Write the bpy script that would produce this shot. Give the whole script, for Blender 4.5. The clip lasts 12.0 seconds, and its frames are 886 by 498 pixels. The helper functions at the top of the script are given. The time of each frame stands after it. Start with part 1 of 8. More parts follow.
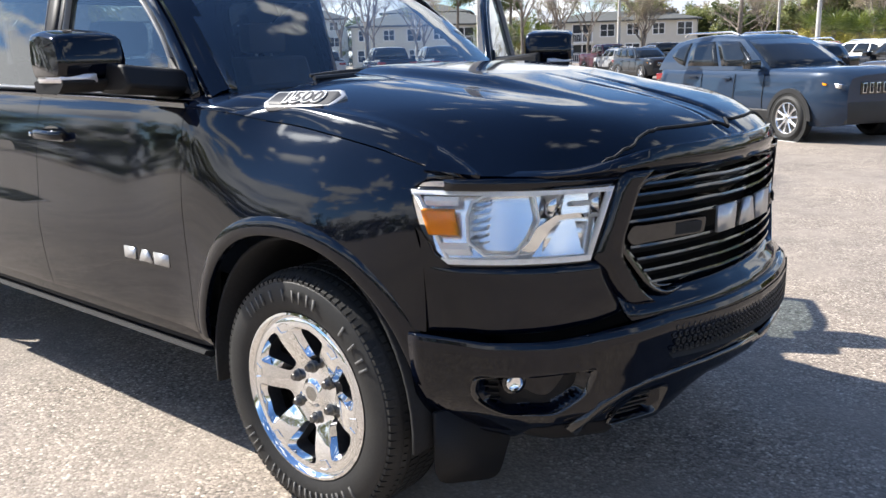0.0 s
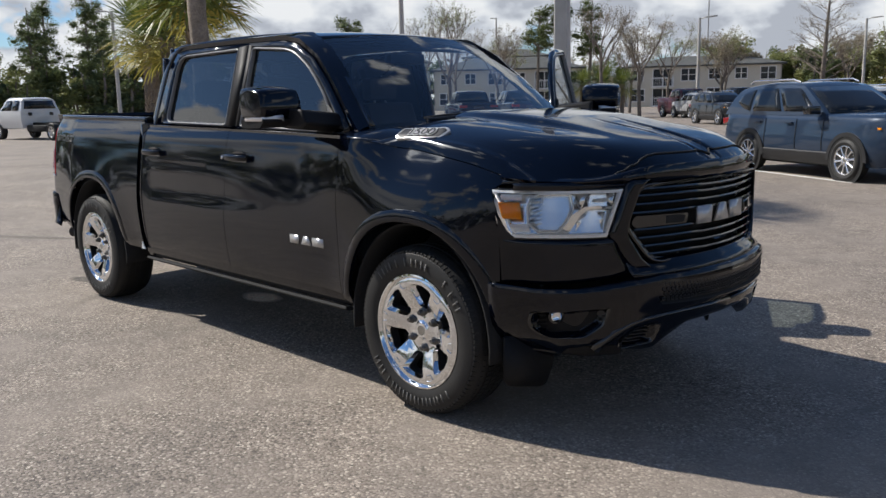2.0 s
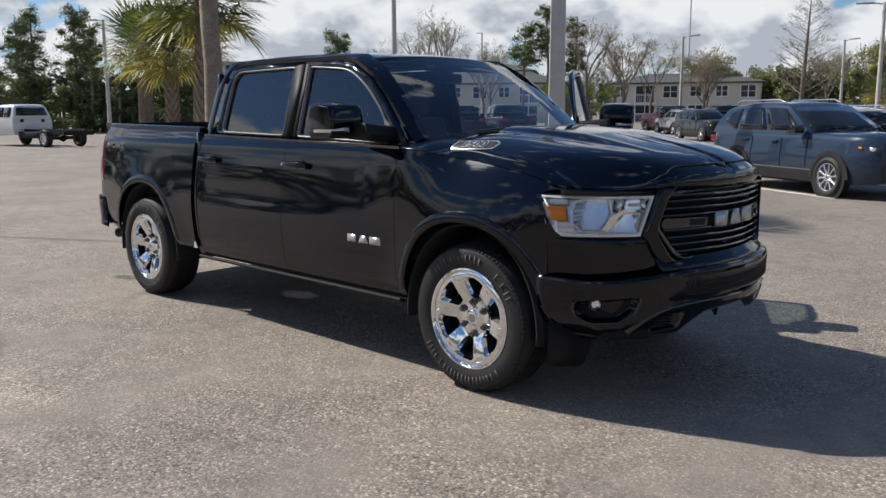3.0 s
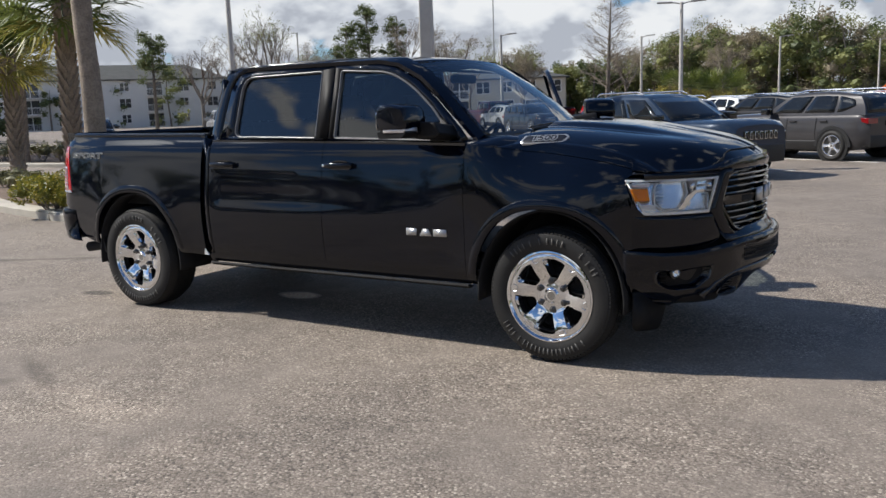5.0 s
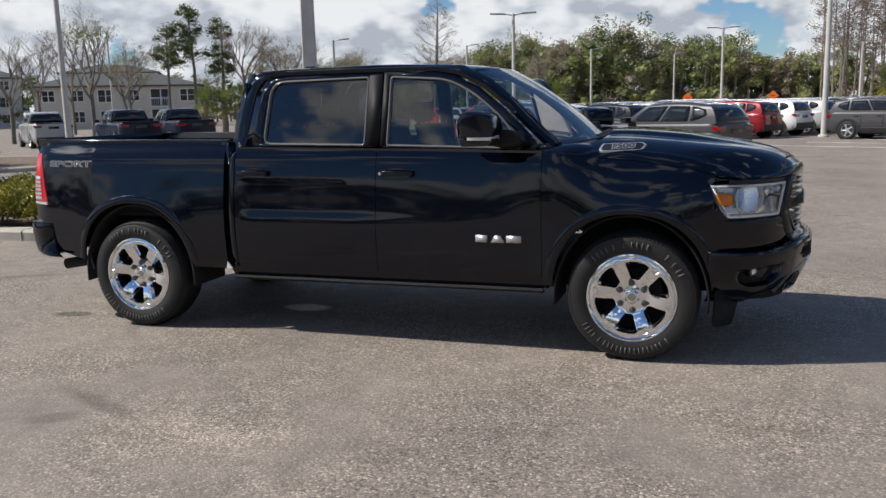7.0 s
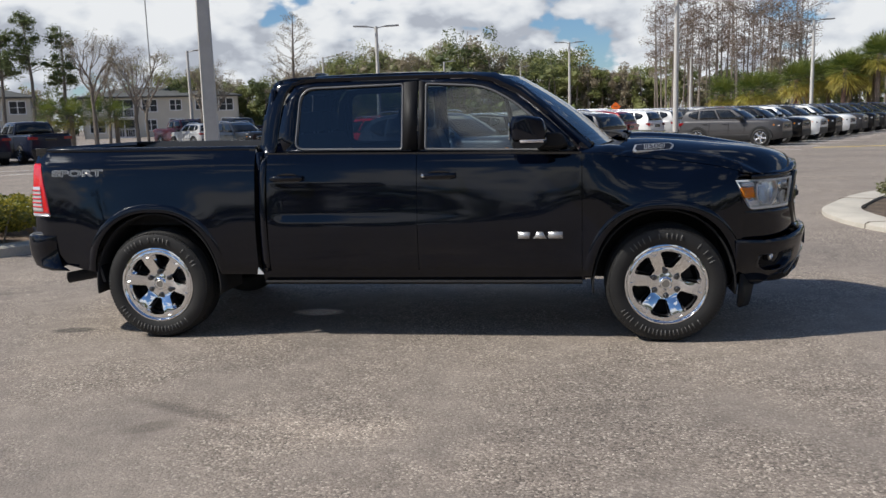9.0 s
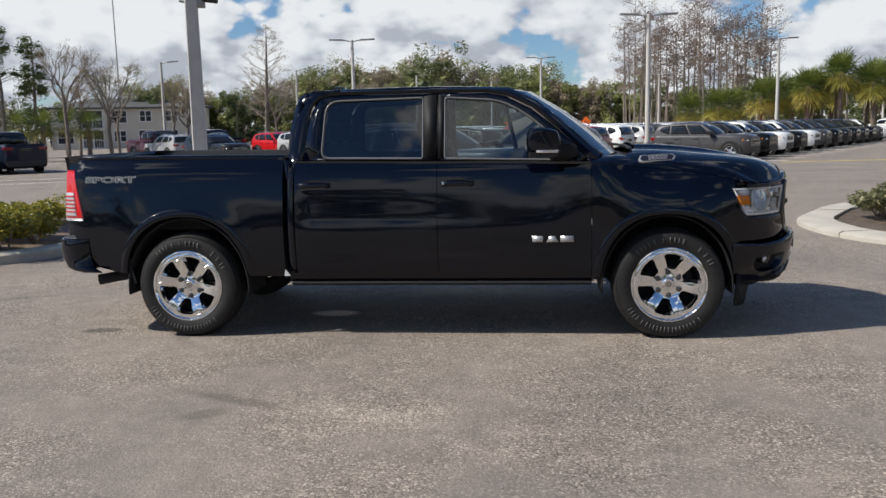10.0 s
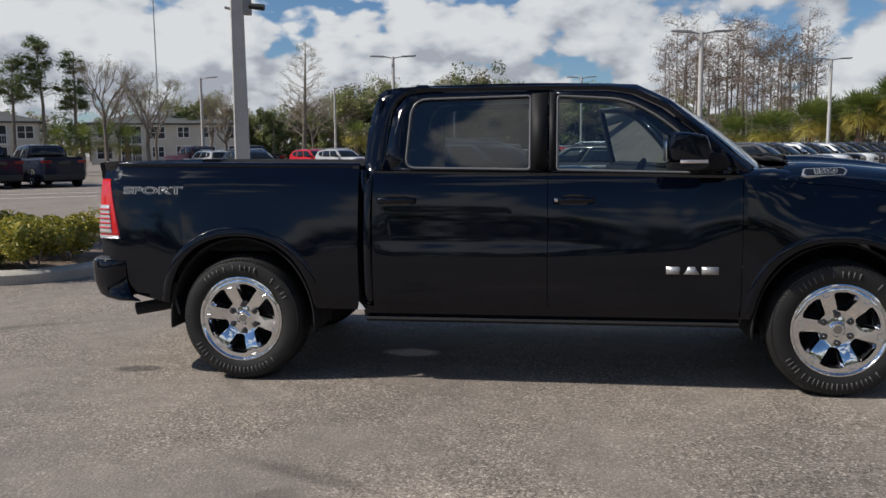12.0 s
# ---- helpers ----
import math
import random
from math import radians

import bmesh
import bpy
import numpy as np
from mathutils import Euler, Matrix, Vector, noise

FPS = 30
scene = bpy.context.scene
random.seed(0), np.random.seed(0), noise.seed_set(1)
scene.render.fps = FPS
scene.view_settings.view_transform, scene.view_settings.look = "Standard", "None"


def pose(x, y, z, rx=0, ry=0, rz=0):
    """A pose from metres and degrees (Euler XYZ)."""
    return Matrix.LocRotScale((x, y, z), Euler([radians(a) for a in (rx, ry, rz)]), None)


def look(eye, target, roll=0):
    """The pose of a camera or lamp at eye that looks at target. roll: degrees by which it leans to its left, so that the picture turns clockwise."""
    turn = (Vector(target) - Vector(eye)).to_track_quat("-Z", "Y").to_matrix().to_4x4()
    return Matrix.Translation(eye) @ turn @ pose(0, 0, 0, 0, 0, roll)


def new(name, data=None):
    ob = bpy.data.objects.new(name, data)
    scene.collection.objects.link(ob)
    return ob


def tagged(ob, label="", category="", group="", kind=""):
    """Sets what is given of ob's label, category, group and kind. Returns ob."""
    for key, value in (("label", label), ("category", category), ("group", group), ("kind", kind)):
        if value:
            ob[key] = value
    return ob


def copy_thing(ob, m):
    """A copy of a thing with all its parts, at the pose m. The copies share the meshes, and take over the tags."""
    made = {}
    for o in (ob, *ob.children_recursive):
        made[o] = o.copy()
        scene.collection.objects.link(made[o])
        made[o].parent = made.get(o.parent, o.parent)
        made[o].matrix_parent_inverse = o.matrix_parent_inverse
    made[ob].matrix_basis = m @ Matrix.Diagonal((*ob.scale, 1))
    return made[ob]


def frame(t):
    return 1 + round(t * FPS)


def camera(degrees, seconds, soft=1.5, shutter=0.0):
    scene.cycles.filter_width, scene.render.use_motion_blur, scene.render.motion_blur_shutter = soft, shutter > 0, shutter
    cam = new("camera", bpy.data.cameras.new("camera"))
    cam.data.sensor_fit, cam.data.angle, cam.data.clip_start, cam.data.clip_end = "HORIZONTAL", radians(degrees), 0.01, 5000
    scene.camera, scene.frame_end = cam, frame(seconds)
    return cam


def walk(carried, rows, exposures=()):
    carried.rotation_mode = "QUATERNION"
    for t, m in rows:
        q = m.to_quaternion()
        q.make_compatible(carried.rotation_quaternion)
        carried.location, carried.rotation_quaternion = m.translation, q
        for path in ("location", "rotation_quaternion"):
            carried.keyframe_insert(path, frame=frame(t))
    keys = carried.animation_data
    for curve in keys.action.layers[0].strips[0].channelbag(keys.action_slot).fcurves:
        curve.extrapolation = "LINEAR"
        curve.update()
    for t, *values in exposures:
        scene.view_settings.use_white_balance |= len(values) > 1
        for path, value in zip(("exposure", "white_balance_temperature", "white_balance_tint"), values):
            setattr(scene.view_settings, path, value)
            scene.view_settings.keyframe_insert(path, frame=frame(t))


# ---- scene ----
cam = camera(55.7, 12.0)
PATH = [
    (0, (1.965, -2.561, 1.45), (0.7, -1.079, 1.0), -1.5),
    (0.5, (2.2, -2.814, 1.461), (0.861, -1.38, 1.069), -1.6),
    (1, (2.413, -3.096, 1.482), (1.032, -1.694, 1.126), -2.1),
    (1.5, (2.617, -3.333, 1.484), (1.239, -1.923, 1.15), -1.8),
    (2, (2.837, -3.536, 1.479), (1.426, -2.161, 1.129), -1.2),
    (2.5, (2.948, -3.818, 1.488), (1.555, -2.428, 1.132), -0.3),
    (3, (2.982, -4.196, 1.502), (1.601, -2.785, 1.181), -0.3),
    (3.2, (2.963, -4.309, 1.484), (1.585, -2.893, 1.17), -0.5),
    (4.8, (2.173, -5.327, 1.515), (1.095, -3.674, 1.186), -2.0),
    (5, (2.031, -5.411, 1.529), (0.992, -3.734, 1.198), -2.0),
    (5.5, (1.681, -5.631, 1.547), (0.774, -3.88, 1.21), -1.8),
    (6, (1.316, -5.816, 1.576), (0.534, -4.008, 1.236), -1.3),
    (6.5, (0.934, -5.92, 1.582), (0.243, -4.074, 1.245), -0.9),
    (7, (0.558, -6.117, 1.59), (-0.086, -4.252, 1.259), -1.4),
    (7.2, (0.414, -6.213, 1.6), (-0.202, -4.339, 1.271), -1.3),
    (8.8, (-0.593, -6.593, 1.57), (-0.909, -4.643, 1.255), -2.0),
    (9, (-0.66, -6.694, 1.575), (-0.954, -4.741, 1.263), -1.7),
    (9.5, (-0.803, -6.914, 1.584), (-1.058, -4.953, 1.283), -1.4),
    (10, (-0.97, -7.143, 1.571), (-1.19, -5.175, 1.288), -1.3),
    (10.5, (-1.058, -7.22, 1.569), (-1.248, -5.245, 1.32), -0.9),
    (11, (-1.15, -6.988, 1.524), (-1.31, -5.009, 1.284), -0.8),
    (11.5, (-1.321, -6.552, 1.505), (-1.499, -4.573, 1.278), -0.3),
    (12, (-1.581, -6.064, 1.481), (-1.874, -4.099, 1.246), -0.6),
]
EXPOSURE = [(0.0, 1.22), (0.5, 0.60), (1.0, 0.20), (1.5, 0.09), (5.0, 0.10), (9.5, 0.06), (11.0, 0.0), (12.0, -0.20)]
walk(cam, [(t, look(eye, target, roll)) for t, eye, target, roll in PATH], EXPOSURE)

# ---- world and sun ----
SUN = Vector((-1.0, -0.32, 1.0)).normalized()
world = bpy.data.worlds.new("world")
scene.world = world
world.use_nodes = True
wt = world.node_tree
wt.nodes.clear()


def wnode(kind, **props):
    n = wt.nodes.new(kind)
    for k, v in props.items():
        if k == "operation":
            n.operation = v
        elif k == "blend_type":
            n.blend_type = v
    return n


def wmath(op, a, b=None):
    n = wnode("ShaderNodeMath", operation=op)
    for i, v in enumerate((a, b)):
        if v is None:
            continue
        if isinstance(v, (int, float)):
            n.inputs[i].default_value = v
        else:
            wt.links.new(v, n.inputs[i])
    return n.outputs[0]


sky = wnode("ShaderNodeTexSky")
sky.sky_type = "NISHITA"
sky.sun_disc = False
sky.sun_elevation = math.asin(SUN.z)
sky.sun_rotation = math.atan2(SUN.x, SUN.y)
sky.air_density, sky.dust_density, sky.ozone_density = 1.0, 0.2, 3.0
wco = wnode("ShaderNodeTexCoord")
wsep = wnode("ShaderNodeSeparateXYZ")
wt.links.new(wco.outputs["Generated"], wsep.inputs[0])
wup = wmath("MAXIMUM", wsep.outputs[2], 0.0)


def cloud_density(shift):
    """Broad cloud masses with billowing edges, over the direction of view."""
    comb = wnode("ShaderNodeCombineXYZ")
    wt.links.new(wmath("ADD", wsep.outputs[0], shift[0]), comb.inputs[0])
    wt.links.new(wmath("ADD", wsep.outputs[1], shift[1]), comb.inputs[1])
    wt.links.new(wmath("ADD", wmath("MULTIPLY", wup, 1.75), shift[2]), comb.inputs[2])

    def layer(scale, detail, rough, twist):
        n = wnode("ShaderNodeTexNoise")
        n.inputs["Scale"].default_value, n.inputs["Detail"].default_value = scale, detail
        n.inputs["Roughness"].default_value, n.inputs["Distortion"].default_value = rough, twist
        wt.links.new(comb.outputs[0], n.inputs["Vector"])
        return n.outputs[0]
    puff = wnode("ShaderNodeTexVoronoi")
    puff.feature = "SMOOTH_F1"
    puff.inputs["Scale"].default_value = 21.0
    puff.inputs["Detail"].default_value = 2.0
    puff.inputs["Smoothness"].default_value = 0.35
    wt.links.new(comb.outputs[0], puff.inputs["Vector"])
    # billows are crisp low down and melt into broad sheets overhead
    crisp = wmath("POWER", wmath("SUBTRACT", 1.0, wup), 1.6)
    fine = wmath("SUBTRACT", wmath("MULTIPLY", layer(24.0, 6, 0.6, 0.3), 0.20), wmath("MULTIPLY", puff.outputs["Distance"], 0.16))
    fine = wmath("MULTIPLY", wmath("SUBTRACT", fine, 0.03), crisp)
    return wmath("ADD", wmath("ADD", wmath("MULTIPLY", layer(4.6, 3, 0.5, 0.0), 0.80), fine), wmath("MULTIPLY", crisp, 0.036))


def wramp(value, *stops):
    r = wnode("ShaderNodeValToRGB")
    el = r.color_ramp.elements
    for i, (p, c) in enumerate(stops):
        e = el[i] if i < 2 else el.new(p)
        e.position, e.color = p, (*c, 1)
    wt.links.new(value, r.inputs[0])
    return r.outputs[0]


CLOUD = (3.4, 1.1, 0.55)
dense = cloud_density(CLOUD)
above = cloud_density((CLOUD[0] + 0.030 * SUN.x, CLOUD[1] + 0.030 * SUN.y, CLOUD[2] + 0.060))
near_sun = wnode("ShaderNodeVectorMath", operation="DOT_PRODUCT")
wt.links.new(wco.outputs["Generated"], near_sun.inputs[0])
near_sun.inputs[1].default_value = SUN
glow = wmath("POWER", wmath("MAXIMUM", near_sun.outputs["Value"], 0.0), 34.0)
low = wmath("POWER", wmath("SUBTRACT", 1.0, wup), 3.4)
step_up = wnode("ShaderNodeMapRange")
step_up.interpolation_type = "SMOOTHSTEP"
step_up.inputs[1].default_value, step_up.inputs[2].default_value = 0.17, 0.34
step_up.inputs[3].default_value, step_up.inputs[4].default_value = 0.0, 0.055
wt.links.new(wup, step_up.inputs[0])
rise = wmath("ADD", step_up.outputs[0], wmath("MULTIPLY", wmath("POWER", wup, 2.0), 0.02))
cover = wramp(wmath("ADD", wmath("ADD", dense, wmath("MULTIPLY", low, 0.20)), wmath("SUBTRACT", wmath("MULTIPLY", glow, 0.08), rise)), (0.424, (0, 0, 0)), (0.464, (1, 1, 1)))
shade = wramp(wmath("ADD", wmath("SUBTRACT", dense, above), 0.5), (0.405, (0.40, 0.43, 0.49)), (0.458, (0.54, 0.575, 0.63)), (0.505, (0.66, 0.69, 0.73)), (0.57, (0.76, 0.78, 0.80)))
skyb = wnode("ShaderNodeMix")
skyb.data_type = "RGBA"
skyb.blend_type = "MULTIPLY"
skyb.inputs["Factor"].default_value = 1.0
wt.links.new(sky.outputs[0], skyb.inputs[6])
skyb.inputs[7].default_value = (0.060, 0.074, 0.090, 1)
mixc = wnode("ShaderNodeMix")
mixc.data_type = "RGBA"
wt.links.new(cover, mixc.inputs["Factor"])
wt.links.new(skyb.outputs[2], mixc.inputs[6])
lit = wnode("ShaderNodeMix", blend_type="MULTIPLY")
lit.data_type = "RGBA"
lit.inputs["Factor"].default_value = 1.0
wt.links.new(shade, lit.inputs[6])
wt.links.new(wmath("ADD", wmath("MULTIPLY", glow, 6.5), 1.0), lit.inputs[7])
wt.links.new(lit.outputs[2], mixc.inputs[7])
wbg = wnode("ShaderNodeBackground")
wbg.inputs["Strength"].default_value = 1.03
wt.links.new(mixc.outputs[2], wbg.inputs["Color"])
wout = wnode("ShaderNodeOutputWorld")
wt.links.new(wbg.outputs[0], wout.inputs[0])

sun = new("sun", bpy.data.lights.new("sun", "SUN"))
sun.data.energy, sun.data.angle, sun.data.color = 5.1, radians(0.55), (1.0, 0.95, 0.87)
sun.matrix_world = look(SUN * 60, (0, 0, 0))

# ---- materials ----


def material(name, base, rough=0.6, metal=0.0, coat=0.0, vary=0.0, grain=40.0, spread=3.0, bump=0.0, second=None, object_colour=False, spec=0.5, coat_ior=1.5):
    m = bpy.data.materials.new(name)
    m.use_nodes = True
    nt = m.node_tree
    b = nt.nodes["Principled BSDF"]
    b.inputs["Roughness"].default_value, b.inputs["Metallic"].default_value = rough, metal
    b.inputs["Coat Weight"].default_value, b.inputs["Coat Roughness"].default_value = coat, 0.02
    b.inputs["Specular IOR Level"].default_value = spec
    b.inputs["Coat IOR"].default_value = coat_ior
    b.inputs["Base Color"].default_value = (*base, 1)
    if not vary and not bump and not object_colour:
        return m
    co = nt.nodes.new("ShaderNodeTexCoord")
    fine = nt.nodes.new("ShaderNodeTexNoise")
    fine.inputs["Scale"].default_value, fine.inputs["Detail"].default_value = grain, 6
    broad = nt.nodes.new("ShaderNodeTexNoise")
    broad.inputs["Scale"].default_value, broad.inputs["Detail"].default_value = spread, 4
    for n in (fine, broad):
        nt.links.new(co.outputs["Object"], n.inputs["Vector"])
    both = nt.nodes.new("ShaderNodeMath")
    both.operation = "MULTIPLY_ADD"
    nt.links.new(fine.outputs[0], both.inputs[0])
    both.inputs[1].default_value = 0.5
    half = nt.nodes.new("ShaderNodeMath")
    half.operation = "MULTIPLY"
    half.inputs[1].default_value = 0.5
    nt.links.new(broad.outputs[0], half.inputs[0])
    nt.links.new(half.outputs[0], both.inputs[2])
    ramp = nt.nodes.new("ShaderNodeMapRange")
    ramp.inputs[1].default_value, ramp.inputs[2].default_value = 0.36, 0.64
    nt.links.new(both.outputs[0], ramp.inputs[0])
    mix = nt.nodes.new("ShaderNodeMix")
    mix.data_type = "RGBA"
    nt.links.new(ramp.outputs[0], mix.inputs["Factor"])
    lo = second if second else tuple(c * (1 - vary) for c in base)
    hi = base if second else tuple(min(1, c * (1 + vary)) for c in base)
    mix.inputs[6].default_value, mix.inputs[7].default_value = (*lo, 1), (*hi, 1)
    out = mix.outputs[2]
    if object_colour:
        info = nt.nodes.new("ShaderNodeObjectInfo")
        mul = nt.nodes.new("ShaderNodeMix")
        mul.data_type, mul.blend_type = "RGBA", "MULTIPLY"
        mul.inputs["Factor"].default_value = 1.0
        nt.links.new(info.outputs["Color"], mul.inputs[6])
        nt.links.new(out, mul.inputs[7])
        out = mul.outputs[2]
    nt.links.new(out, b.inputs["Base Color"])
    if bump:
        bp = nt.nodes.new("ShaderNodeBump")
        bp.inputs["Strength"].default_value = min(1.0, bump)
        bp.inputs["Distance"].default_value = 0.5 / grain
        nt.links.new(fine.outputs[0], bp.inputs["Height"])
        nt.links.new(bp.outputs[0], b.inputs["Normal"])
    return m


def pane(name, tint, gloss=1.0, rough=0.0, ior=1.55):
    m = bpy.data.materials.new(name)
    m.use_nodes = True
    nt = m.node_tree
    nt.nodes.clear()
    out = nt.nodes.new("ShaderNodeOutputMaterial")
    mix = nt.nodes.new("ShaderNodeMixShader")
    fres = nt.nodes.new("ShaderNodeFresnel")
    fres.inputs[0].default_value = ior
    clear = nt.nodes.new("ShaderNodeBsdfTransparent")
    clear.inputs[0].default_value = (*tint, 1)
    gl = nt.nodes.new("ShaderNodeBsdfGlossy")
    gl.inputs["Color"].default_value = (gloss, gloss, gloss, 1)
    gl.inputs["Roughness"].default_value = rough
    nt.links.new(fres.outputs[0], mix.inputs[0])
    nt.links.new(clear.outputs[0], mix.inputs[1])
    nt.links.new(gl.outputs[0], mix.inputs[2])
    nt.links.new(mix.outputs[0], out.inputs[0])
    return m


PAINT = material("black_blue_paint", (0.0010, 0.0020, 0.0060), 0.4, 0.0, 1.0, vary=0.25, grain=900, spread=5, spec=0.0, coat_ior=1.45)
PAINT.node_tree.nodes["Principled BSDF"].inputs["Coat Roughness"].default_value = 0.06
GLOSS = material("gloss_black", (0.006, 0.006, 0.007), 0.12, 0.0, 0.6, vary=0.2, grain=300)
TRIM = material("black_plastic", (0.014, 0.014, 0.015), 0.5, vary=0.3, grain=220, bump=0.1)
POCKET = material("dark_cast_pocket", (0.05, 0.05, 0.055), 0.35, 0.6, vary=0.2, grain=90)
SILVERINK = material("bright_badge_silver", (0.50, 0.50, 0.50), 0.28, 0.6, vary=0.05, grain=80)
FIELD = material("badge_field_navy", (0.008, 0.011, 0.020), 0.5, vary=0.15, grain=60, spec=0.2)
# black rail plastic painted paler to stand for the sun's glint on its edge
RAILCAP = material("rail_plastic_glint_grey", (0.032, 0.031, 0.030), 0.34, vary=0.25, grain=180, bump=0.08)
# seal colour lifted to grey in place of the sky's reflection on dark trim
SEAL = material("window_seal_sheen_grey", (0.13, 0.13, 0.132), 0.3, vary=0.15, grain=60, spec=0.5)
MATT = material("matt_black_plastic", (0.008, 0.008, 0.009), 0.6, vary=0.3, grain=220, bump=0.1, spec=0.25)
LINER = material("wheel_liner_plastic", (0.006, 0.006, 0.007), 0.85, vary=0.4, grain=80, bump=0.2)
CHROME = material("chrome", (0.80, 0.81, 0.82), 0.04, 1.0, vary=0.04, grain=30)
SATIN = material("satin_chrome", (0.72, 0.73, 0.74), 0.22, 1.0, vary=0.06, grain=60)
NUTSTEEL = material("dark_nut_steel", (0.13, 0.125, 0.12), 0.35, 1.0, vary=0.2, grain=140)
STEEL = material("brushed_steel", (0.34, 0.33, 0.31), 0.38, 1.0, vary=0.2, grain=140)
RUBBER = material("tyre_rubber", (0.010, 0.0095, 0.009), 0.66, vary=0.35, grain=120, spread=9, bump=0.15)
WHITELINE = material("raised_white_rubber", (0.10, 0.098, 0.094), 0.75, vary=0.2, grain=200)
GLASS_CLEAR = pane("windscreen_glass", (0.86, 0.92, 0.91), ior=1.85)
GLASS_TINT = pane("tinted_glass", (0.32, 0.40, 0.40), ior=1.75)
GLASS_DARK = pane("privacy_glass", (0.13, 0.155, 0.175), ior=1.75)
LENS = pane("clear_lens", (0.96, 0.965, 0.96), 1.0, 0.01, ior=1.4)
AMBER = material("amber_lens", (1.0, 0.30, 0.004), 0.4, spec=0.15, coat=0.0, vary=0.15, grain=150)
CARRED = material("car_tail_red", (0.22, 0.008, 0.010), 0.12, coat=0.8, vary=0.2, grain=80)
RED = material("red_lens", (0.62, 0.010, 0.012), 0.1, coat=1.0, vary=0.2, grain=120)
CLEARRED = material("clear_reflector", (0.72, 0.68, 0.68), 0.15, metal=0.4, coat=0.8, vary=0.15, grain=90)
REFLECTOR = material("lamp_reflector", (0.97, 0.97, 0.96), 0.22, 0.85, vary=0.05, grain=40)
LAMPHOUSE = material("lamp_silver_bezel", (0.94, 0.945, 0.95), 0.3, 0.0, vary=0.1, grain=60)
SEAT = material("dark_grey_cloth", (0.06, 0.06, 0.062), 0.85, vary=0.3, grain=260, bump=0.25)
DASH = material("soft_black_vinyl", (0.017, 0.017, 0.018), 0.6, vary=0.25, grain=180, bump=0.15)
HEADLINER = material("grey_headliner", (0.16, 0.16, 0.16), 0.9, vary=0.1, grain=200)
UNDER = material("underbody_black", (0.008, 0.008, 0.008), 0.8, vary=0.4, grain=30)
CARPAINT = material("car_paint", (1, 1, 1), 0.35, 0.1, 1.0, vary=0.04, grain=500, object_colour=True, spec=0.1, coat_ior=1.36)
CARGLASS = material("car_glass", (0.012, 0.014, 0.016), 0.03, coat=0.0, vary=0.3, grain=2)
ALLOY = material("alloy_wheel", (0.62, 0.62, 0.63), 0.25, 0.9, vary=0.1, grain=30)
WHITEPAINT = material("white_line_paint", (0.66, 0.65, 0.62), 0.8, vary=0.25, grain=60, spread=3)
YELLOWPAINT = material("yellow_line_paint", (0.62, 0.45, 0.10), 0.8, vary=0.25, grain=60, spread=3)
CONCRETE = material("kerb_concrete", (0.42, 0.39, 0.335), 0.85, vary=0.16, grain=60, spread=2.5, bump=0.3)
POLE = material("pole_concrete", (0.50, 0.48, 0.45), 0.7, vary=0.1, grain=70, spread=4, bump=0.1)
LAMPGREY = material("lamp_head_grey", (0.30, 0.30, 0.30), 0.5, 0.3, vary=0.1, grain=30)
MULCH = material("mulch", (0.16, 0.115, 0.085), 0.95, vary=0.5, grain=45, spread=6, bump=0.9)
SOIL = material("bed_soil", (0.10, 0.075, 0.055), 0.95, vary=0.4, grain=30, spread=4, bump=0.8)
BARK = material("grey_bark", (0.17, 0.145, 0.12), 0.95, vary=0.35, grain=25, spread=4, bump=0.7)
PALMBARK = material("palm_trunk_bark", (0.27, 0.22, 0.175), 0.95, vary=0.3, grain=30, spread=5, bump=0.7)
TWIG = material("bare_twig", (0.21, 0.178, 0.15), 0.95, vary=0.3, grain=20)
STUCCO_W = material("white_stucco", (0.66, 0.66, 0.65), 0.9, vary=0.05, grain=30, spread=0.6)
STUCCO_B = material("beige_stucco", (0.56, 0.52, 0.44), 0.9, vary=0.07, grain=30, spread=0.6)
SHINGLE = material("grey_shingle", (0.075, 0.078, 0.075), 0.9, vary=0.2, grain=8, spread=1.0)
WINGLASS = material("house_glass", (0.03, 0.035, 0.045), 0.08, coat=0.5, vary=0.3, grain=1.5)
TEAL = material("teal_glazing", (0.05, 0.12, 0.13), 0.06, coat=0.4, vary=0.3, grain=1.2)
WINFRAME = material("white_trim", (0.70, 0.70, 0.69), 0.6, vary=0.05, grain=20)
ORANGE = material("orange_sign", (0.85, 0.16, 0.015), 0.6, vary=0.06, grain=20)


def foliage(name, a, b, rough=0.6):
    """Leaves: each leaf its own tone, a little light passing through."""
    m = bpy.data.materials.new(name)
    m.use_nodes = True
    nt = m.node_tree
    p = nt.nodes["Principled BSDF"]
    p.inputs["Roughness"].default_value = rough
    geo = nt.nodes.new("ShaderNodeNewGeometry")
    ramp = nt.nodes.new("ShaderNodeMix")
    ramp.data_type = "RGBA"
    ramp.inputs[6].default_value, ramp.inputs[7].default_value = (*a, 1), (*b, 1)
    nt.links.new(geo.outputs["Random Per Island"], ramp.inputs["Factor"])
    nt.links.new(ramp.outputs[2], p.inputs["Base Color"])
    tr = nt.nodes.new("ShaderNodeBsdfTranslucent")
    nt.links.new(ramp.outputs[2], tr.inputs["Color"])
    mix = nt.nodes.new("ShaderNodeMixShader")
    mix.inputs[0].default_value = 0.28
    nt.links.new(p.outputs[0], mix.inputs[1])
    nt.links.new(tr.outputs[0], mix.inputs[2])
    nt.links.new(mix.outputs[0], nt.nodes["Material Output"].inputs[0])
    return m


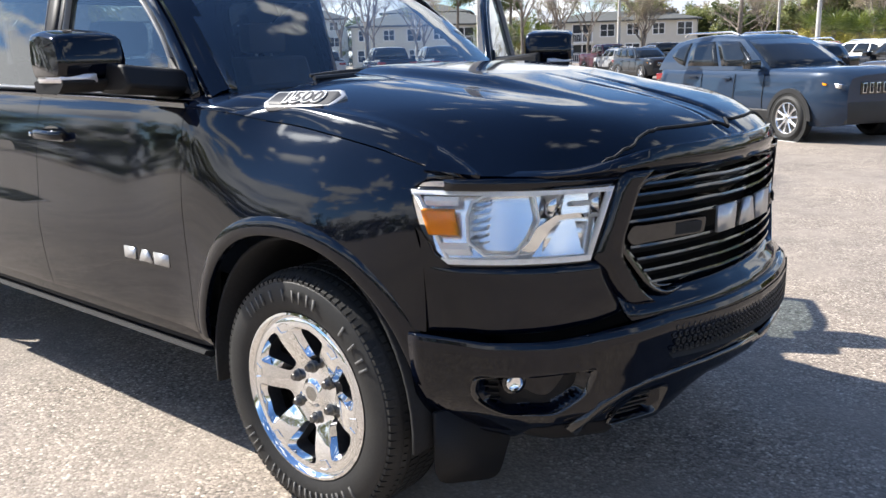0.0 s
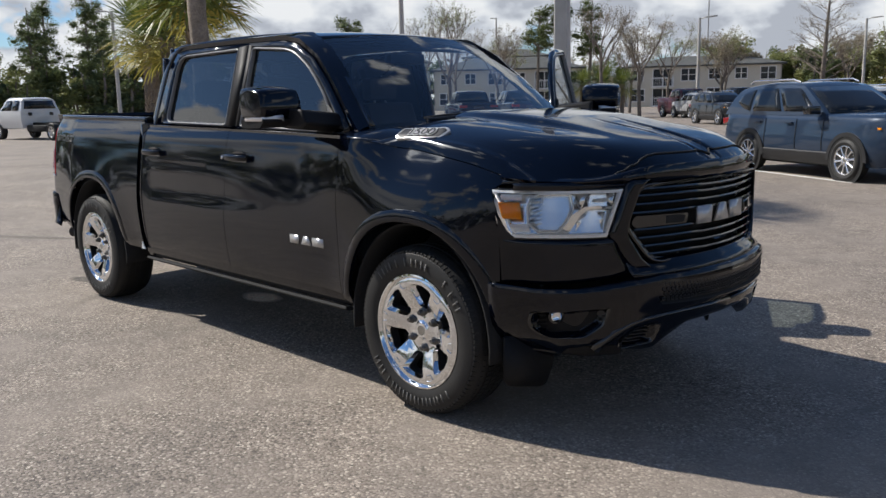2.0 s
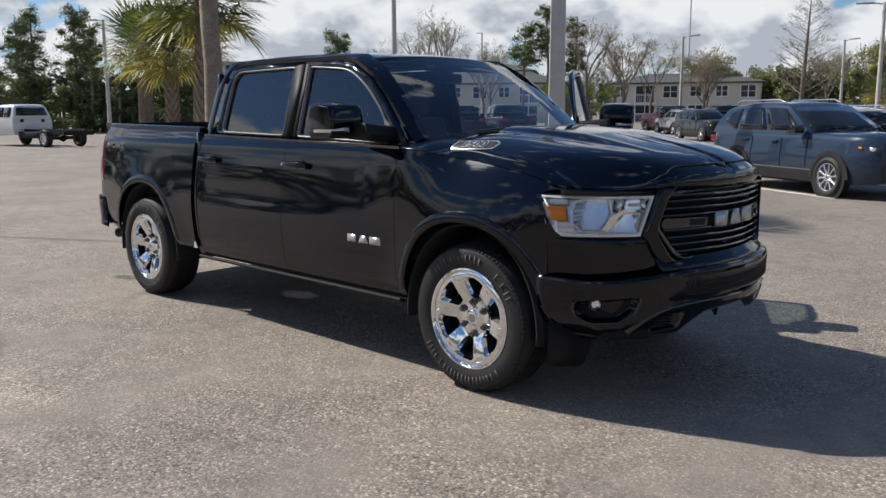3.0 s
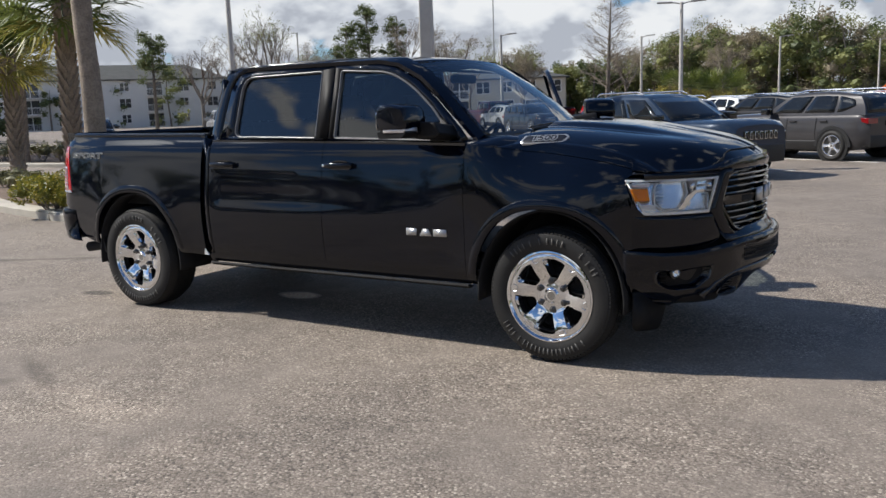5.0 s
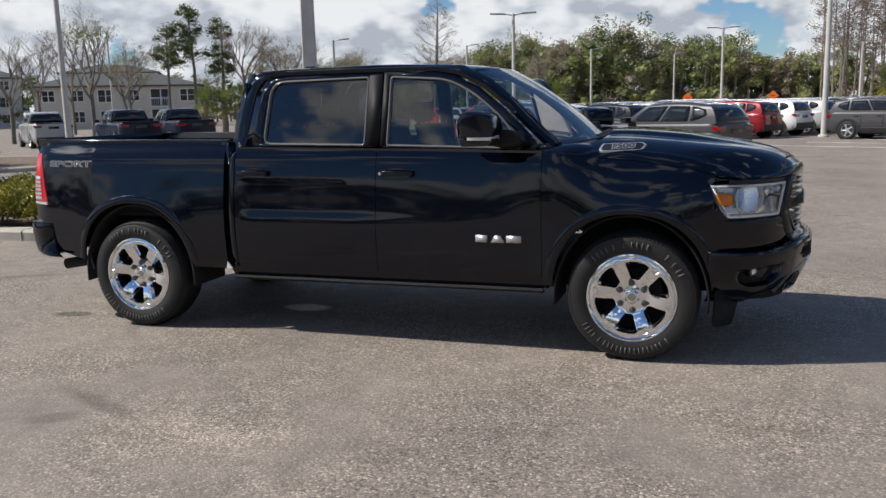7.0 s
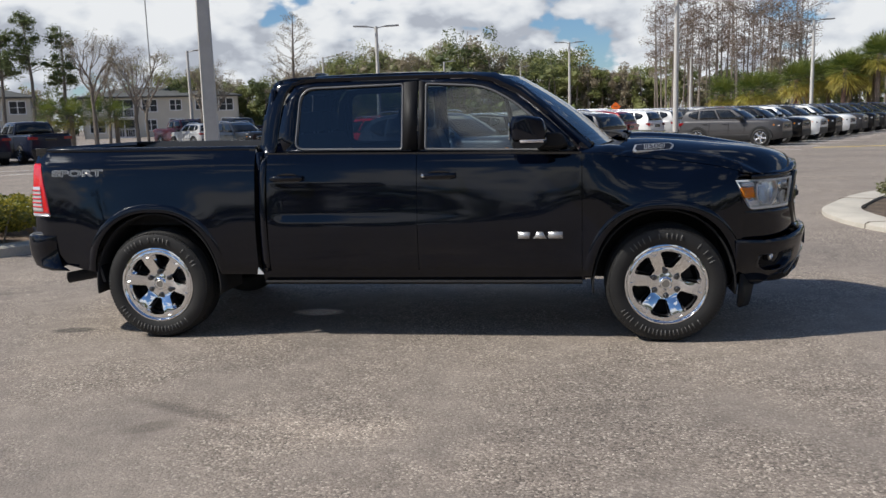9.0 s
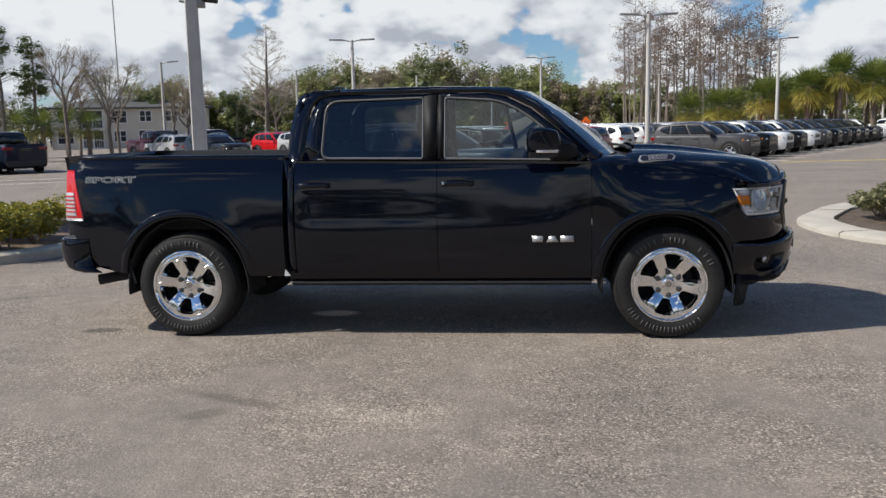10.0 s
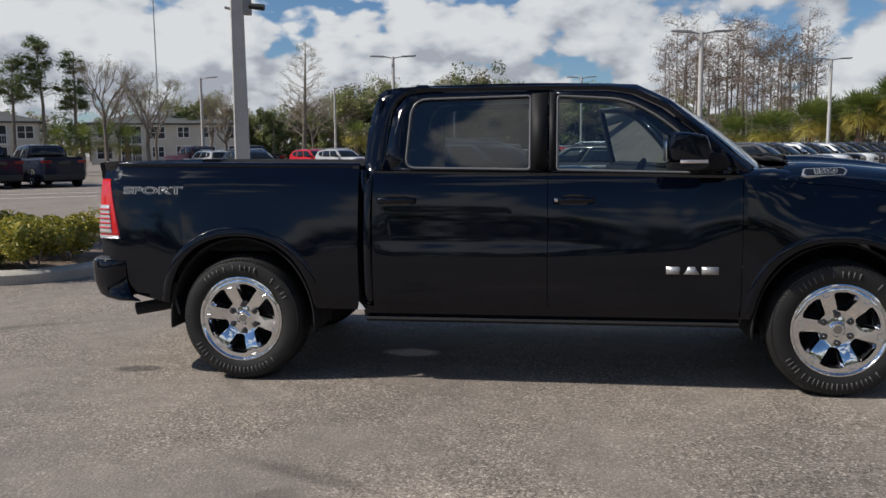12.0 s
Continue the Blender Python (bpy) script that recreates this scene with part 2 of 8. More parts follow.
LEAF_PALM = foliage("palm_leaf", (0.050, 0.090, 0.018), (0.21, 0.24, 0.050), 0.45)
LEAF_PALM_DRY = foliage("yellowing_palm_leaf", (0.20, 0.20, 0.03), (0.50, 0.42, 0.10), 0.5)
LEAF_HEDGE = foliage("hedge_leaf", (0.07, 0.11, 0.02), (0.46, 0.38, 0.05), 0.45)
LEAF_SHRUB = foliage("shrub_leaf", (0.08, 0.095, 0.04), (0.28, 0.26, 0.13), 0.5)
LEAF_PINE = foliage("pine_needles", (0.085, 0.112, 0.045), (0.165, 0.195, 0.072), 0.6)
LEAF_OAK = foliage("oak_leaf", (0.19, 0.215, 0.075), (0.30, 0.31, 0.115), 0.6)
LEAF_RUST = foliage("rusty_twig_tips", (0.16, 0.115, 0.09), (0.28, 0.20, 0.155), 0.8)
LEAF_BROWN = foliage("winter_leaf", (0.26, 0.22, 0.155), (0.37, 0.318, 0.222), 0.7)


def asphalt_material():
    m = bpy.data.materials.new("worn_asphalt")
    m.use_nodes = True
    nt = m.node_tree
    b = nt.nodes["Principled BSDF"]
    b.inputs["Roughness"].default_value = 0.82
    co = nt.nodes.new("ShaderNodeTexCoord")
    stones = nt.nodes.new("ShaderNodeTexVoronoi")
    stones.inputs["Scale"].default_value = 88
    small = nt.nodes.new("ShaderNodeTexVoronoi")
    small.inputs["Scale"].default_value = 240
    patch = nt.nodes.new("ShaderNodeTexNoise")
    patch.inputs["Scale"].default_value, patch.inputs["Detail"].default_value = 0.55, 7
    blot = nt.nodes.new("ShaderNodeTexNoise")
    blot.inputs["Scale"].default_value, blot.inputs["Detail"].default_value = 5.0, 5
    for n in (stones, small, patch, blot):
        nt.links.new(co.outputs["Object"], n.inputs["Vector"])

    def ramp(value, *stops):
        r = nt.nodes.new("ShaderNodeValToRGB")
        el = r.color_ramp.elements
        for i, (p, c) in enumerate(stops):
            e = el[i] if i < 2 else el.new(p)
            e.position, e.color = p, (*c, 1)
        nt.links.new(value, r.inputs[0])
        return r.outputs[0]

    def mul(a, c):
        n = nt.nodes.new("ShaderNodeMix")
        n.data_type, n.blend_type = "RGBA", "MULTIPLY"
        n.inputs["Factor"].default_value = 1.0
        nt.links.new(a, n.inputs[6])
        nt.links.new(c, n.inputs[7])
        return n.outputs[2]

    sep = nt.nodes.new("ShaderNodeSeparateColor")
    nt.links.new(stones.outputs["Color"], sep.inputs[0])
    tone = ramp(sep.outputs[0], (0.0, (0.120, 0.098, 0.080)), (0.22, (0.225, 0.186, 0.152)), (0.6, (0.305, 0.255, 0.209)), (0.88, (0.40, 0.338, 0.278)), (1.0, (0.66, 0.58, 0.48)))
    gaps = ramp(stones.outputs["Distance"], (0.0, (1, 1, 1)), (0.55, (0.92, 0.92, 0.92)), (0.85, (0.5, 0.5, 0.5)))
    sep2 = nt.nodes.new("ShaderNodeSeparateColor")
    nt.links.new(small.outputs["Color"], sep2.inputs[0])
    fine = ramp(sep2.outputs[1], (0.0, (0.8, 0.8, 0.8)), (1.0, (1.15, 1.15, 1.15)))
    big = ramp(patch.outputs[0], (0.34, (0.78, 0.785, 0.80)), (0.5, (0.93, 0.93, 0.935)), (0.66, (1.06, 1.055, 1.045)))
    mid = ramp(blot.outputs[0], (0.36, (0.88, 0.88, 0.88)), (0.62, (1.06, 1.06, 1.06)))
    # worn stretches where the stones are rubbed level with the binder
    rub = nt.nodes.new("ShaderNodeTexNoise")
    rub.inputs["Scale"].default_value, rub.inputs["Detail"].default_value = 0.9, 5
    nt.links.new(co.outputs["Object"], rub.inputs["Vector"])
    worn = ramp(rub.outputs[0], (0.40, (0.0, 0.0, 0.0)), (0.62, (0.75, 0.75, 0.75)))
    level = nt.nodes.new("ShaderNodeMix")
    level.data_type = "RGBA"
    nt.links.new(worn, level.inputs["Factor"])
    nt.links.new(mul(mul(tone, gaps), fine), level.inputs[6])
    level.inputs[7].default_value = (0.252, 0.214, 0.180, 1)
    out = mul(mul(level.outputs[2], big), mid)

    def spot(cx, cy, rx, ry, turn, colour, soft=0.5):
        """An uneven stain, or a painted-in patch of light, at a place of its own."""
        mp = nt.nodes.new("ShaderNodeMapping")
        mp.vector_type = "TEXTURE"
        mp.inputs["Location"].default_value = (cx, cy, 0)
        mp.inputs["Rotation"].default_value = (0, 0, radians(turn))
        mp.inputs["Scale"].default_value = (rx, ry, 1)
        wob = nt.nodes.new("ShaderNodeMix")
        wob.data_type, wob.blend_type = "RGBA", "LINEAR_LIGHT"
        wob.inputs["Factor"].default_value = 0.22 * min(rx, ry)
        nt.links.new(co.outputs["Object"], wob.inputs[6])
        nt.links.new(blot.outputs["Color"], wob.inputs[7])
        nt.links.new(wob.outputs[2], mp.inputs["Vector"])
        g = nt.nodes.new("ShaderNodeTexGradient")
        g.gradient_type = "SPHERICAL"
        nt.links.new(mp.outputs[0], g.inputs[0])
        return ramp(g.outputs[0], (0.0, (1, 1, 1)), (soft, colour))

    # first entry: sunlight falling under the truck, put into the asphalt colour
    for st in ((-2.71, -0.11, 0.23, 0.13, 0, (4.6, 4.5, 4.4), 0.35), (-4.50, -0.77, 0.20, 0.10, 10, (0.42, 0.42, 0.43), 0.35), (-2.84, -2.74, 0.20, 0.10, 30, (0.68, 0.67, 0.66), 0.5), (-1.76, -2.75, 0.50, 0.26, 10, (1.32, 1.31, 1.29), 0.8), (-2.77, -2.48, 0.55, 0.08, -23, (0.64, 0.63, 0.63), 0.6), (-2.30, -2.62, 0.50, 0.10, 8, (1.2, 1.19, 1.18), 0.6),
               (-3.75, -0.95, 0.5, 0.10, -60, (0.78, 0.77, 0.76), 0.6), (-1.2, -3.2, 1.2, 0.5, 20, (1.12, 1.11, 1.10), 0.9), (-4.2, -1.9, 0.9, 0.35, 60, (1.14, 1.13, 1.12), 0.9), (-7.4, -0.20, 2.3, 0.10, 29, (0.62, 0.61, 0.61), 0.5)):
        out = mul(out, spot(*st))
    nt.links.new(out, b.inputs["Base Color"])
    bp = nt.nodes.new("ShaderNodeBump")
    bp.inputs["Strength"].default_value, bp.inputs["Distance"].default_value = 0.55, 0.004
    bp.invert = True
    nt.links.new(stones.outputs["Distance"], bp.inputs["Height"])
    nt.links.new(bp.outputs[0], b.inputs["Normal"])
    return m


ASPHALT = asphalt_material()

# ---- mesh helpers ----


def finish(name, bm, mat, parent=None, label="", smooth=True, angle=35, thick=0.0, bevel=0.0):
    bmesh.ops.remove_doubles(bm, verts=bm.verts, dist=0.0002)
    bmesh.ops.recalc_face_normals(bm, faces=bm.faces)
    if smooth:
        lim = radians(angle)
        for f in bm.faces:
            f.smooth = True
        for e in bm.edges:
            if len(e.link_faces) == 2 and e.calc_face_angle(0) > lim:
                e.smooth = False
    me = bpy.data.meshes.new(name)
    bm.to_mesh(me)
    bm.free()
    me.materials.append(mat)
    ob = new(name, me)
    if parent:
        ob.parent = parent
    if label:
        ob["label"] = label
    if thick:
        md = ob.modifiers.new("thickness", "SOLIDIFY")
        md.thickness, md.offset = thick, -1
    if bevel:
        md = ob.modifiers.new("edge", "BEVEL")
        md.width, md.segments, md.limit_method, md.angle_limit = bevel, 2, "ANGLE", radians(40)
    return ob


def part(name, bm, mat, parent, label="", **kw):
    return finish(name, bm, mat, parent, label, **kw)


def skin(name, us, vs, put, mat, parent, label="", depth=0.012, normal=None):
    """A pressed panel: a grid with exact normals and a folded rim of the given depth."""
    eps = 1e-3

    def slope(u, v):
        a, b = Vector(put(min(u + eps, us[-1]), v)), Vector(put(max(u - eps, us[0]), v))
        c, d = Vector(put(u, min(v + eps, vs[-1]))), Vector(put(u, max(v - eps, vs[0])))
        return (a - b).cross(c - d).normalized()
    fn = normal or slope
    nu, nv = len(us), len(vs)
    co = [Vector(put(u, v)) for u in us for v in vs]
    no = [Vector(fn(u, v)).normalized() for u in us for v in vs]
    faces = [(i * nv + j, i * nv + j + 1, (i + 1) * nv + j + 1, (i + 1) * nv + j) for i in range(nu - 1) for j in range(nv - 1)]
    q = faces[len(faces) // 2]
    if not normal and no[q[0]].dot(co[q[0]] - Vector((-1.5, 0, 0.6))) < 0:
        no = [-n for n in no]
    if (co[q[1]] - co[q[0]]).cross(co[q[3]] - co[q[0]]).dot(no[q[0]]) < 0:
        faces = [f[::-1] for f in faces]
    loop = [i * nv for i in range(nu)] + [(nu - 1) * nv + j for j in range(1, nv)] + [i * nv + nv - 1 for i in range(nu - 2, -1, -1)] + [j for j in range(nv - 2, 0, -1)]
    n0 = len(co)
    for i in loop:
        co.append(co[i].copy())
        no.append(Vector((0, 0, 0)))
    for i in loop:
        co.append(co[i] - no[i] * depth)
        no.append(Vector((0, 0, 0)))
    m = len(loop)
    for k in range(m):
        j = (k + 1) % m
        faces.append((n0 + k, n0 + j, n0 + m + j, n0 + m + k))
    me = bpy.data.meshes.new(name)
    me.from_pydata([tuple(c) for c in co], [], faces)
    me.shade_smooth()
    me.normals_split_custom_set_from_vertices([tuple(n) for n in no])
    me.materials.append(mat)
    ob = new(name, me)
    ob.parent = parent
    if label:
        ob["label"] = label
    return ob


def thing(name, label, category, group="", m=None, kind=""):
    ob = new(name)
    ob.empty_display_size = 0.1
    if m:
        ob.matrix_world = m
    return tagged(ob, label, category, group, kind)


def box(bm, x0, x1, y0, y1, z0, z1, bevel=0.0):
    vs = [bm.verts.new((x, y, z)) for x in (x0, x1) for y in (y0, y1) for z in (z0, z1)]
    fs = [bm.faces.new([vs[i] for i in q]) for q in ((0, 1, 3, 2), (4, 6, 7, 5), (0, 4, 5, 1), (2, 3, 7, 6), (0, 2, 6, 4), (1, 5, 7, 3))]
    if bevel:
        es = list({e for f in fs for e in f.edges})
        bmesh.ops.bevel(bm, geom=es, offset=bevel, segments=2, affect="EDGES", profile=0.6)
    return bm


def made_box(*a, **k):
    return box(bmesh.new(), *a, **k)


def loft(bm, rings, closed=True, caps=True):
    """Skin rings of equal length."""
    vr = [[bm.verts.new(p) for p in r] for r in rings]
    n = len(vr[0])
    for a, b in zip(vr, vr[1:]):
        for i in range(n if closed else n - 1):
            j = (i + 1) % n
            bm.faces.new((a[i], a[j], b[j], b[i]))
    if caps and closed:
        bm.faces.new(vr[0][::-1])
        bm.faces.new(vr[-1])
    return bm


def tube(bm, pts, radii, seg=10, caps=True):
    """A round bar along points."""
    pts = [Vector(p) for p in pts]
    if isinstance(radii, (int, float)):
        radii = [radii] * len(pts)
    rings = []
    ref = Vector((0.13, 0.21, 0.97))
    for i, p in enumerate(pts):
        d = (pts[min(i + 1, len(pts) - 1)] - pts[max(i - 1, 0)]).normalized()
        a = d.cross(ref)
        if a.length < 0.1:
            a = d.cross(Vector((1, 0.1, 0)))
        a.normalize()
        c = d.cross(a)
        rings.append([p + (a * math.cos(t) + c * math.sin(t)) * radii[i] for t in (2 * math.pi * k / seg for k in range(seg))])
    return loft(bm, rings, True, caps)


def revolve(bm, profile, seg=48, axis="y"):
    """Turn (radius, offset) pairs about an axis through the origin."""
    rings = []
    for k in range(seg):
        t = 2 * math.pi * k / seg
        c, s = math.cos(t), math.sin(t)
        if axis == "y":
            rings.append([Vector((r * c, o, r * s)) for r, o in profile])
        else:
            rings.append([Vector((r * c, r * s, o)) for r, o in profile])
    vr = [[bm.verts.new(p) for p in r] for r in rings]
    for k in range(seg):
        a, b = vr[k], vr[(k + 1) % seg]
        for i in range(len(profile) - 1):
            bm.faces.new((a[i], a[i + 1], b[i + 1], b[i]))
    return bm


def plate(bm, outline, holes=(), put=None):
    """A flat sheet with holes, given in two coordinates; put() lays each point in space."""
    edges = []
    for loop in (outline, *holes):
        vs = [bm.verts.new((p[0], p[1], 0)) for p in loop]
        edges += [bm.edges.new((vs[i], vs[(i + 1) % len(vs)])) for i in range(len(vs))]
    bmesh.ops.triangle_fill(bm, use_beauty=True, use_dissolve=False, edges=edges, normal=(0, 0, 1))
    if put:
        for v in bm.verts:
            v.co = Vector(put(v.co.x, v.co.y))
    return bm


def rounded(pts, r, seg=5):
    """Round the corners of a polygon; r one radius or one for each corner."""
    out = []
    n = len(pts)
    rr = r if isinstance(r, (list, tuple)) else [r] * n
    for i in range(n):
        p = Vector(pts[i])
        a, b = Vector(pts[i - 1]) - p, Vector(pts[(i + 1) % n]) - p
        q = min(rr[i], a.length * 0.45, b.length * 0.45)
        p0, p1 = p + a.normalized() * q, p + b.normalized() * q
        for k in range(seg + 1):
            t = k / seg
            out.append(tuple((1 - t) ** 2 * p0 + 2 * t * (1 - t) * p + t * t * p1))
    return out


def interp(x, xs, ys):
    return float(np.interp(x, xs, ys))


def smoothi(x, xs, ys):
    """Smooth curve through given stations."""
    if x <= xs[0]:
        return ys[0]
    if x >= xs[-1]:
        return ys[-1]
    i = max(k for k in range(len(xs) - 1) if xs[k] <= x)
    h = xs[i + 1] - xs[i]
    t = (x - xs[i]) / h

    def slope(k):
        if k == 0:
            return (ys[1] - ys[0]) / (xs[1] - xs[0])
        if k == len(xs) - 1:
            return (ys[-1] - ys[-2]) / (xs[-1] - xs[-2])
        return (ys[k + 1] - ys[k - 1]) / (xs[k + 1] - xs[k - 1])
    a, b = slope(i) * h, slope(i + 1) * h
    return (2 * t ** 3 - 3 * t * t + 1) * ys[i] + (t ** 3 - 2 * t * t + t) * a + (3 * t * t - 2 * t ** 3) * ys[i + 1] + (t ** 3 - t * t) * b


CURVES = {}


def flowing(x, xs, ys, soft):
    """Like smoothi, but softened so that reflections run evenly."""
    key = (tuple(xs), tuple(ys), soft)
    if key not in CURVES:
        a, b = xs[0], xs[-1]
        grid = np.linspace(a - 4 * soft, b + 4 * soft, 1200)
        e0, e1 = (ys[1] - ys[0]) / (xs[1] - xs[0]), (ys[-1] - ys[-2]) / (xs[-1] - xs[-2])
        vals = np.array([ys[0] + e0 * (g - a) if g < a else ys[-1] + e1 * (g - b) if g > b else smoothi(g, xs, ys) for g in grid])
        step = grid[1] - grid[0]
        n = int(3 * soft / step)
        k = np.exp(-0.5 * (np.arange(-n, n + 1) * step / soft) ** 2)
        k /= k.sum()
        CURVES[key] = (grid[n:-n], np.convolve(vals, k, "valid"))
    g, v = CURVES[key]
    return float(np.interp(min(max(x, xs[0]), xs[-1]), g, v))


def sheet(bm, us, vs, put):
    """A grid over us x vs laid in space by put(u, v)."""
    g = [[bm.verts.new(put(u, v)) for v in vs] for u in us]
    for a, b in zip(g, g[1:]):
        for i in range(len(vs) - 1):
            bm.faces.new((a[i], a[i + 1], b[i + 1], b[i]))
    return bm


def lettering(body, size, depth, put, bold=0.0):
    """Mesh of words in the built-in font; put() lays each point."""
    cu = bpy.data.curves.new("words", "FONT")
    cu.body, cu.size, cu.extrude, cu.offset = body, size, depth, bold
    cu.align_x, cu.align_y = "CENTER", "CENTER"
    tmp = new("words", cu)
    me = bpy.data.meshes.new_from_object(tmp.evaluated_get(bpy.context.evaluated_depsgraph_get()))
    bpy.data.objects.remove(tmp)
    bm = bmesh.new()
    bm.from_mesh(me)
    bpy.data.meshes.remove(me)
    for v in bm.verts:
        v.co = Vector(put(*v.co))
    return bm

# ---- the pickup truck ----
truck = thing("pickup_truck", "glossy black-blue crew-cab pickup truck with chrome wheels, one door ajar", "pickup truck")
WR, RAX = 0.405, -3.672   # wheel radius, rear axle

NOSE_Y = [0.0, 0.2, 0.4, 0.58, 0.72, 0.82, 0.89, 0.935, 0.962, 0.978, 0.985]
NOSE_X = [1.015, 1.000, 0.955, 0.880, 0.785, 0.680, 0.565, 0.455, 0.345, 0.220, 0.080]


NOSE_BACK = [-v for v in NOSE_X]


def nose(y):
    return flowing(abs(y), NOSE_Y, NOSE_X, 0.012)


SEC_Z = [0.40, 0.46, 0.52, 0.60, 0.70, 0.80, 0.90, 0.98, 1.04, 1.10, 1.17, 1.235, 1.265, 1.30, 1.36, 1.42]
SEC_Y = [0.880, 0.926, 0.950, 0.960, 0.966, 0.974, 0.983, 0.986, 0.984, 0.978, 0.970, 0.962, 0.950, 0.942, 0.930, 0.912]
# doors and bed lean in above the widest line and roll over at the shoulder
DOOR_Z = [0.40, 0.46, 0.52, 0.60, 0.70, 0.78, 0.84, 0.90, 0.98, 1.06, 1.14, 1.20, 1.25, 1.29, 1.32, 1.36, 1.42]
DOOR_Y = [0.872, 0.918, 0.942, 0.954, 0.963, 0.967, 0.9665, 0.963, 0.955, 0.945, 0.933, 0.923, 0.913, 0.902, 0.888, 0.862, 0.838]
FEN_Z = [0.80, 0.90, 1.00, 1.08, 1.15, 1.20, 1.25, 1.30, 1.36]
FEN_D = [0.0, 0.0, 0.006, 0.018, 0.040, 0.060, 0.085, 0.105, 0.120]


def arch(x, z, cx, r, grow):
    d = math.hypot(x - cx, (z - WR) * 1.02)
    return grow * math.exp(-((d - r) / 0.13) ** 2) if z > 0.3 else 0.0


def half(x, z):
    """Half width of the body at x, z."""
    q = min(1.0, max(0.0, (x + 1.05) / 0.80))
    q = q * q * q * (q * (q * 6 - 15) + 10)
    y = flowing(z, SEC_Z, SEC_Y, 0.03) * q + flowing(z, DOOR_Z, DOOR_Y, 0.018) * (1 - q)
    y += arch(x, z, 0.0, 0.51, 0.018) + arch(x, z, RAX, 0.53, 0.010)
    # fenders roll inward over the wheel up to the hood edge
    k = min(1.0, max(0.0, (x + 0.62) / 0.62))
    y -= k * k * k * (k * (k * 6 - 15) + 10) * flowing(z, FEN_Z, FEN_D, 0.025)
    # pressed shelf along the rear door, dying out on the front door
    if 0.76 < z < 1.12 and -2.80 < x < -0.9:
        a = min(1, max(0, (x + 2.80) / 0.12)) * min(1, max(0, (-0.95 - x) / 0.95)) ** 1.3
        y -= a * 0.011 * math.exp(-((z - 0.925) / (0.060 if z < 0.925 else 0.13)) ** 2)
    if x > 0.08:
        k = min(1.0, (x - 0.08) / 0.20)
        y -= (flowing(-0.08, NOSE_BACK, NOSE_Y, 0.05) - flowing(-x, NOSE_BACK, NOSE_Y, 0.05)) * k * (2 - k)
    if x < -4.05:
        y -= 0.060 * ((-4.05 - x) / 0.60) ** 1.4
    if x < -4.52:
        y -= 1.4 * (-4.52 - x) ** 2
    return y


def belt(x):
    return interp(x, [-2.9, -0.6], [1.352, 1.312])


def side_panel(name, xs, low, high, s, mat=PAINT, label="", rows=22, thick=0.012):
    vs = [i / rows for i in range(rows + 1)]
    at_z = lambda x, v: low(x) + v * (high(x) - low(x))
    return skin(name, xs, vs, lambda x, v: (x, s * half(x, at_z(x, v)), at_z(x, v)), mat, truck, label, thick, lambda x, v: side_normal(x, at_z(x, v), s))


def side_normal(x, z, s, e=0.006):
    return Vector(((half(x - e, z) - half(x + e, z)) / (2 * e), s, (half(x, z - e) - half(x, z + e)) / (2 * e)))


def spaced(a, b, n, extra=()):
    return sorted(set([a + (b - a) * i / n for i in range(n + 1)] + [e for e in extra if a < e < b]))


def arch_low(cx, rx, rz, sill, flat=0.0):
    def f(x):
        d = abs(x - cx) / rx
        if d >= 1:
            return sill(x)
        return max(sill(x), WR + rz * (1 - d ** 2.35) ** (1 / 2.15) - 0.02)
    return f


sill_f = lambda x: interp(x, [-0.6, 0.3, 0.40, 0.52], [0.46, 0.46, 0.716, 0.704])
fender_low = arch_low(-0.015, 0.485, 0.545, sill_f)
bed_low = arch_low(RAX, 0.500, 0.560, lambda x: interp(x, [-4.6, -4.45, -4.2, -2.9], [0.80, 0.56, 0.50, 0.475]))
hood_line = lambda x: smoothi(x, [-0.62, -0.40, -0.21, 0.0, 0.30, 0.50], [1.300, 1.290, 1.262, 1.243, 1.200, 1.150])
bed_top = lambda x: interp(x, [-4.68, -2.9], [1.408, 1.385])


def fender(s, xs):
    """Front wing; its leading edge is cut back beside the headlamp."""
    rows = 26

    def spot(x, v):
        z = fender_low(x) + v * (hood_line(x) - fender_low(x))
        k = max(0.0, (x - 0.30) / 0.192)
        return x - k * k * interp(z, [0.89, 0.93, 1.0, 1.10, 1.112, 1.125], [0.0, 0.004, 0.024, 0.046, 0.046, 0.0]), z
    skin("fender", xs, [i / rows for i in range(rows + 1)], lambda x, v: (spot(x, v)[0], s * half(*spot(x, v)), spot(x, v)[1]), PAINT, truck, "", 0.012, lambda x, v: side_normal(*spot(x, v), s))


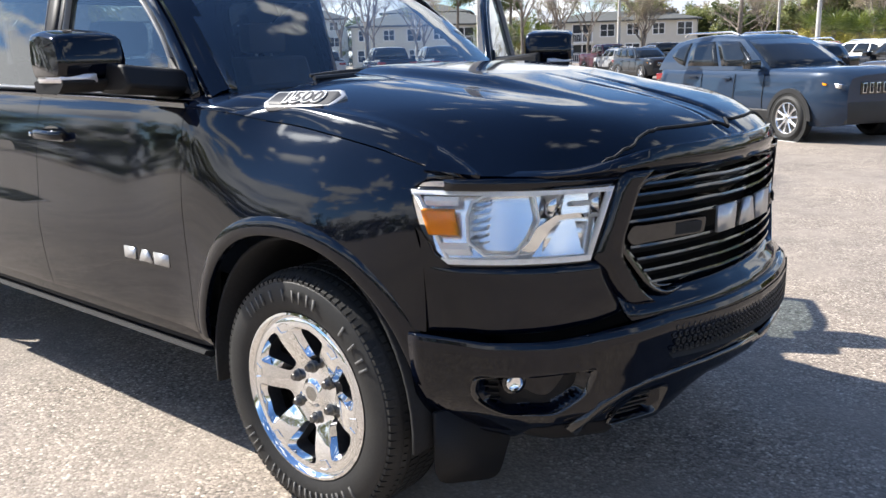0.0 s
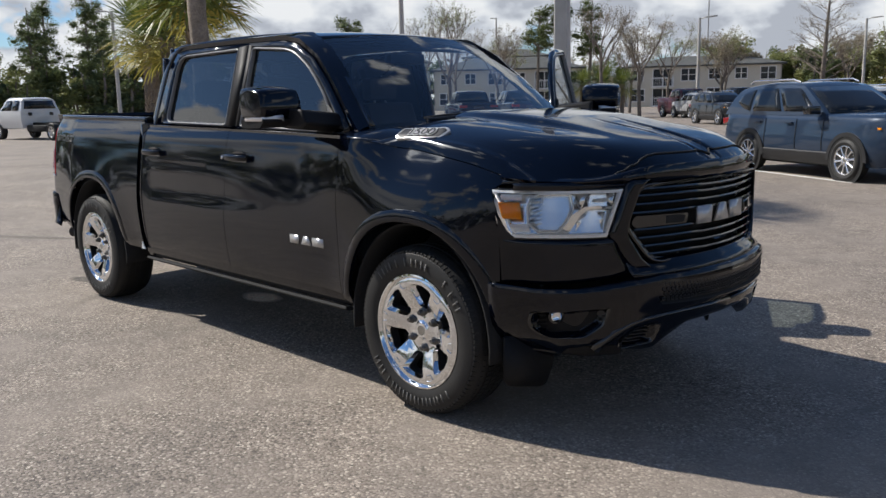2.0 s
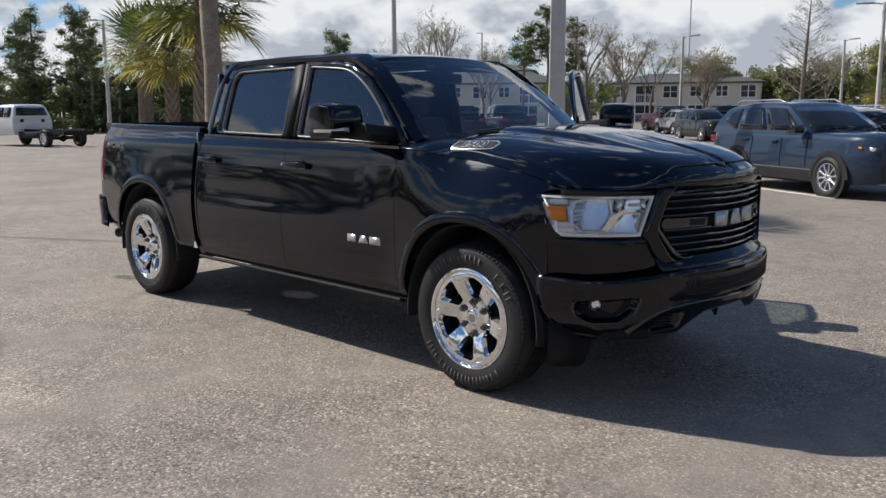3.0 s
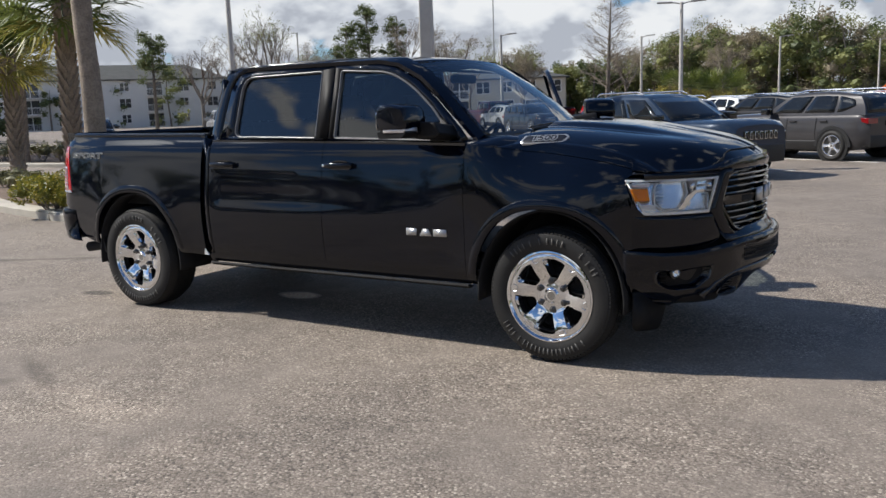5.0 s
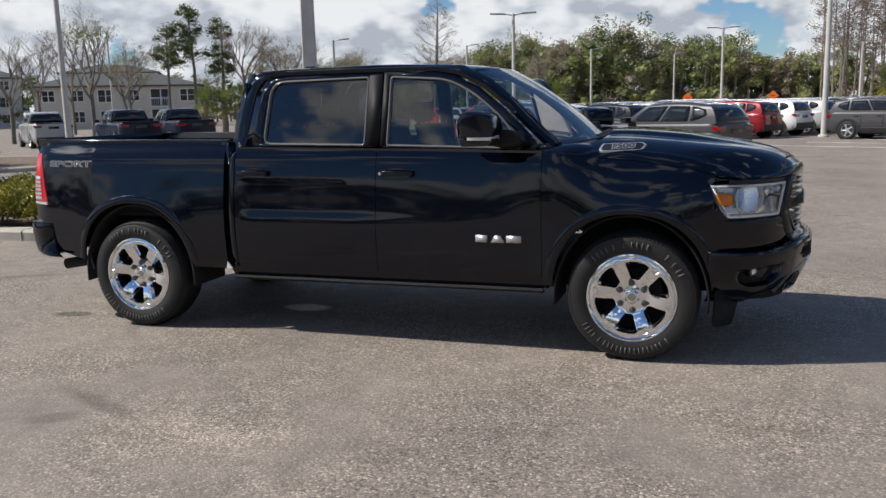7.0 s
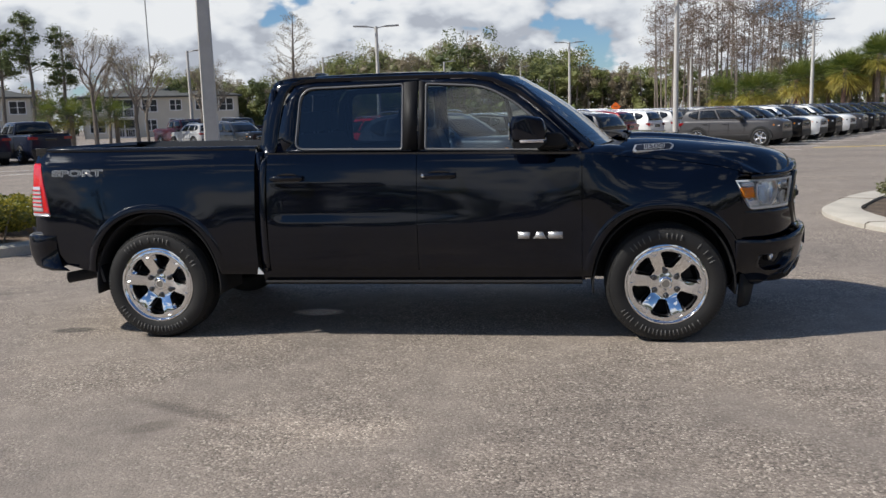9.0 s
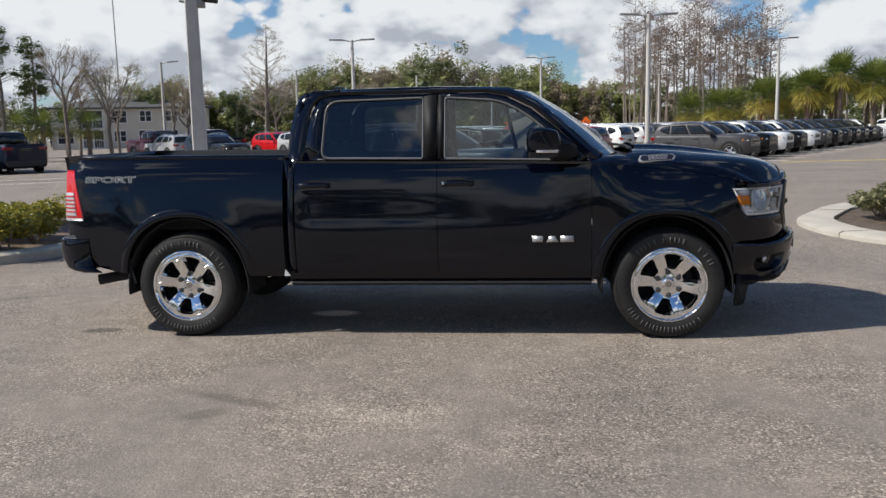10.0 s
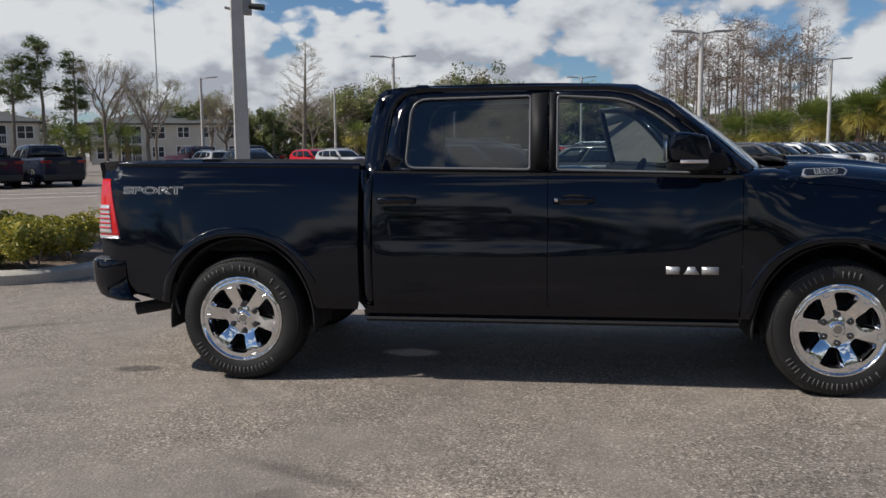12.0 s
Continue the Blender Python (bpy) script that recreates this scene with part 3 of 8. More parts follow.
for s in (-1, 1):
    ex = [c + r * k for c, r in ((-0.015, 0.485),) for k in (-1.001, -0.999, -0.985, -0.95, -0.9, 0.9, 0.95, 0.985, 0.999, 1.001)]
    fender(s, spaced(-0.560, 0.492, 40, ex))
    ex = [RAX + 0.5 * k for k in (-1.001, -0.999, -0.985, -0.95, -0.9, 0.9, 0.95, 0.985, 0.999, 1.001)]
    side_panel("bed_side", spaced(-4.66, -2.885, 60, ex), bed_low, bed_top, s)
    # rocker below the doors
    bm = bmesh.new()
    ring = [(0.0, 0.515), (0.0, 0.47), (-0.02, 0.43), (-0.10, 0.41), (-0.16, 0.50)]
    loft(bm, [[(x, s * (0.928 + a), z) for a, z in ring] for x in (-2.86, -0.54)])
    part("rocker", bm, PAINT, truck, bevel=0.004)
    # black sill step line
    bm = bmesh.new()
    loft(bm, [[(x, s * (0.915 + a), z) for a, z in ((0.022, 0.432), (0.03, 0.42), (0.0, 0.40), (-0.05, 0.41))] for x in (-2.84, -0.56)])
    part("sill_strip", bm, LINER, truck)


def green(z):
    """Half width of the cab above the belt."""
    return 0.852 - 0.270 * (z - 1.33)


REAR_WIN = rounded([(-2.590, 1.375), (-1.818, 1.360), (-1.818, 1.806), (-2.560, 1.796)], [0.06, 0.015, 0.015, 0.10])
FRONT_WIN = rounded([(-1.640, 1.357), (-0.700, 1.330), (-0.860, 1.520), (-1.040, 1.672), (-1.235, 1.775), (-1.640, 1.803)], [0.015, 0.04, 0.05, 0.10, 0.12, 0.015])


def grow(loop, d):
    out = []
    n = len(loop)
    for i in range(n):
        a, b = Vector(loop[i - 1]), Vector(loop[(i + 1) % n])
        t = (b - a).normalized()
        out.append((loop[i][0] + t.y * d, loop[i][1] - t.x * d))
    return out


def ring_strip(bm, a, b, put):
    va = [bm.verts.new(put(*p)) for p in a]
    vb = [bm.verts.new(put(*p)) for p in b]
    for i in range(len(a)):
        j = (i + 1) % len(a)
        bm.faces.new((va[i], va[j], vb[j], vb[i]))


BEAD = ((-0.003, -0.016), (-0.001, 0.002), (0.002, 0.006), (0.006, 0.007), (0.010, 0.005), (0.013, -0.002))


def door(parent, name, x0, x1, win, frame_outline, s, glass, sub=None):
    """A door leaf: skin, window frame, glass, trims and handle. sub maps points, for the door that stands ajar."""
    m = sub if sub else (lambda p: p)
    xs = spaced(x0, x1, 26)
    rows = 30
    zz = lambda x, v: 0.505 + v * (belt(x) - 0.505)
    turn = lambda n: Vector(m(n)) - Vector(m((0, 0, 0)))
    d = skin(name, xs, [i / rows for i in range(rows + 1)], lambda x, v: m((x, s * half(x, zz(x, v)), zz(x, v))), PAINT, parent, "black painted door", 0.014, lambda x, v: turn(side_normal(x, zz(x, v), s)))
    lining = bmesh.new()
    sheet(lining, spaced(x0 + 0.02, x1 - 0.02, 8), [0.53, 0.8, 0.95, 1.2, 1.33], lambda x, z: m((x, s * (half(x, z) - (0.14 if 0.7 < z < 1.1 else 0.11)), min(z, belt(x)))))
    part("door_lining", lining, DASH, d, thick=0.01)
    fr = bmesh.new()
    plate(fr, frame_outline, [win], lambda x, z: m((x, s * green(z), z)))
    part("window_surround", fr, PAINT, d, thick=0.03)
    seal = bmesh.new()
    for (d0, o0), (d1, o1) in zip(BEAD, BEAD[1:]):
        n0, n1 = grow(win, d0), grow(win, d1)
        va = [seal.verts.new(m((x, s * (green(z) + o0), z))) for x, z in n0]
        vb = [seal.verts.new(m((x, s * (green(z) + o1), z))) for x, z in n1]
        for i in range(len(n0)):
            j = (i + 1) % len(n0)
            seal.faces.new((va[i], va[j], vb[j], vb[i]))
    part("window_seal", seal, SEAL, d, "rounded window seal, greyed for a sky sheen", angle=70)
    g = bmesh.new()
    plate(g, grow(win, 0.01), (), lambda x, z: m((x, s * (green(z) - 0.018), z)))
    part("window_pane", g, glass, d)
    # belt moulding
    b = bmesh.new()
    loft(b, [[m((x, s * (half(x, belt(x)) + a), belt(x) + z)) for a, z in ((-0.004, 0.004), (0.006, 0.002), (0.006, -0.014), (-0.004, -0.018))] for x in spaced(x0, x1, 8)])
    part("belt_moulding", b, GLOSS, d)
    hx = x0 + 0.155
    cup = bmesh.new()
    cz = 1.168
    loft(cup, [[m((hx + 0.10 * math.cos(t) * k, s * (half(hx, cz) + o), cz + 0.038 * math.sin(t) * k)) for t in (2 * math.pi * i / 20 for i in range(20))] for k, o in ((1.0, 0.004), (0.92, 0.001), (0.6, 0.0012))])
    part("handle_recess", cup, GLOSS, d)
    h = bmesh.new()
    st = [(-0.125, 0.010), (-0.118, 0.026), (-0.09, 0.040), (-0.04, 0.046), (0.05, 0.046), (0.095, 0.038), (0.118, 0.022), (0.122, 0.010)]
    loft(h, [[m((hx + a, s * (half(hx, cz) + o + 0.011 * math.cos(t)), cz + 0.004 + (0.021 - 0.03 * abs(a)) * math.sin(t))) for t in (2 * math.pi * i / 14 for i in range(14))] for a, o in st])
    hd = part("door_handle", h, PAINT, d, "black painted pull handle")
    if name == "front_door":
        k = bmesh.new()
        loft(k, [[m((hx - 0.105 + r * math.cos(t), s * (half(hx, cz) + o), cz + 0.004 + r * math.sin(t))) for t in (2 * math.pi * i / 12 for i in range(12))] for r, o in ((0.010, 0.03), (0.010, 0.052), (0.007, 0.054))])
        part("key_cap", k, SATIN, hd)
    return d


RD_FRAME = [(-2.735, 1.352), (-1.705, 1.336), (-1.705, 1.838), (-2.45, 1.842), (-2.600, 1.825), (-2.680, 1.72), (-2.715, 1.52)]
FD_FRAME = [(-1.698, 1.336), (-0.575, 1.316), (-0.655, 1.412), (-0.84, 1.585), (-1.015, 1.722), (-1.195, 1.808), (-1.33, 1.834), (-1.698, 1.840)]
HINGE = Vector((-0.56, 0.93, 0))
OPEN_TURN = Matrix.Translation(HINGE) @ Matrix.Rotation(radians(-62), 4, "Z") @ Matrix.Translation(-HINGE)


def ajar(p):
    return OPEN_TURN @ Vector(p)


doors = {}
for s in (-1, 1):
    doors["r", s] = door(truck, "rear_door", -2.792, -1.7025, REAR_WIN, RD_FRAME, s, GLASS_DARK if s < 0 else GLASS_CLEAR)
    doors["f", s] = door(truck, "front_door", -1.6985, -0.5635, FRONT_WIN, FD_FRAME, s, GLASS_TINT, ajar if s > 0 else None)
    # black applique on the middle pillar, on each door
    for key, poly in (("r", [(-1.806, 1.352), (-1.708, 1.350), (-1.708, 1.832), (-1.806, 1.822)]), ("f", [(-1.695, 1.350), (-1.652, 1.350), (-1.652, 1.820), (-1.695, 1.832)])):
        bm = bmesh.new()
        mm = ajar if (key == "f" and s > 0) else (lambda p: p)
        plate(bm, poly, (), lambda x, z: mm((x, s * (green(z) + 0.003), z)))
        part("pillar_applique", bm, MATT, doors[key, s], "satin black pillar cover", thick=0.004)
    # rear corner of the cab
    bm = bmesh.new()
    rear = lambda z: smoothi(z, [0.5, 0.9, 1.30, 1.42, 1.60, 1.74, 1.83, 1.88], [-2.875, -2.872, -2.872, -2.868, -2.850, -2.822, -2.785, -2.74])
    fore = lambda z: smoothi(z, [0.5, 1.30, 1.355, 1.52, 1.72, 1.83, 1.88], [-2.797, -2.797, -2.742, -2.722, -2.688, -2.61, -2.45])
    wide = lambda z: half(-2.8, z) if z < 1.30 else (green(z) if z > 1.36 else half(-2.8, 1.30) + (green(1.36) - half(-2.8, 1.30)) * (z - 1.30) / 0.06)
    zs = [0.50, 0.6, 0.7, 0.8, 0.9, 1.0, 1.1, 1.2, 1.26, 1.30, 1.33, 1.36, 1.42, 1.5, 1.58, 1.66, 1.74, 1.79, 1.83, 1.86]
    sheet(bm, zs, [0, 0.25, 0.5, 0.75, 1.0, 1.12], lambda z, v: (fore(z) + (rear(z) - fore(z)) * min(v, 1.0), s * (wide(z) - 0.06 * max(0, v - 0.25) ** 2 - (0.12 if v > 1 else 0)), z))
    part("cab_corner", bm, PAINT, truck, thick=0.01, angle=60)
    # rail from the windscreen pillar over the doors
    pts = [(-0.520, 1.322), (-0.62, 1.41), (-0.80, 1.578), (-0.985, 1.728), (-1.175, 1.822), (-1.33, 1.850), (-1.70, 1.858), (-2.45, 1.860), (-2.56, 1.852), (-2.63, 1.830)]
    bm = bmesh.new()
    rings = []
    for i, (x, z) in enumerate(pts):
        w = green(z) - 0.004
        a, b = Vector(pts[max(i - 1, 0)]), Vector(pts[min(i + 1, len(pts) - 1)])
        t = (b - a).normalized()
        n = Vector((t.y, -t.x)) * -1
        if n.y < 0:
            n = -n
        up = 0.055 if i < 5 else 0.035 if i < 8 else 0.018
        rings.append([(x - n.x * 0.012, s * w, z - n.y * 0.012), (x + n.x * 0.014, s * (w + 0.004), z + n.y * 0.014), (x + n.x * up * 0.7, s * (w - 0.030), z + n.y * up * 0.7), (x + n.x * up, s * (w - 0.085), z + n.y * up), (x - n.x * 0.02, s * (w - 0.09), z - n.y * 0.02)])
    loft(bm, rings)
    part("roof_rail", bm, PAINT, truck, angle=60)

# roof
bm = bmesh.new()
edge_z = lambda x: smoothi(x, [-2.80, -2.75, -2.65, -2.3, -1.8, -1.4, -1.20, -1.09], [1.838, 1.866, 1.882, 1.890, 1.893, 1.880, 1.858, 1.828])
sheet(bm, spaced(-2.80, -1.09, 26), [i / 10 for i in range(-10, 11)], lambda x, v: (x + 0.10 * (1 - v * v) * (1 if x > -1.3 else 0) * ((x + 1.3) / 0.21 if x > -1.3 else 0), 0.665 * v, edge_z(x) + 0.028 * (1 - v ** 2) * min(1, (x + 2.9) / 0.3)))
part("roof", bm, PAINT, truck, thick=0.03, angle=60)
bm = bmesh.new()
sheet(bm, spaced(-2.8, -1.12, 8), [-0.62, -0.3, 0, 0.3, 0.62], lambda x, y: (x, y, edge_z(x) - 0.055))
part("headliner", bm, HEADLINER, truck)
bm = made_box(-2.66, -2.57, -0.05, 0.05, 1.905, 1.945, bevel=0.012)
part("roof_antenna", bm, GLOSS, truck)
# windscreen
WTOP = lambda v: Vector((-1.10 + 0.105 * (1 - v * v), 0.655 * v, 1.832 + 0.028 * (1 - v * v)))
WLOW = lambda v: Vector((-0.475 + 0.165 * (1 - v * v), 0.800 * v, 1.345 + 0.020 * (1 - v * v)))
vv = [i / 10 for i in range(-10, 11)]
bm = bmesh.new()
sheet(bm, vv, [i / 8 for i in range(9)], lambda v, t: WTOP(v).lerp(WLOW(v), t) + Vector((0.02, 0, 0.022)) * math.sin(math.pi * t))
part("windscreen", bm, GLASS_CLEAR, truck)
bm = bmesh.new()
sheet(bm, vv, [0, 0.045], lambda v, t: WTOP(v).lerp(WLOW(v), t) + Vector((-0.006, 0, -0.006)))
sheet(bm, vv, [0.955, 1.0], lambda v, t: WTOP(v).lerp(WLOW(v), t) + Vector((-0.006, 0, -0.006)))
part("windscreen_band", bm, TRIM, truck)
bm = made_box(-1.13, -1.06, -0.14, 0.14, 1.70, 1.765, bevel=0.02)
part("rear_view_mirror", bm, DASH, truck)
for s in (-1, 1):
    bm = bmesh.new()
    foot = [(-0.520, 1.322), (-0.62, 1.41), (-0.80, 1.578), (-0.985, 1.728), (-1.175, 1.822)]
    sheet(bm, [0, 1, 2, 3, 4], [0, 0.5, 1.0], lambda i, v: Vector((foot[i][0] + 0.03, s * (green(foot[i][1]) - 0.060), foot[i][1] + 0.036)).lerp(WTOP(s).lerp(WLOW(s), min(1.0, max(0.0, (WTOP(1).z - foot[i][1]) / (WTOP(1).z - WLOW(1).z)))) + Vector((0.012, -0.02 * s, 0.014)), v))
    part("pillar_trim", bm, GLOSS, truck, "black trim along the windscreen", thick=0.006, angle=60)
# cowl and wipers
bm = bmesh.new()
sheet(bm, vv, [0, 0.5, 1.0], lambda v, t: WLOW(v) + Vector((0.02 + 0.16 * t, 0, -0.006 - 0.035 * t * (1 - t) * 4 - 0.012 * t)))
part("cowl", bm, TRIM, truck, thick=0.02)
for y0, y1 in ((-0.62, -0.05), (0.08, 0.66)):
    bm = bmesh.new()
    arm = [Vector((-0.30 + 0.13 * (1 - (y / 0.8) ** 2) - 0.07 * k, y, 1.385 + 0.022 * k)) for k, y in ((k, y0 + (y1 - y0) * k) for k in (0, 0.2, 0.5, 0.8, 1.0))]
    tube(bm, arm, 0.009, 6)
    w = part("wiper", bm, TRIM, truck)
    bm = bmesh.new()
    tube(bm, [p + Vector((-0.02, 0, 0.008)) for p in arm], [0.006, 0.012, 0.012, 0.012, 0.006], 6)
    part("blade", bm, RUBBER, w)

for s in (-1, 1):
    bm = bmesh.new()
    sheet(bm, spaced(-0.60, -0.20, 14), [i / 8 for i in range(9)], lambda x, v: (x + 0.05 * v, s * ((half(max(x, -0.555), hood_line(x)) - 0.003) * (1 - v) + 0.70 * v), (hood_line(x) + 0.002) * (1 - v) + (1.346 + 0.06 * (x + 0.5)) * v + 0.020 * math.sin(math.pi * v) - 0.030 * max(0.0, (x + 0.40) / 0.20) * (0.25 + v)))
    part("cowl_corner", bm, PAINT, truck, thick=0.01, angle=60)

# hood
HX = [-0.46, -0.30, -0.10, 0.15, 0.40, 0.60, 0.75, 0.85, 0.93, 1.00]
HC = [1.360, 1.390, 1.396, 1.376, 1.347, 1.323, 1.304, 1.288, 1.270, 1.245]


def hood_z(x, y):
    c = flowing(x, HX, HC, 0.07)
    a = abs(y)
    drop = 0.012 * (a / 0.8) ** 2 + 0.072 * max(0.0, (a - 0.50) / 0.35) ** 2.2
    dome = 0.034 * (1 / (1 + math.exp((a - 0.44 + 0.10 * max(0.0, x)) / 0.022))) * min(1, max(0, (0.80 - x) / 0.5)) * min(1, max(0, (x + 0.46) / 0.15))
    crease = -0.012 * math.exp(-((a - 0.055 - 0.10 * max(0, 0.75 - x)) / 0.014) ** 2) * max(0, min(1, (x - 0.35) / 0.3))
    centre = -0.010 * math.exp(-(a / 0.05) ** 2) * max(0, min(1, (x - 0.45) / 0.3))
    return c - drop + dome + crease + centre


ws = [i / 60 for i in range(-60, 61)]


def header(y):
    """The hood's leading edge stands higher over the grille than over the lamps."""
    q = min(1.0, max(0.0, (0.72 - abs(y)) / 0.34))
    return 0.045 * q * q * (3 - 2 * q)


def hood_point(t, w):
    e = 0.845
    y = e * w
    xf = nose(y) - 0.018
    x0 = -0.30 + 0.13 * (1 - w * w) - 0.08 * abs(w) ** 6
    x = x0 + (xf - x0) * t
    z = hood_z(x, y) - 0.004
    k = max(0.0, (t - 0.45) / 0.55)
    k = k ** (9.0 - 5.6 * min(1.0, abs(y) / 0.8) ** 2)
    return (x, y * (1 - 0.02 * t * abs(w)), z * (1 - k) + (1.138 + header(y)) * k)


def hood_surface(t, w):
    a = abs(w)
    if a <= 0.9:
        x, y, z = hood_point(t, w / 0.9 * 0.995)
        return (x, y, z)
    x, y, z = hood_point(t, math.copysign(0.995, w))
    k = (a - 0.9) / 0.1
    xl = min(x, 0.49)
    zl = hood_line(xl) + 0.004 - (0.10 * max(0, x - 0.49))
    yl = math.copysign(min(half(xl, hood_line(xl)), half(xl, hood_line(xl))) - 0.002, w) if x < 0.49 else math.copysign(max(abs(y), smoothi(-x, [-v for v in NOSE_X], NOSE_Y) - 0.01), w)
    return (x, y + (yl - y) * k, z + (zl - z) * k * k)


skin("hood", [i / 44 for i in range(45)], ws, hood_surface, PAINT, truck, depth=0.015)


def seam_spot(y):
    """Where the hood's front shut line crosses the nose at width y."""
    q = min(1.0, max(0.0, (0.66 - abs(y)) / 0.30))
    goal = 1.150 + 0.082 * q * q * (3 - 2 * q) - 0.016 * max(0.0, 1 - abs(y) / 0.05)
    w = y / 0.845 * 0.9 / 0.995
    best = min((i / 200 for i in range(120, 200)), key=lambda t: abs(hood_surface(t, w)[2] - goal))
    return Vector(hood_surface(best, w)) + Vector((0.002, 0, 0.001))


bm = bmesh.new()
tube(bm, [seam_spot(-0.60 + 1.2 * i / 60) for i in range(61)], 0.0045, 6)
part("hood_seam", bm, UNDER, truck, "dark shut line of the hood")


# front fascia, laid along the nose curve
def fascia(name, y0, y1, prof, mat, label="", n=24, thick=0.012, parent=None, fade=False):
    """prof: (z, offset) pairs from top to bottom."""
    bm = bmesh.new()
    ys = [y0 + (y1 - y0) * i / n for i in range(n + 1)]

    def put(y, k):
        z, o = prof[k]
        if fade:
            o *= min(1.0, max(0.0, (0.925 - abs(y)) / 0.12))
        e = max(0.0, (abs(y) - 0.86) / 0.105)
        nx, ny = (1.0, 0.0) if abs(y) < 0.5 else (math.cos(min(1.3, (abs(y) - 0.5) * 2.6)), math.sin(min(1.3, (abs(y) - 0.5) * 2.6)))
        return (nose(y) + o * nx, y + math.copysign(o * ny, y), z)
    sheet(bm, ys, list(range(len(prof))), put)
    return part(name, bm, mat, parent or truck, label, thick=thick, angle=35)


def front(y, z, o, s):
    """Point on the nose at plan width y, tucked in like the fender at the side, o proud of it."""
    w = min(1.0, max(0.0, (y - 0.70) / 0.20))
    w = w * w * (3 - 2 * w)
    t = min(1.25, max(0.0, (y - 0.45) * 2.6))
    tuck = 0.985 - flowing(z, SEC_Z, SEC_Y, 0.03) + flowing(z, FEN_Z, FEN_D, 0.025)
    return (nose(y) + o * math.cos(t), s * (y - w * tuck + o * math.sin(t)), z)


lip = [(1.152, -0.050), (1.148, -0.012), (1.137, 0.004), (1.122, -0.002)]
bm = bmesh.new()
sheet(bm, [-0.925 + 1.85 * i / 56 for i in range(57)], [0, 1, 2, 3], lambda y, k: front(abs(y), lip[k][0] + header(y) * (1.0, 1.0, 0.55, 0.0)[k], lip[k][1], math.copysign(1, y)))
part("hood_lip", bm, PAINT, truck, thick=0.012, angle=50)
for s in (-1, 1):
    # strip over and panel below each headlamp, body coloured
    fascia("lamp_brow", s * 0.55, s * 0.895, [(1.132, -0.012), (1.118, -0.002), (1.102, -0.010)], PAINT, n=16, fade=True)
    bm = bmesh.new()

    def corner(u, v):
        zt = 0.897
        y_end = 0.600 - 0.066 * max(0, (v - 0.15) / 0.85) ** 1.3
        y = 0.9225 + (y_end - 0.9225) * u
        z = zt + (interp(y, [0.53, 0.62, 0.73, 0.845, 0.92], [0.748, 0.722, 0.709, 0.700, 0.7085]) - zt) * v
        e = min(v, 1 - v) / 0.10
        o = (0.006 * min(1, u / 0.45) ** 2 * (1 - (2 * v - 1) ** 2) - 0.012 * max(0, 1 - e) ** 2 * min(1, u / 0.12)) + 0.004 * u - 0.012 * max(0, (u - 0.95) / 0.05)
        return front(y, z, o, s)
    skin("corner_panel", [i / 28 for i in range(29)], [0, 0.03, 0.07, 0.12, 0.2, 0.3, 0.4, 0.5, 0.6, 0.7, 0.8, 0.88, 0.93, 0.97, 1.0], corner, PAINT, truck)
    tip_in = lambda z: interp(z, [0.893, 0.93, 1.0, 1.10, 1.13], [0.891, 0.909, 0.925, 0.938, 0.938])
    skin("fender_tip", [0.893 + 0.217 * k / 12 for k in range(13)], [0, 0.5, 1.0], lambda z, u: front(tip_in(z) + (max(0.9235, tip_in(z) + 0.004) - tip_in(z)) * u, z, 0.001, s), PAINT, truck, depth=0.01)
    # painted wing between the lamp and the grille
    bm = bmesh.new()

    def wing(z, u):
        ya = interp(z, [0.755, 0.80, 0.90, 0.96, 1.10, 1.135], [0.452, 0.504, 0.563, 0.560, 0.516, 0.476])
        yb = interp(z, [0.755, 0.80, 0.88, 0.90, 1.10, 1.135], [0.548, 0.572, 0.612, 0.636, 0.576, 0.560])
        y = ya + (yb - ya) * u
        return front(y, z, 0.016 - 0.004 * u - 0.022 * max(0, (u - 0.6) / 0.4) ** 2, s)
    sheet(bm, [0.755 + 0.38 * k / 20 for k in range(21)], [0, 0.15, 0.3, 0.45, 0.6, 0.7, 0.8, 0.9, 1.0], wing)
    part("grille_wing", bm, PAINT, truck, thick=0.012, angle=50)
    # headlamp
    lamp = new("headlamp")
    lamp.parent = truck
    lamp["label"] = "large clear headlamp with chrome reflector and amber side marker"
    y_in = lambda z: interp(z, [0.902, 1.10], [0.640, 0.580])
    y_out = lambda z: interp(z, [0.902, 0.93, 1.0, 1.10], [0.893, 0.908, 0.924, 0.937])

    def lamp_sheet(name, prof, mat, a, b, label="", n=18, thick=0.0, parent=None):
        bm = bmesh.new()
        sheet(bm, [i / n for i in range(n + 1)], list(range(len(prof))), lambda t, k: front(y_in(prof[k][0]) + (y_out(prof[k][0]) - y_in(prof[k][0])) * (a + (b - a) * t), prof[k][0], prof[k][1], s))
        return part(name, bm, mat, parent or lamp, label, thick=thick, angle=30)

    lamp_sheet("housing", [(1.10, -0.004), (1.096, -0.048), (0.935, -0.020), (0.902, -0.004)], REFLECTOR, 0, 1)
    lamp_sheet("dark_seal", [(1.108, -0.004), (1.100, 0.000)], GLOSS, -0.02, 1.02, thick=0.01)
    lamp_sheet("dark_seal", [(0.903, 0.000), (0.893, -0.006)], GLOSS, -0.02, 1.02, thick=0.01)
    lamp_sheet("silver_rim", [(1.099, 0.001), (1.087, 0.001), (1.084, -0.03)], LAMPHOUSE, 0, 1)
    lamp_sheet("silver_rim", [(0.922, -0.03), (0.918, 0.001), (0.903, 0.001)], LAMPHOUSE, 0, 1)
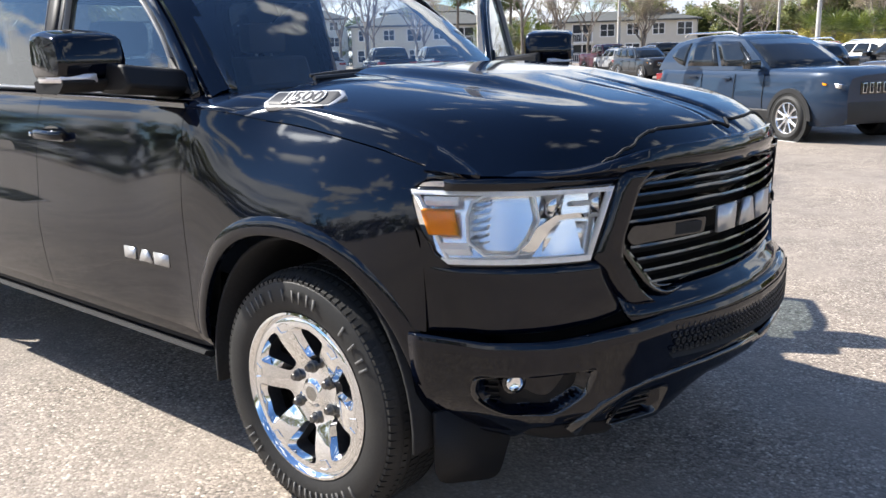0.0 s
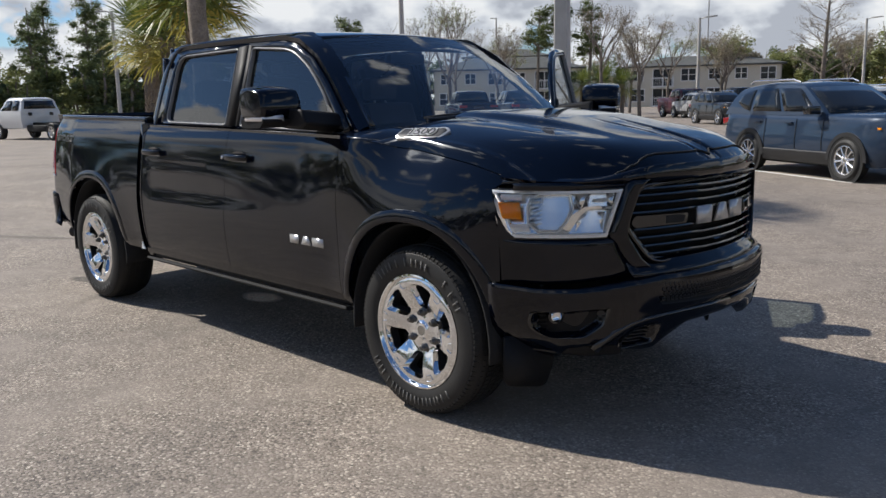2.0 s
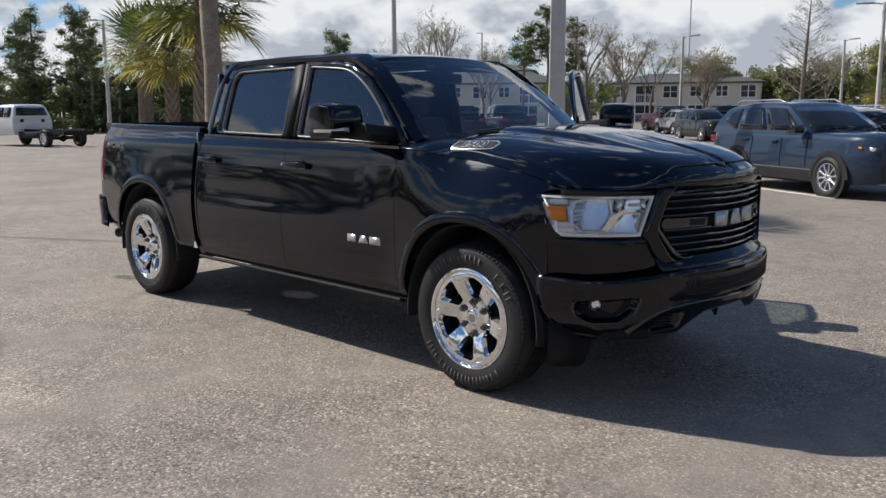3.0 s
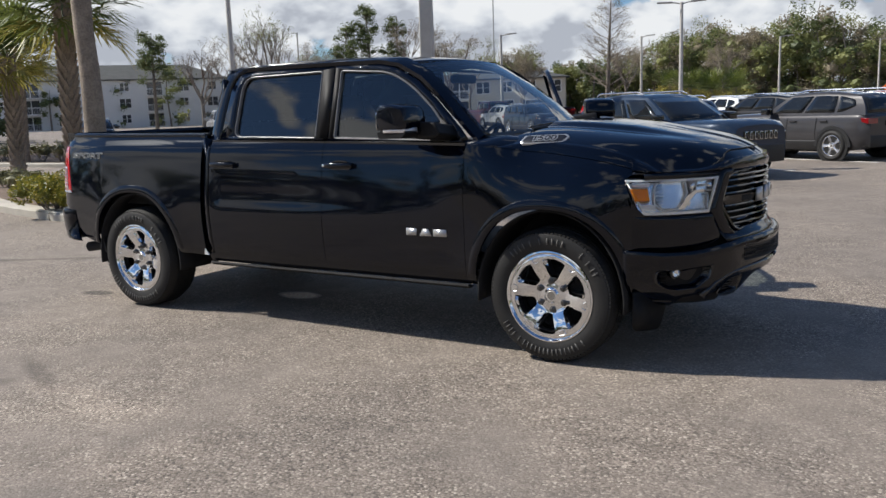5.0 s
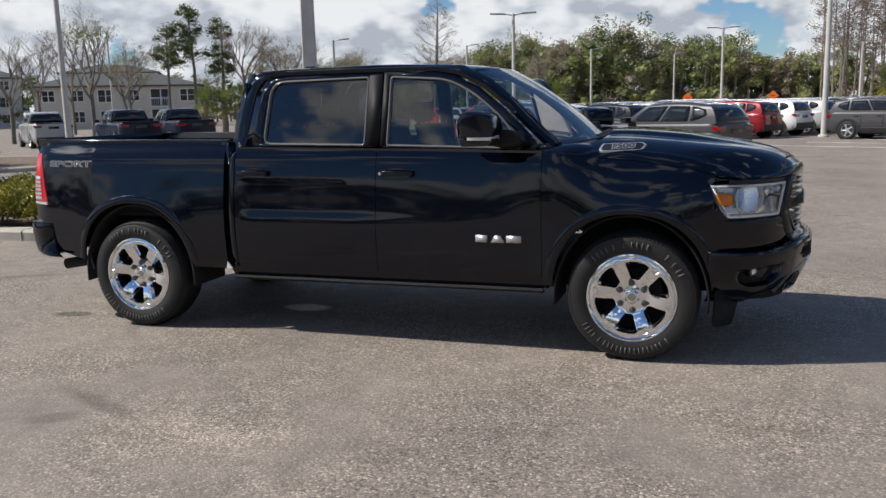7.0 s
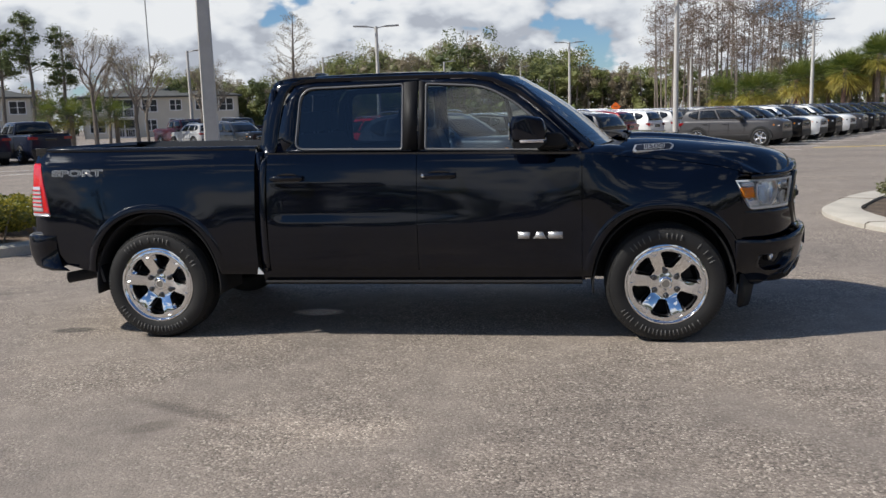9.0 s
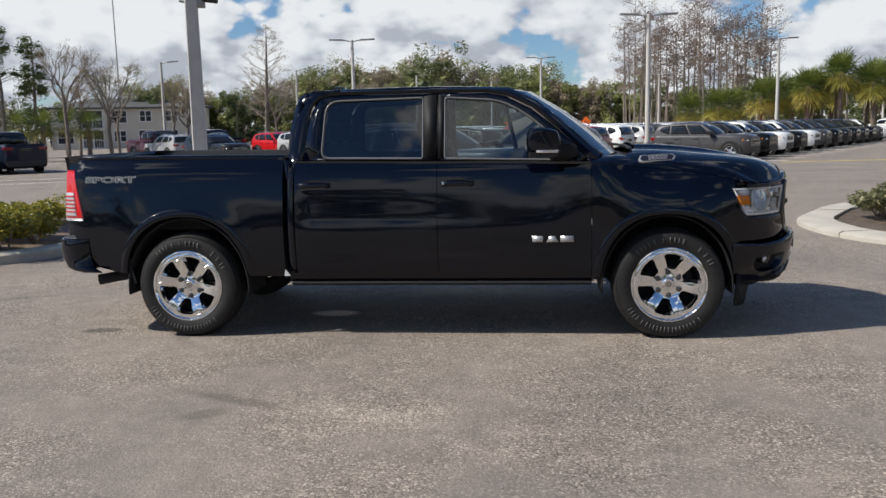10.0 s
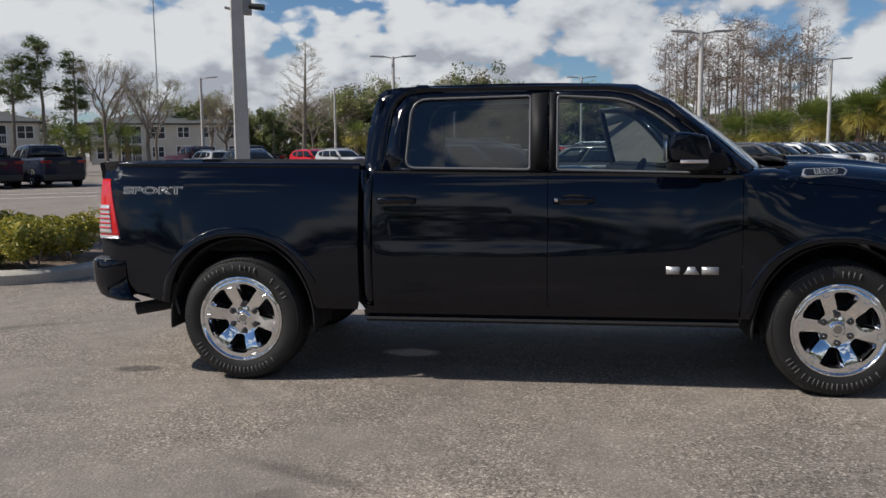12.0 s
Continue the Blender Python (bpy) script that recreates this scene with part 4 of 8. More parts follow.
    lamp_sheet("silver_rim", [(1.10, 0.001), (0.903, 0.001)], LAMPHOUSE, 0.0, 0.045, n=2, thick=0.01)
    lamp_sheet("silver_rim", [(1.10, 0.001), (0.903, 0.001)], LAMPHOUSE, 0.986, 1.0, n=2, thick=0.01)
    lamp_sheet("chrome_band", [(1.082, -0.008), (1.072, 0.000), (1.058, -0.008)], LAMPHOUSE, 0.86, 0.97, n=6)
    lamp_sheet("chrome_band", [(0.960, -0.010), (0.945, 0.000), (0.926, -0.012)], LAMPHOUSE, 0.84, 0.97, n=6)
    lamp_sheet("lens", [(1.10, 0.004), (1.05, 0.007), (0.97, 0.007), (0.902, 0.004)], LENS, 0, 1, "clear outer lens")
    lamp_sheet("side_marker", [(1.050, -0.010), (1.045, 0.002), (0.984, 0.002), (0.979, -0.010)], AMBER, 0.875, 0.985, "amber side marker", n=6, thick=0.02)
    # main bowl, many-sided, with a vaulted top
    bowl = [(0.872, 1.03), (0.868, 0.965), (0.846, 0.930), (0.797, 0.928), (0.772, 0.965), (0.752, 1.018), (0.757, 1.055), (0.762, 1.084), (0.80, 1.086), (0.85, 1.082), (0.868, 1.065)]
    bm = bmesh.new()
    cy, cz = 0.812, 1.008
    loft(bm, [[front(cy + (y - cy) * k, cz + (z - cz) * k, o - 0.14 * (z - 0.93) * (0.4 if k > 0.95 else k), s) for y, z in bowl] for k, o in ((0.97, -0.006), (0.90, -0.020), (0.78, -0.034), (0.60, -0.048), (0.40, -0.058), (0.20, -0.064), (0.08, -0.066))], True, False)
    part("reflector_bowl", bm, REFLECTOR, lamp, angle=60)
    bm = bmesh.new()
    loft(bm, [[front(cy + (y - cy) * k, cz + (z - cz) * k, o - 0.14 * (z - 0.93) * 0.4, s) for y, z in bowl] for k, o in ((1.05, -0.010), (1.035, -0.001), (0.985, -0.001), (0.97, -0.008))], True, False)
    part("bowl_rim", bm, LAMPHOUSE, lamp, "bright rim round the reflector bowl", angle=30)
    bm = bmesh.new()
    for k in range(6):
        z = 0.945 + 0.022 * k
        bm.faces.new([bm.verts.new(front(*p, s)) for p in ((0.868, z, -0.012), (0.862, z + 0.016, -0.006), (0.838, z + 0.019, -0.024), (0.842, z + 0.003, -0.034))])
    part("facet", bm, CHROME, lamp)
    # chrome divider: a bent blade from the lower edge up and across to the inner side
    blade = [(0.766, 0.915), (0.748, 0.950), (0.728, 0.990), (0.708, 1.015), (0.665, 1.019), (0.612, 1.016)]
    bm = bmesh.new()
    sheet(bm, list(range(len(blade))), [0, 1, 2, 3], lambda k, j: front(blade[k][0] + (0.034, 0.028, 0.003, 0.0)[j] * (1 if k < 3 else 0.35), blade[k][1] + (0.004, 0.010, 0.002, 0.0)[j] * (1 if k < 3 else 1.6), (-0.020, -0.004, -0.004, -0.03)[j], s))
    part("divider", bm, CHROME, lamp, thick=0.004)
    bm = bmesh.new()
    sheet(bm, [0, 1, 2], [0, 1, 2], lambda a, b: front((0.745, 0.690, 0.652)[a] - 0.006 * b, (0.918, 0.962, 1.008)[b] if a < 2 else (0.924, 0.965, 1.006)[b], -0.018 - 0.022 * (1 if a == 1 else 0), s))
    part("inner_reflector", bm, REFLECTOR, lamp, thick=0.003)
    bm = bmesh.new()
    sheet(bm, [0, 1, 2, 3], [0, 1, 2], lambda a, b: front((0.705, 0.692, 0.628, 0.612)[a], (1.026, 1.052, 1.084)[b], (-0.012, -0.045, -0.045, -0.012)[a] - 0.004 * b, s))
    part("upper_bowl", bm, SATIN, lamp, thick=0.003)
    bm = bmesh.new()
    sheet(bm, [0, 1], [0, 1, 2], lambda a, b: front((0.676, 0.630)[a], (1.048, 1.056, 1.062)[b], (-0.030, -0.014, -0.030)[b], s))
    part("lamp_fin", bm, LAMPHOUSE, lamp, thick=0.003)
    bm = bmesh.new()
    sheet(bm, [0, 1, 2], [0, 1], lambda a, b: front((0.752, 0.728, 0.705)[a] - 0.012 * b, 1.022 + 0.062 * b + (0.0, 0.004, 0.0)[a] * (1 - b), (-0.022, -0.004, -0.022)[a], s))
    part("divider", bm, CHROME, lamp, thick=0.004)

fascia("grille_apron", -0.56, 0.56, [(0.800, -0.012), (0.775, 0.004), (0.752, 0.022), (0.732, 0.046)], PAINT, n=30)

# grille
GR = lambda y: nose(y) - 0.004
GRILLE_OUT = rounded([(-0.520, 1.118), (0.520, 1.118), (0.588, 1.00), (0.575, 0.93), (0.462, 0.775), (-0.462, 0.775), (-0.575, 0.93), (-0.588, 1.00)], [0.05, 0.05, 0.06, 0.05, 0.06, 0.06, 0.05, 0.06])
# surround
bm = bmesh.new()
inner = [(y * 0.935, 0.945 + (z - 0.945) * 0.88) for y, z in GRILLE_OUT]
mid = [(y * 0.975, 0.945 + (z - 0.945) * 0.95) for y, z in GRILLE_OUT]
outer = [(y * 1.035, 0.945 + (z - 0.945) * 1.06) for y, z in GRILLE_OUT]
ring_strip(bm, outer, GRILLE_OUT, lambda y, z: (GR(y) - 0.012 if z < 5 else 0, y, z))
ring_strip(bm, GRILLE_OUT, mid, lambda y, z: (GR(y) + 0.018, y, z))
ring_strip(bm, mid, inner, lambda y, z: (GR(y) - 0.004, y, z))
bmesh.ops.remove_doubles(bm, verts=bm.verts, dist=0.0005)
grille = part("grille", bm, GLOSS, truck, "gloss black grille with thin horizontal bars", thick=0.008)
bm = bmesh.new()
ring_strip(bm, inner, mid, lambda y, z: (GR(y) + (-0.05 if (y, z) in inner else 0.018), y, z))
part("surround_lip", bm, GLOSS, grille)
bm = bmesh.new()
plate(bm, inner, (), lambda y, z: (GR(y) - 0.075, y, z))
part("backing", bm, UNDER, grille)


def grille_half(z):
    return interp(z, [0.79, 0.93, 1.00, 1.11], [0.45, 0.535, 0.550, 0.495])


for z in (0.812, 0.848, 0.884, 0.920, 0.992, 1.028, 1.064, 1.092):
    w = grille_half(z)
    bm = bmesh.new()
    rings = []
    for i in range(41):
        y = -w + 2 * w * i / 40
        wob = 0.002 * math.tanh((abs(y) - 0.17) * 30)
        x = GR(y)
        rings.append([(x - 0.035, y, z + wob + 0.009), (x + 0.004, y, z + wob + 0.006), (x + 0.006, y, z + wob), (x + 0.002, y, z + wob - 0.005), (x - 0.035, y, z + wob - 0.004)])
    loft(bm, rings)
    part("grille_bar", bm, GLOSS, grille)
# centre bar with pods each side of the emblem
for s in (-1, 1):
    bm = bmesh.new()
    pod = rounded([(s * 0.245, 0.980), (s * 0.53, 0.985), (s * 0.55, 0.955), (s * 0.53, 0.930), (s * 0.255, 0.932)], 0.012, 3)
    loft(bm, [[(GR(y) + o, 0.39 * s + (y - 0.39 * s) * k, 0.957 + (z - 0.957) * k) for y, z in pod] for o, k in ((-0.03, 1.0), (0.010, 0.98), (0.015, 0.9))])
    part("emblem_pod", bm, GLOSS, grille, "gloss black bar beside the emblem")
    bm = bmesh.new()
    loft(bm, [[(GR(y) + o, 0.37 * s + (y - 0.37 * s) * k, 0.957 + (z - 0.957) * k) for y, z in pod] for o, k in ((0.012, 0.66), (0.0165, 0.64))])
    part("pod_inset", bm, UNDER, grille)
# emblem: three bright plain shapes
def emblem_set(scale, put, parent, label, mat, depth):
    shapes = ([(-0.5, -0.5), (0.42, -0.5), (0.5, 0.38), (0.4, 0.5), (-0.5, 0.5)],
              [(-0.55, -0.5), (0.55, -0.5), (0.24, 0.5), (-0.24, 0.5)],
              [(-0.6, -0.5), (0.6, -0.5), (0.6, 0.5), (-0.6, 0.5)])
    for k, sh in enumerate(shapes):
        bm = bmesh.new()
        plate(bm, [(y * scale * 1.22 + (k - 1) * scale * 1.60, z * scale * 0.85) for y, z in sh], (), put)
        part("emblem_block", bm, mat, parent, label, thick=depth)


emblem_set(0.092, lambda y, z: (GR(y * 0.97) + 0.020, y * 0.97, 0.960 + z), grille, "bright metal emblem shape", SILVERINK, 0.012)

# front bumper
bumper_prof = [(0.705, -0.03), (0.716, 0.006), (0.730, 0.034), (0.734, 0.050), (0.728, 0.062), (0.712, 0.070), (0.690, 0.072), (0.640, 0.064), (0.580, 0.054), (0.52, 0.046), (0.47, 0.036), (0.43, 0.018), (0.40, -0.008), (0.385, -0.04)]
FOG = [(0.640, 0.612), (0.866, 0.588), (0.874, 0.535), (0.866, 0.500), (0.835, 0.468), (0.720, 0.482), (0.660, 0.535)]
TOW = [(0.440, 0.520), (0.455, 0.432), (0.600, 0.418), (0.590, 0.470), (0.545, 0.515)]


def sunk(poly, y, z, rim):
    """0 outside an outline, 1 well inside it."""
    d, inner = 1.0, False
    for (ya, za), (yb, zb) in zip(poly, poly[1:] + poly[:1]):
        k = min(1.0, max(0.0, ((y - ya) * (yb - ya) + (z - za) * (zb - za)) / ((yb - ya) ** 2 + (zb - za) ** 2)))
        d = min(d, math.hypot(y - ya - k * (yb - ya), z - za - k * (zb - za)))
        if (za > z) != (zb > z) and y < ya + (z - za) / (zb - za) * (yb - ya):
            inner = not inner
    k = min(1.0, d / rim) if inner else 0.0
    return k * k * (3 - 2 * k)


def bumper_out(a, z):
    o = interp(-z, [-p[0] for p in bumper_prof[3:]], [p[1] for p in bumper_prof[3:]])
    side = min(1.0, max(0.0, (a - 0.55) / 0.35))
    return o * (1 - side) + side * (o * 0.45 if o > 0 else o)


def bumper_put(y, k):
    i = min(int(k), len(bumper_prof) - 2)
    (z0, o0), (z1, o1) = bumper_prof[i], bumper_prof[i + 1]
    z, o = z0 + (z1 - z0) * (k - i), o0 + (o1 - o0) * (k - i)
    a = abs(y)
    dz = interp(a, [0.0, 0.45, 0.58, 0.73, 0.85, 0.94], [0.0, 0.002, -0.012, -0.036, -0.043, -0.028])
    side = min(1.0, max(0.0, (a - 0.55) / 0.35))
    out = o * (1 - side) + side * (o * 0.45 if o > 0 else o)
    z += dz * max(0.0, (z - 0.50) / 0.23)
    if z < 0.5:
        z = 0.5 - (0.5 - z) * interp(a, [0.0, 0.45, 0.70, 0.77, 0.83, 0.94], [1.0, 1.0, 0.74, 0.80, 1.22, 1.15])
    out -= 0.052 * sunk(FOG, a, z, 0.022) + 0.05 * sunk(TOW, a, z, 0.02)
    x, yy, zz = front(a, z, out, 1)
    lift = 0.085 * min(1.0, max(0.0, (x - 0.62) / 0.36)) * min(1.0, max(0.0, (0.52 - z) / 0.12)) * min(1.0, max(0.0, (0.42 - a) / 0.16))
    return (x, math.copysign(yy, y), z + lift)


bm = bmesh.new()
sheet(bm, [-0.938 + 1.876 * i / 170 for i in range(171)], [(len(bumper_prof) - 1) * i / 84 for i in range(85)], bumper_put)
bumper = part("front_bumper", bm, PAINT, truck, "gloss black front bumper", thick=0.012, angle=50)
# upper lower-grille with honeycomb
bm = bmesh.new()
sheet(bm, [-0.46 + 0.046 * i for i in range(21)], [0.596, 0.610, 0.695, 0.706], lambda y, z: (nose(y) + (0.060 if 0.6 < z < 0.70 else 0.074), y, z + 0.012 * (abs(y) / 0.5) ** 2))
part("bumper_grille", bm, UNDER, bumper, "black honeycomb bumper grille")
bm = bmesh.new()
for r in range(4):
    for c in range(40):
        y = -0.45 + c * 0.0225 + (0.012 if r % 2 else 0)
        z = 0.620 + r * 0.021 + 0.012 * (y / 0.5) ** 2
        pts = [(nose(y) + 0.071, y + 0.011 * math.cos(t), z + 0.010 * math.sin(t)) for t in (math.pi / 3 * k for k in range(6))]
        ins = [(nose(y) + 0.071, y + 0.008 * math.cos(t), z + 0.007 * math.sin(t)) for t in (math.pi / 3 * k for k in range(6))]
        a = [bm.verts.new(p) for p in pts]
        b = [bm.verts.new(p) for p in ins]
        for k in range(6):
            bm.faces.new((a[k], a[(k + 1) % 6], b[(k + 1) % 6], b[k]))
part("honeycomb", bm, TRIM, bumper, thick=0.004)
for s in (-1, 1):
    F = lambda y, z, o: front(y, z, o * (1 - 0.55 * min(1.0, max(0.0, (y - 0.55) / 0.35))), s)
    cyc = (0.765, 0.540)
    bm = bmesh.new()
    outl = rounded(FOG, 0.02, 4)
    loft(bm, [[front(cyc[0] + (y - cyc[0]) * k, cyc[1] + (z - cyc[1]) * k, bumper_out(y, z) + o, s) for y, z in outl] for k, o in ((1.03, -0.002), (1.01, 0.004), (0.97, 0.003), (0.94, -0.012))], True, False)
    pocket = part("fog_pocket", bm, GLOSS, bumper, "gloss black rim of the fog lamp pocket", angle=70)
    bm = bmesh.new()
    plate(bm, [(cyc[0] + (y - cyc[0]) * 0.88, cyc[1] + (z - cyc[1]) * 0.86) for y, z in outl], (), lambda y, z: front(y, z, bumper_out(y, z) - 0.046, s))
    part("pocket_floor", bm, MATT, pocket, "matt black pocket floor")
    for k in range(4):
        bm = bmesh.new()
        z = 0.508 + 0.020 * k
        loft(bm, [[front(y, z + dz, bumper_out(y, z) - 0.046 + o, s) for o, dz in ((0, -0.003), (0.012, -0.002), (0.012, 0.002), (0, 0.003))] for y in (0.835, 0.845, 0.858)])
        part("pocket_rib", bm, MATT, pocket)
    bm = bmesh.new()
    c = Vector(front(0.803, 0.570, bumper_out(0.803, 0.570) - 0.012, s))
    d = Vector((0.8, 0.6 * s, 0))
    a = Vector((-d.y, d.x, 0))
    loft(bm, [[c + d * o + (a * math.cos(t) + Vector((0, 0, 1)) * math.sin(t)) * r for t in (2 * math.pi * i / 20 for i in range(20))] for r, o in ((0.024, -0.045), (0.024, -0.004), (0.021, 0.000), (0.018, -0.010), (0.004, -0.016))])
    part("fog_lamp", bm, CHROME, pocket, "round chrome fog lamp")
    bm = bmesh.new()
    loft(bm, [[c + d * o + (a * math.cos(t) + Vector((0, 0, 1)) * math.sin(t)) * r for t in (2 * math.pi * i / 24 for i in range(24))] for r, o in ((0.034, -0.045), (0.034, -0.012), (0.026, -0.008))], True, False)
    part("lamp_bezel", bm, GLOSS, pocket)
    # tow hook opening under a swept gloss band
    bm = bmesh.new()
    outl = rounded(TOW, 0.018, 4)
    loft(bm, [[front(0.52 + (y - 0.52) * k, 0.470 + (z - 0.470) * k, bumper_out(y, z) + o, s) for y, z in outl] for k, o in ((1.05, -0.002), (1.02, 0.006), (0.96, 0.005), (0.92, -0.02))], True, False)
    tow = part("tow_hook_bezel", bm, GLOSS, bumper, "gloss black tow hook bezel", angle=70)
    bm = bmesh.new()
    for k in range(5):
        z = 0.440 + 0.016 * k
        loft(bm, [[front(y, z + dz, bumper_out(y, z) - 0.040 + o, s) for o, dz in ((0, -0.003), (0.010, -0.002), (0.010, 0.002), (0, 0.003))] for y in (0.462, 0.50, 0.54, 0.570)])
    part("tow_hook_mesh", bm, TRIM, tow, "black ribbed insert")
    bm = bmesh.new()
    sweep = [(0.005, 0.564), (0.15, 0.564), (0.30, 0.563), (0.42, 0.558), (0.50, 0.547), (0.56, 0.530), (0.62, 0.495), (0.655, 0.460), (0.69, 0.425)]
    loft(bm, [[F(y - 0.016 * i / 8, z - 0.018, 0.040 - 0.02 * (i > 6)), F(y, z - 0.004, 0.072 - 0.004 * i), F(y + 0.004, z + 0.004, 0.070 - 0.004 * i), F(y + 0.014 * i / 8, z + 0.012, 0.044 - 0.02 * (i > 6))] for i, (y, z) in enumerate(sweep)], False)
    part("bumper_sweep", bm, GLOSS, bumper, "gloss black swept band", thick=0.004, angle=60)
# flexible air dam under the bumper, and a deflector flap before each wheel
bm = bmesh.new()
sheet(bm, [-0.74 + 1.48 * i / 40 for i in range(41)], [0, 0.5, 1.0], lambda y, k: (min(nose(y), 0.90) - 0.12 - 0.03 * k, y, 0.47 * (1 - k) + 0.365 * k))
part("air_dam", bm, MATT, truck, "matt black flexible air dam", thick=0.01)
for s in (-1, 1):
    bm = bmesh.new()
    flap = rounded([(0.0, 0.46), (0.27, 0.46), (0.25, 0.225), (0.05, 0.215)], [0.01, 0.01, 0.05, 0.04], 4)
    plate(bm, flap, (), lambda u, z: (0.645 - 0.55 * u - 0.10 * (0.46 - z), s * (0.685 + 0.80 * u), z))
    part("wheel_deflector", bm, MATT, truck, "matt black flap before the wheel", thick=0.012)
    bm = bmesh.new()
    loft(bm, [[front(y, z, bumper_out(y, 0.46) + o, s) for z, o in ((0.47, -0.035), (0.47, -0.016), (0.405, -0.022), (0.385, -0.045))] for y in (0.58, 0.66, 0.72, 0.78, 0.84)])
    part("lower_valance", bm, MATT, truck, "matt black lower valance", angle=50)

# badges on the side
for s in (-1, 1):
    f = s * -1.0
    # door emblem: three plain bright shapes
    emblem_set(0.058, (lambda x, z: (-0.848 - s * x * 1.15, s * (half(-0.85, 0.757) + 0.004), 0.752 + z * 0.92)) if s < 0 else (lambda x, z: ajar((-0.848 - x * 1.15, half(-0.85, 0.757) + 0.004, 0.752 + z * 0.92))), doors["f", s], "bright metal emblem shape", SILVERINK, 0.006)
    # hood side badge
    B = lambda x, z, o=0.0: (-0.079 + x * 0.965 + 0.10 * z, s * (0.807 + o * 0.62 - 1.05 * z - 0.25 * x), 1.318 + o * 0.78 + z * 0.82 + 0.020 * x)
    bm = bmesh.new()
    out = rounded([(-0.125, -0.028), (0.125, -0.028), (0.145, 0.010), (0.120, 0.028), (-0.130, 0.028), (-0.145, -0.010)], 0.004, 2)
    loft(bm, [[B(x * k, z * k, o) for x, z in out] for k, o in ((1.0, 0.0), (1.0, 0.012), (0.95, 0.015))])
    badge = part("hood_badge", bm, SILVERINK, truck, "silver-framed hood side badge")
    bm = bmesh.new()
    loft(bm, [[B(x * k, z * k * 0.90, o) for x, z in out] for k, o in ((0.91, 0.0152), (0.89, 0.0165))])
    part("badge_field", bm, FIELD, badge)
    bm = lettering("1500", 0.046, 0.0022, lambda x, y, z: B(-s * x * 1.62, y, 0.019 + z), bold=0.0042)
    num = part("number", bm, SILVERINK, badge, "bright number 1500")
    bm = lettering("1500", 0.046, 0.0008, lambda x, y, z: B(-s * x * 1.62, y, 0.0225 + z), bold=0.0002)
    part("number_fill", bm, FIELD, num, "dark fill of the number")
    # outline word on the bed side
    bm = lettering("SPORT", 0.062, 0.0008, lambda x, y, z: (-4.272 - s * x * 2.30, s * (half(-4.272 - s * x * 2.30, 1.234 + y) + 0.0026 + z), 1.234 + y), bold=0.003)
    word = part("decal", bm, STEEL, truck, "grey outlined word decal")
    bm = lettering("SPORT", 0.062, 0.0008, lambda x, y, z: (-4.272 - s * x * 2.30, s * (half(-4.272 - s * x * 2.30, 1.234 + y) + 0.0044 + z), 1.234 + y), bold=-0.0012)
    part("decal_fill", bm, GLOSS, word)

# bed
for s in (-1, 1):
    bm = bmesh.new()
    loft(bm, [[(x, s * y, z) for y, z in ((half(x, 1.38) - 0.005, bed_top(x) - 0.004), (half(x, 1.38) - 0.012, bed_top(x) + 0.016), (0.80, bed_top(x) + 0.018), (0.79, bed_top(x) - 0.04))] for x in spaced(-4.655, -2.89, 10)])
    part("bed_rail_cap", bm, RAILCAP, truck, "black plastic bed rail cap", bevel=0.004)
    bm = bmesh.new()
    loft(bm, [[(x, s * (half(x, 1.38) - 0.013 + 0.017 * math.cos(t)), bed_top(x) - 0.002 + 0.020 * math.sin(t)) for t in (-0.6 + 0.3 * k for k in range(10))] for x in spaced(-4.65, -2.89, 12)], False, False)
    part("bed_rail_edge", bm, PAINT, truck, "rounded painted bed edge", angle=80)
bm = bmesh.new()
for s in (-1, 1):
    sheet(bm, [-4.62, -4.3, -3.9, -3.4, -2.92], [0.86, 1.1, 1.39], lambda x, z: (x, s * 0.80, z))
    box(bm, -4.10, -3.24, min(s * 0.56, s * 0.80), max(s * 0.56, s * 0.80), 0.86, 1.10, bevel=0.05)
box(bm, -4.62, -2.92, -0.80, 0.80, 0.83, 0.865)
box(bm, -2.93, -2.89, -0.86, 0.86, 0.60, 1.385)
part("bed_liner", bm, UNDER, truck, "black spray-on bed liner", smooth=False)
for k in range(12):
    y = -0.72 + k * 0.131
    bm = made_box(-4.60, -2.95, y - 0.028, y + 0.028, 0.865, 0.883, bevel=0.006)
    part("floor_rib", bm, UNDER, truck)
bm = bmesh.new()
loft(bm, [[(x, y, z) for x, z in ((-2.895, 0.480), (-2.845, 0.480), (-2.885, 0.530))] for y in (-0.952, -0.944)])
part("seam_clip", bm, WINFRAME, truck, "small white clip at the cab seam", smooth=False)
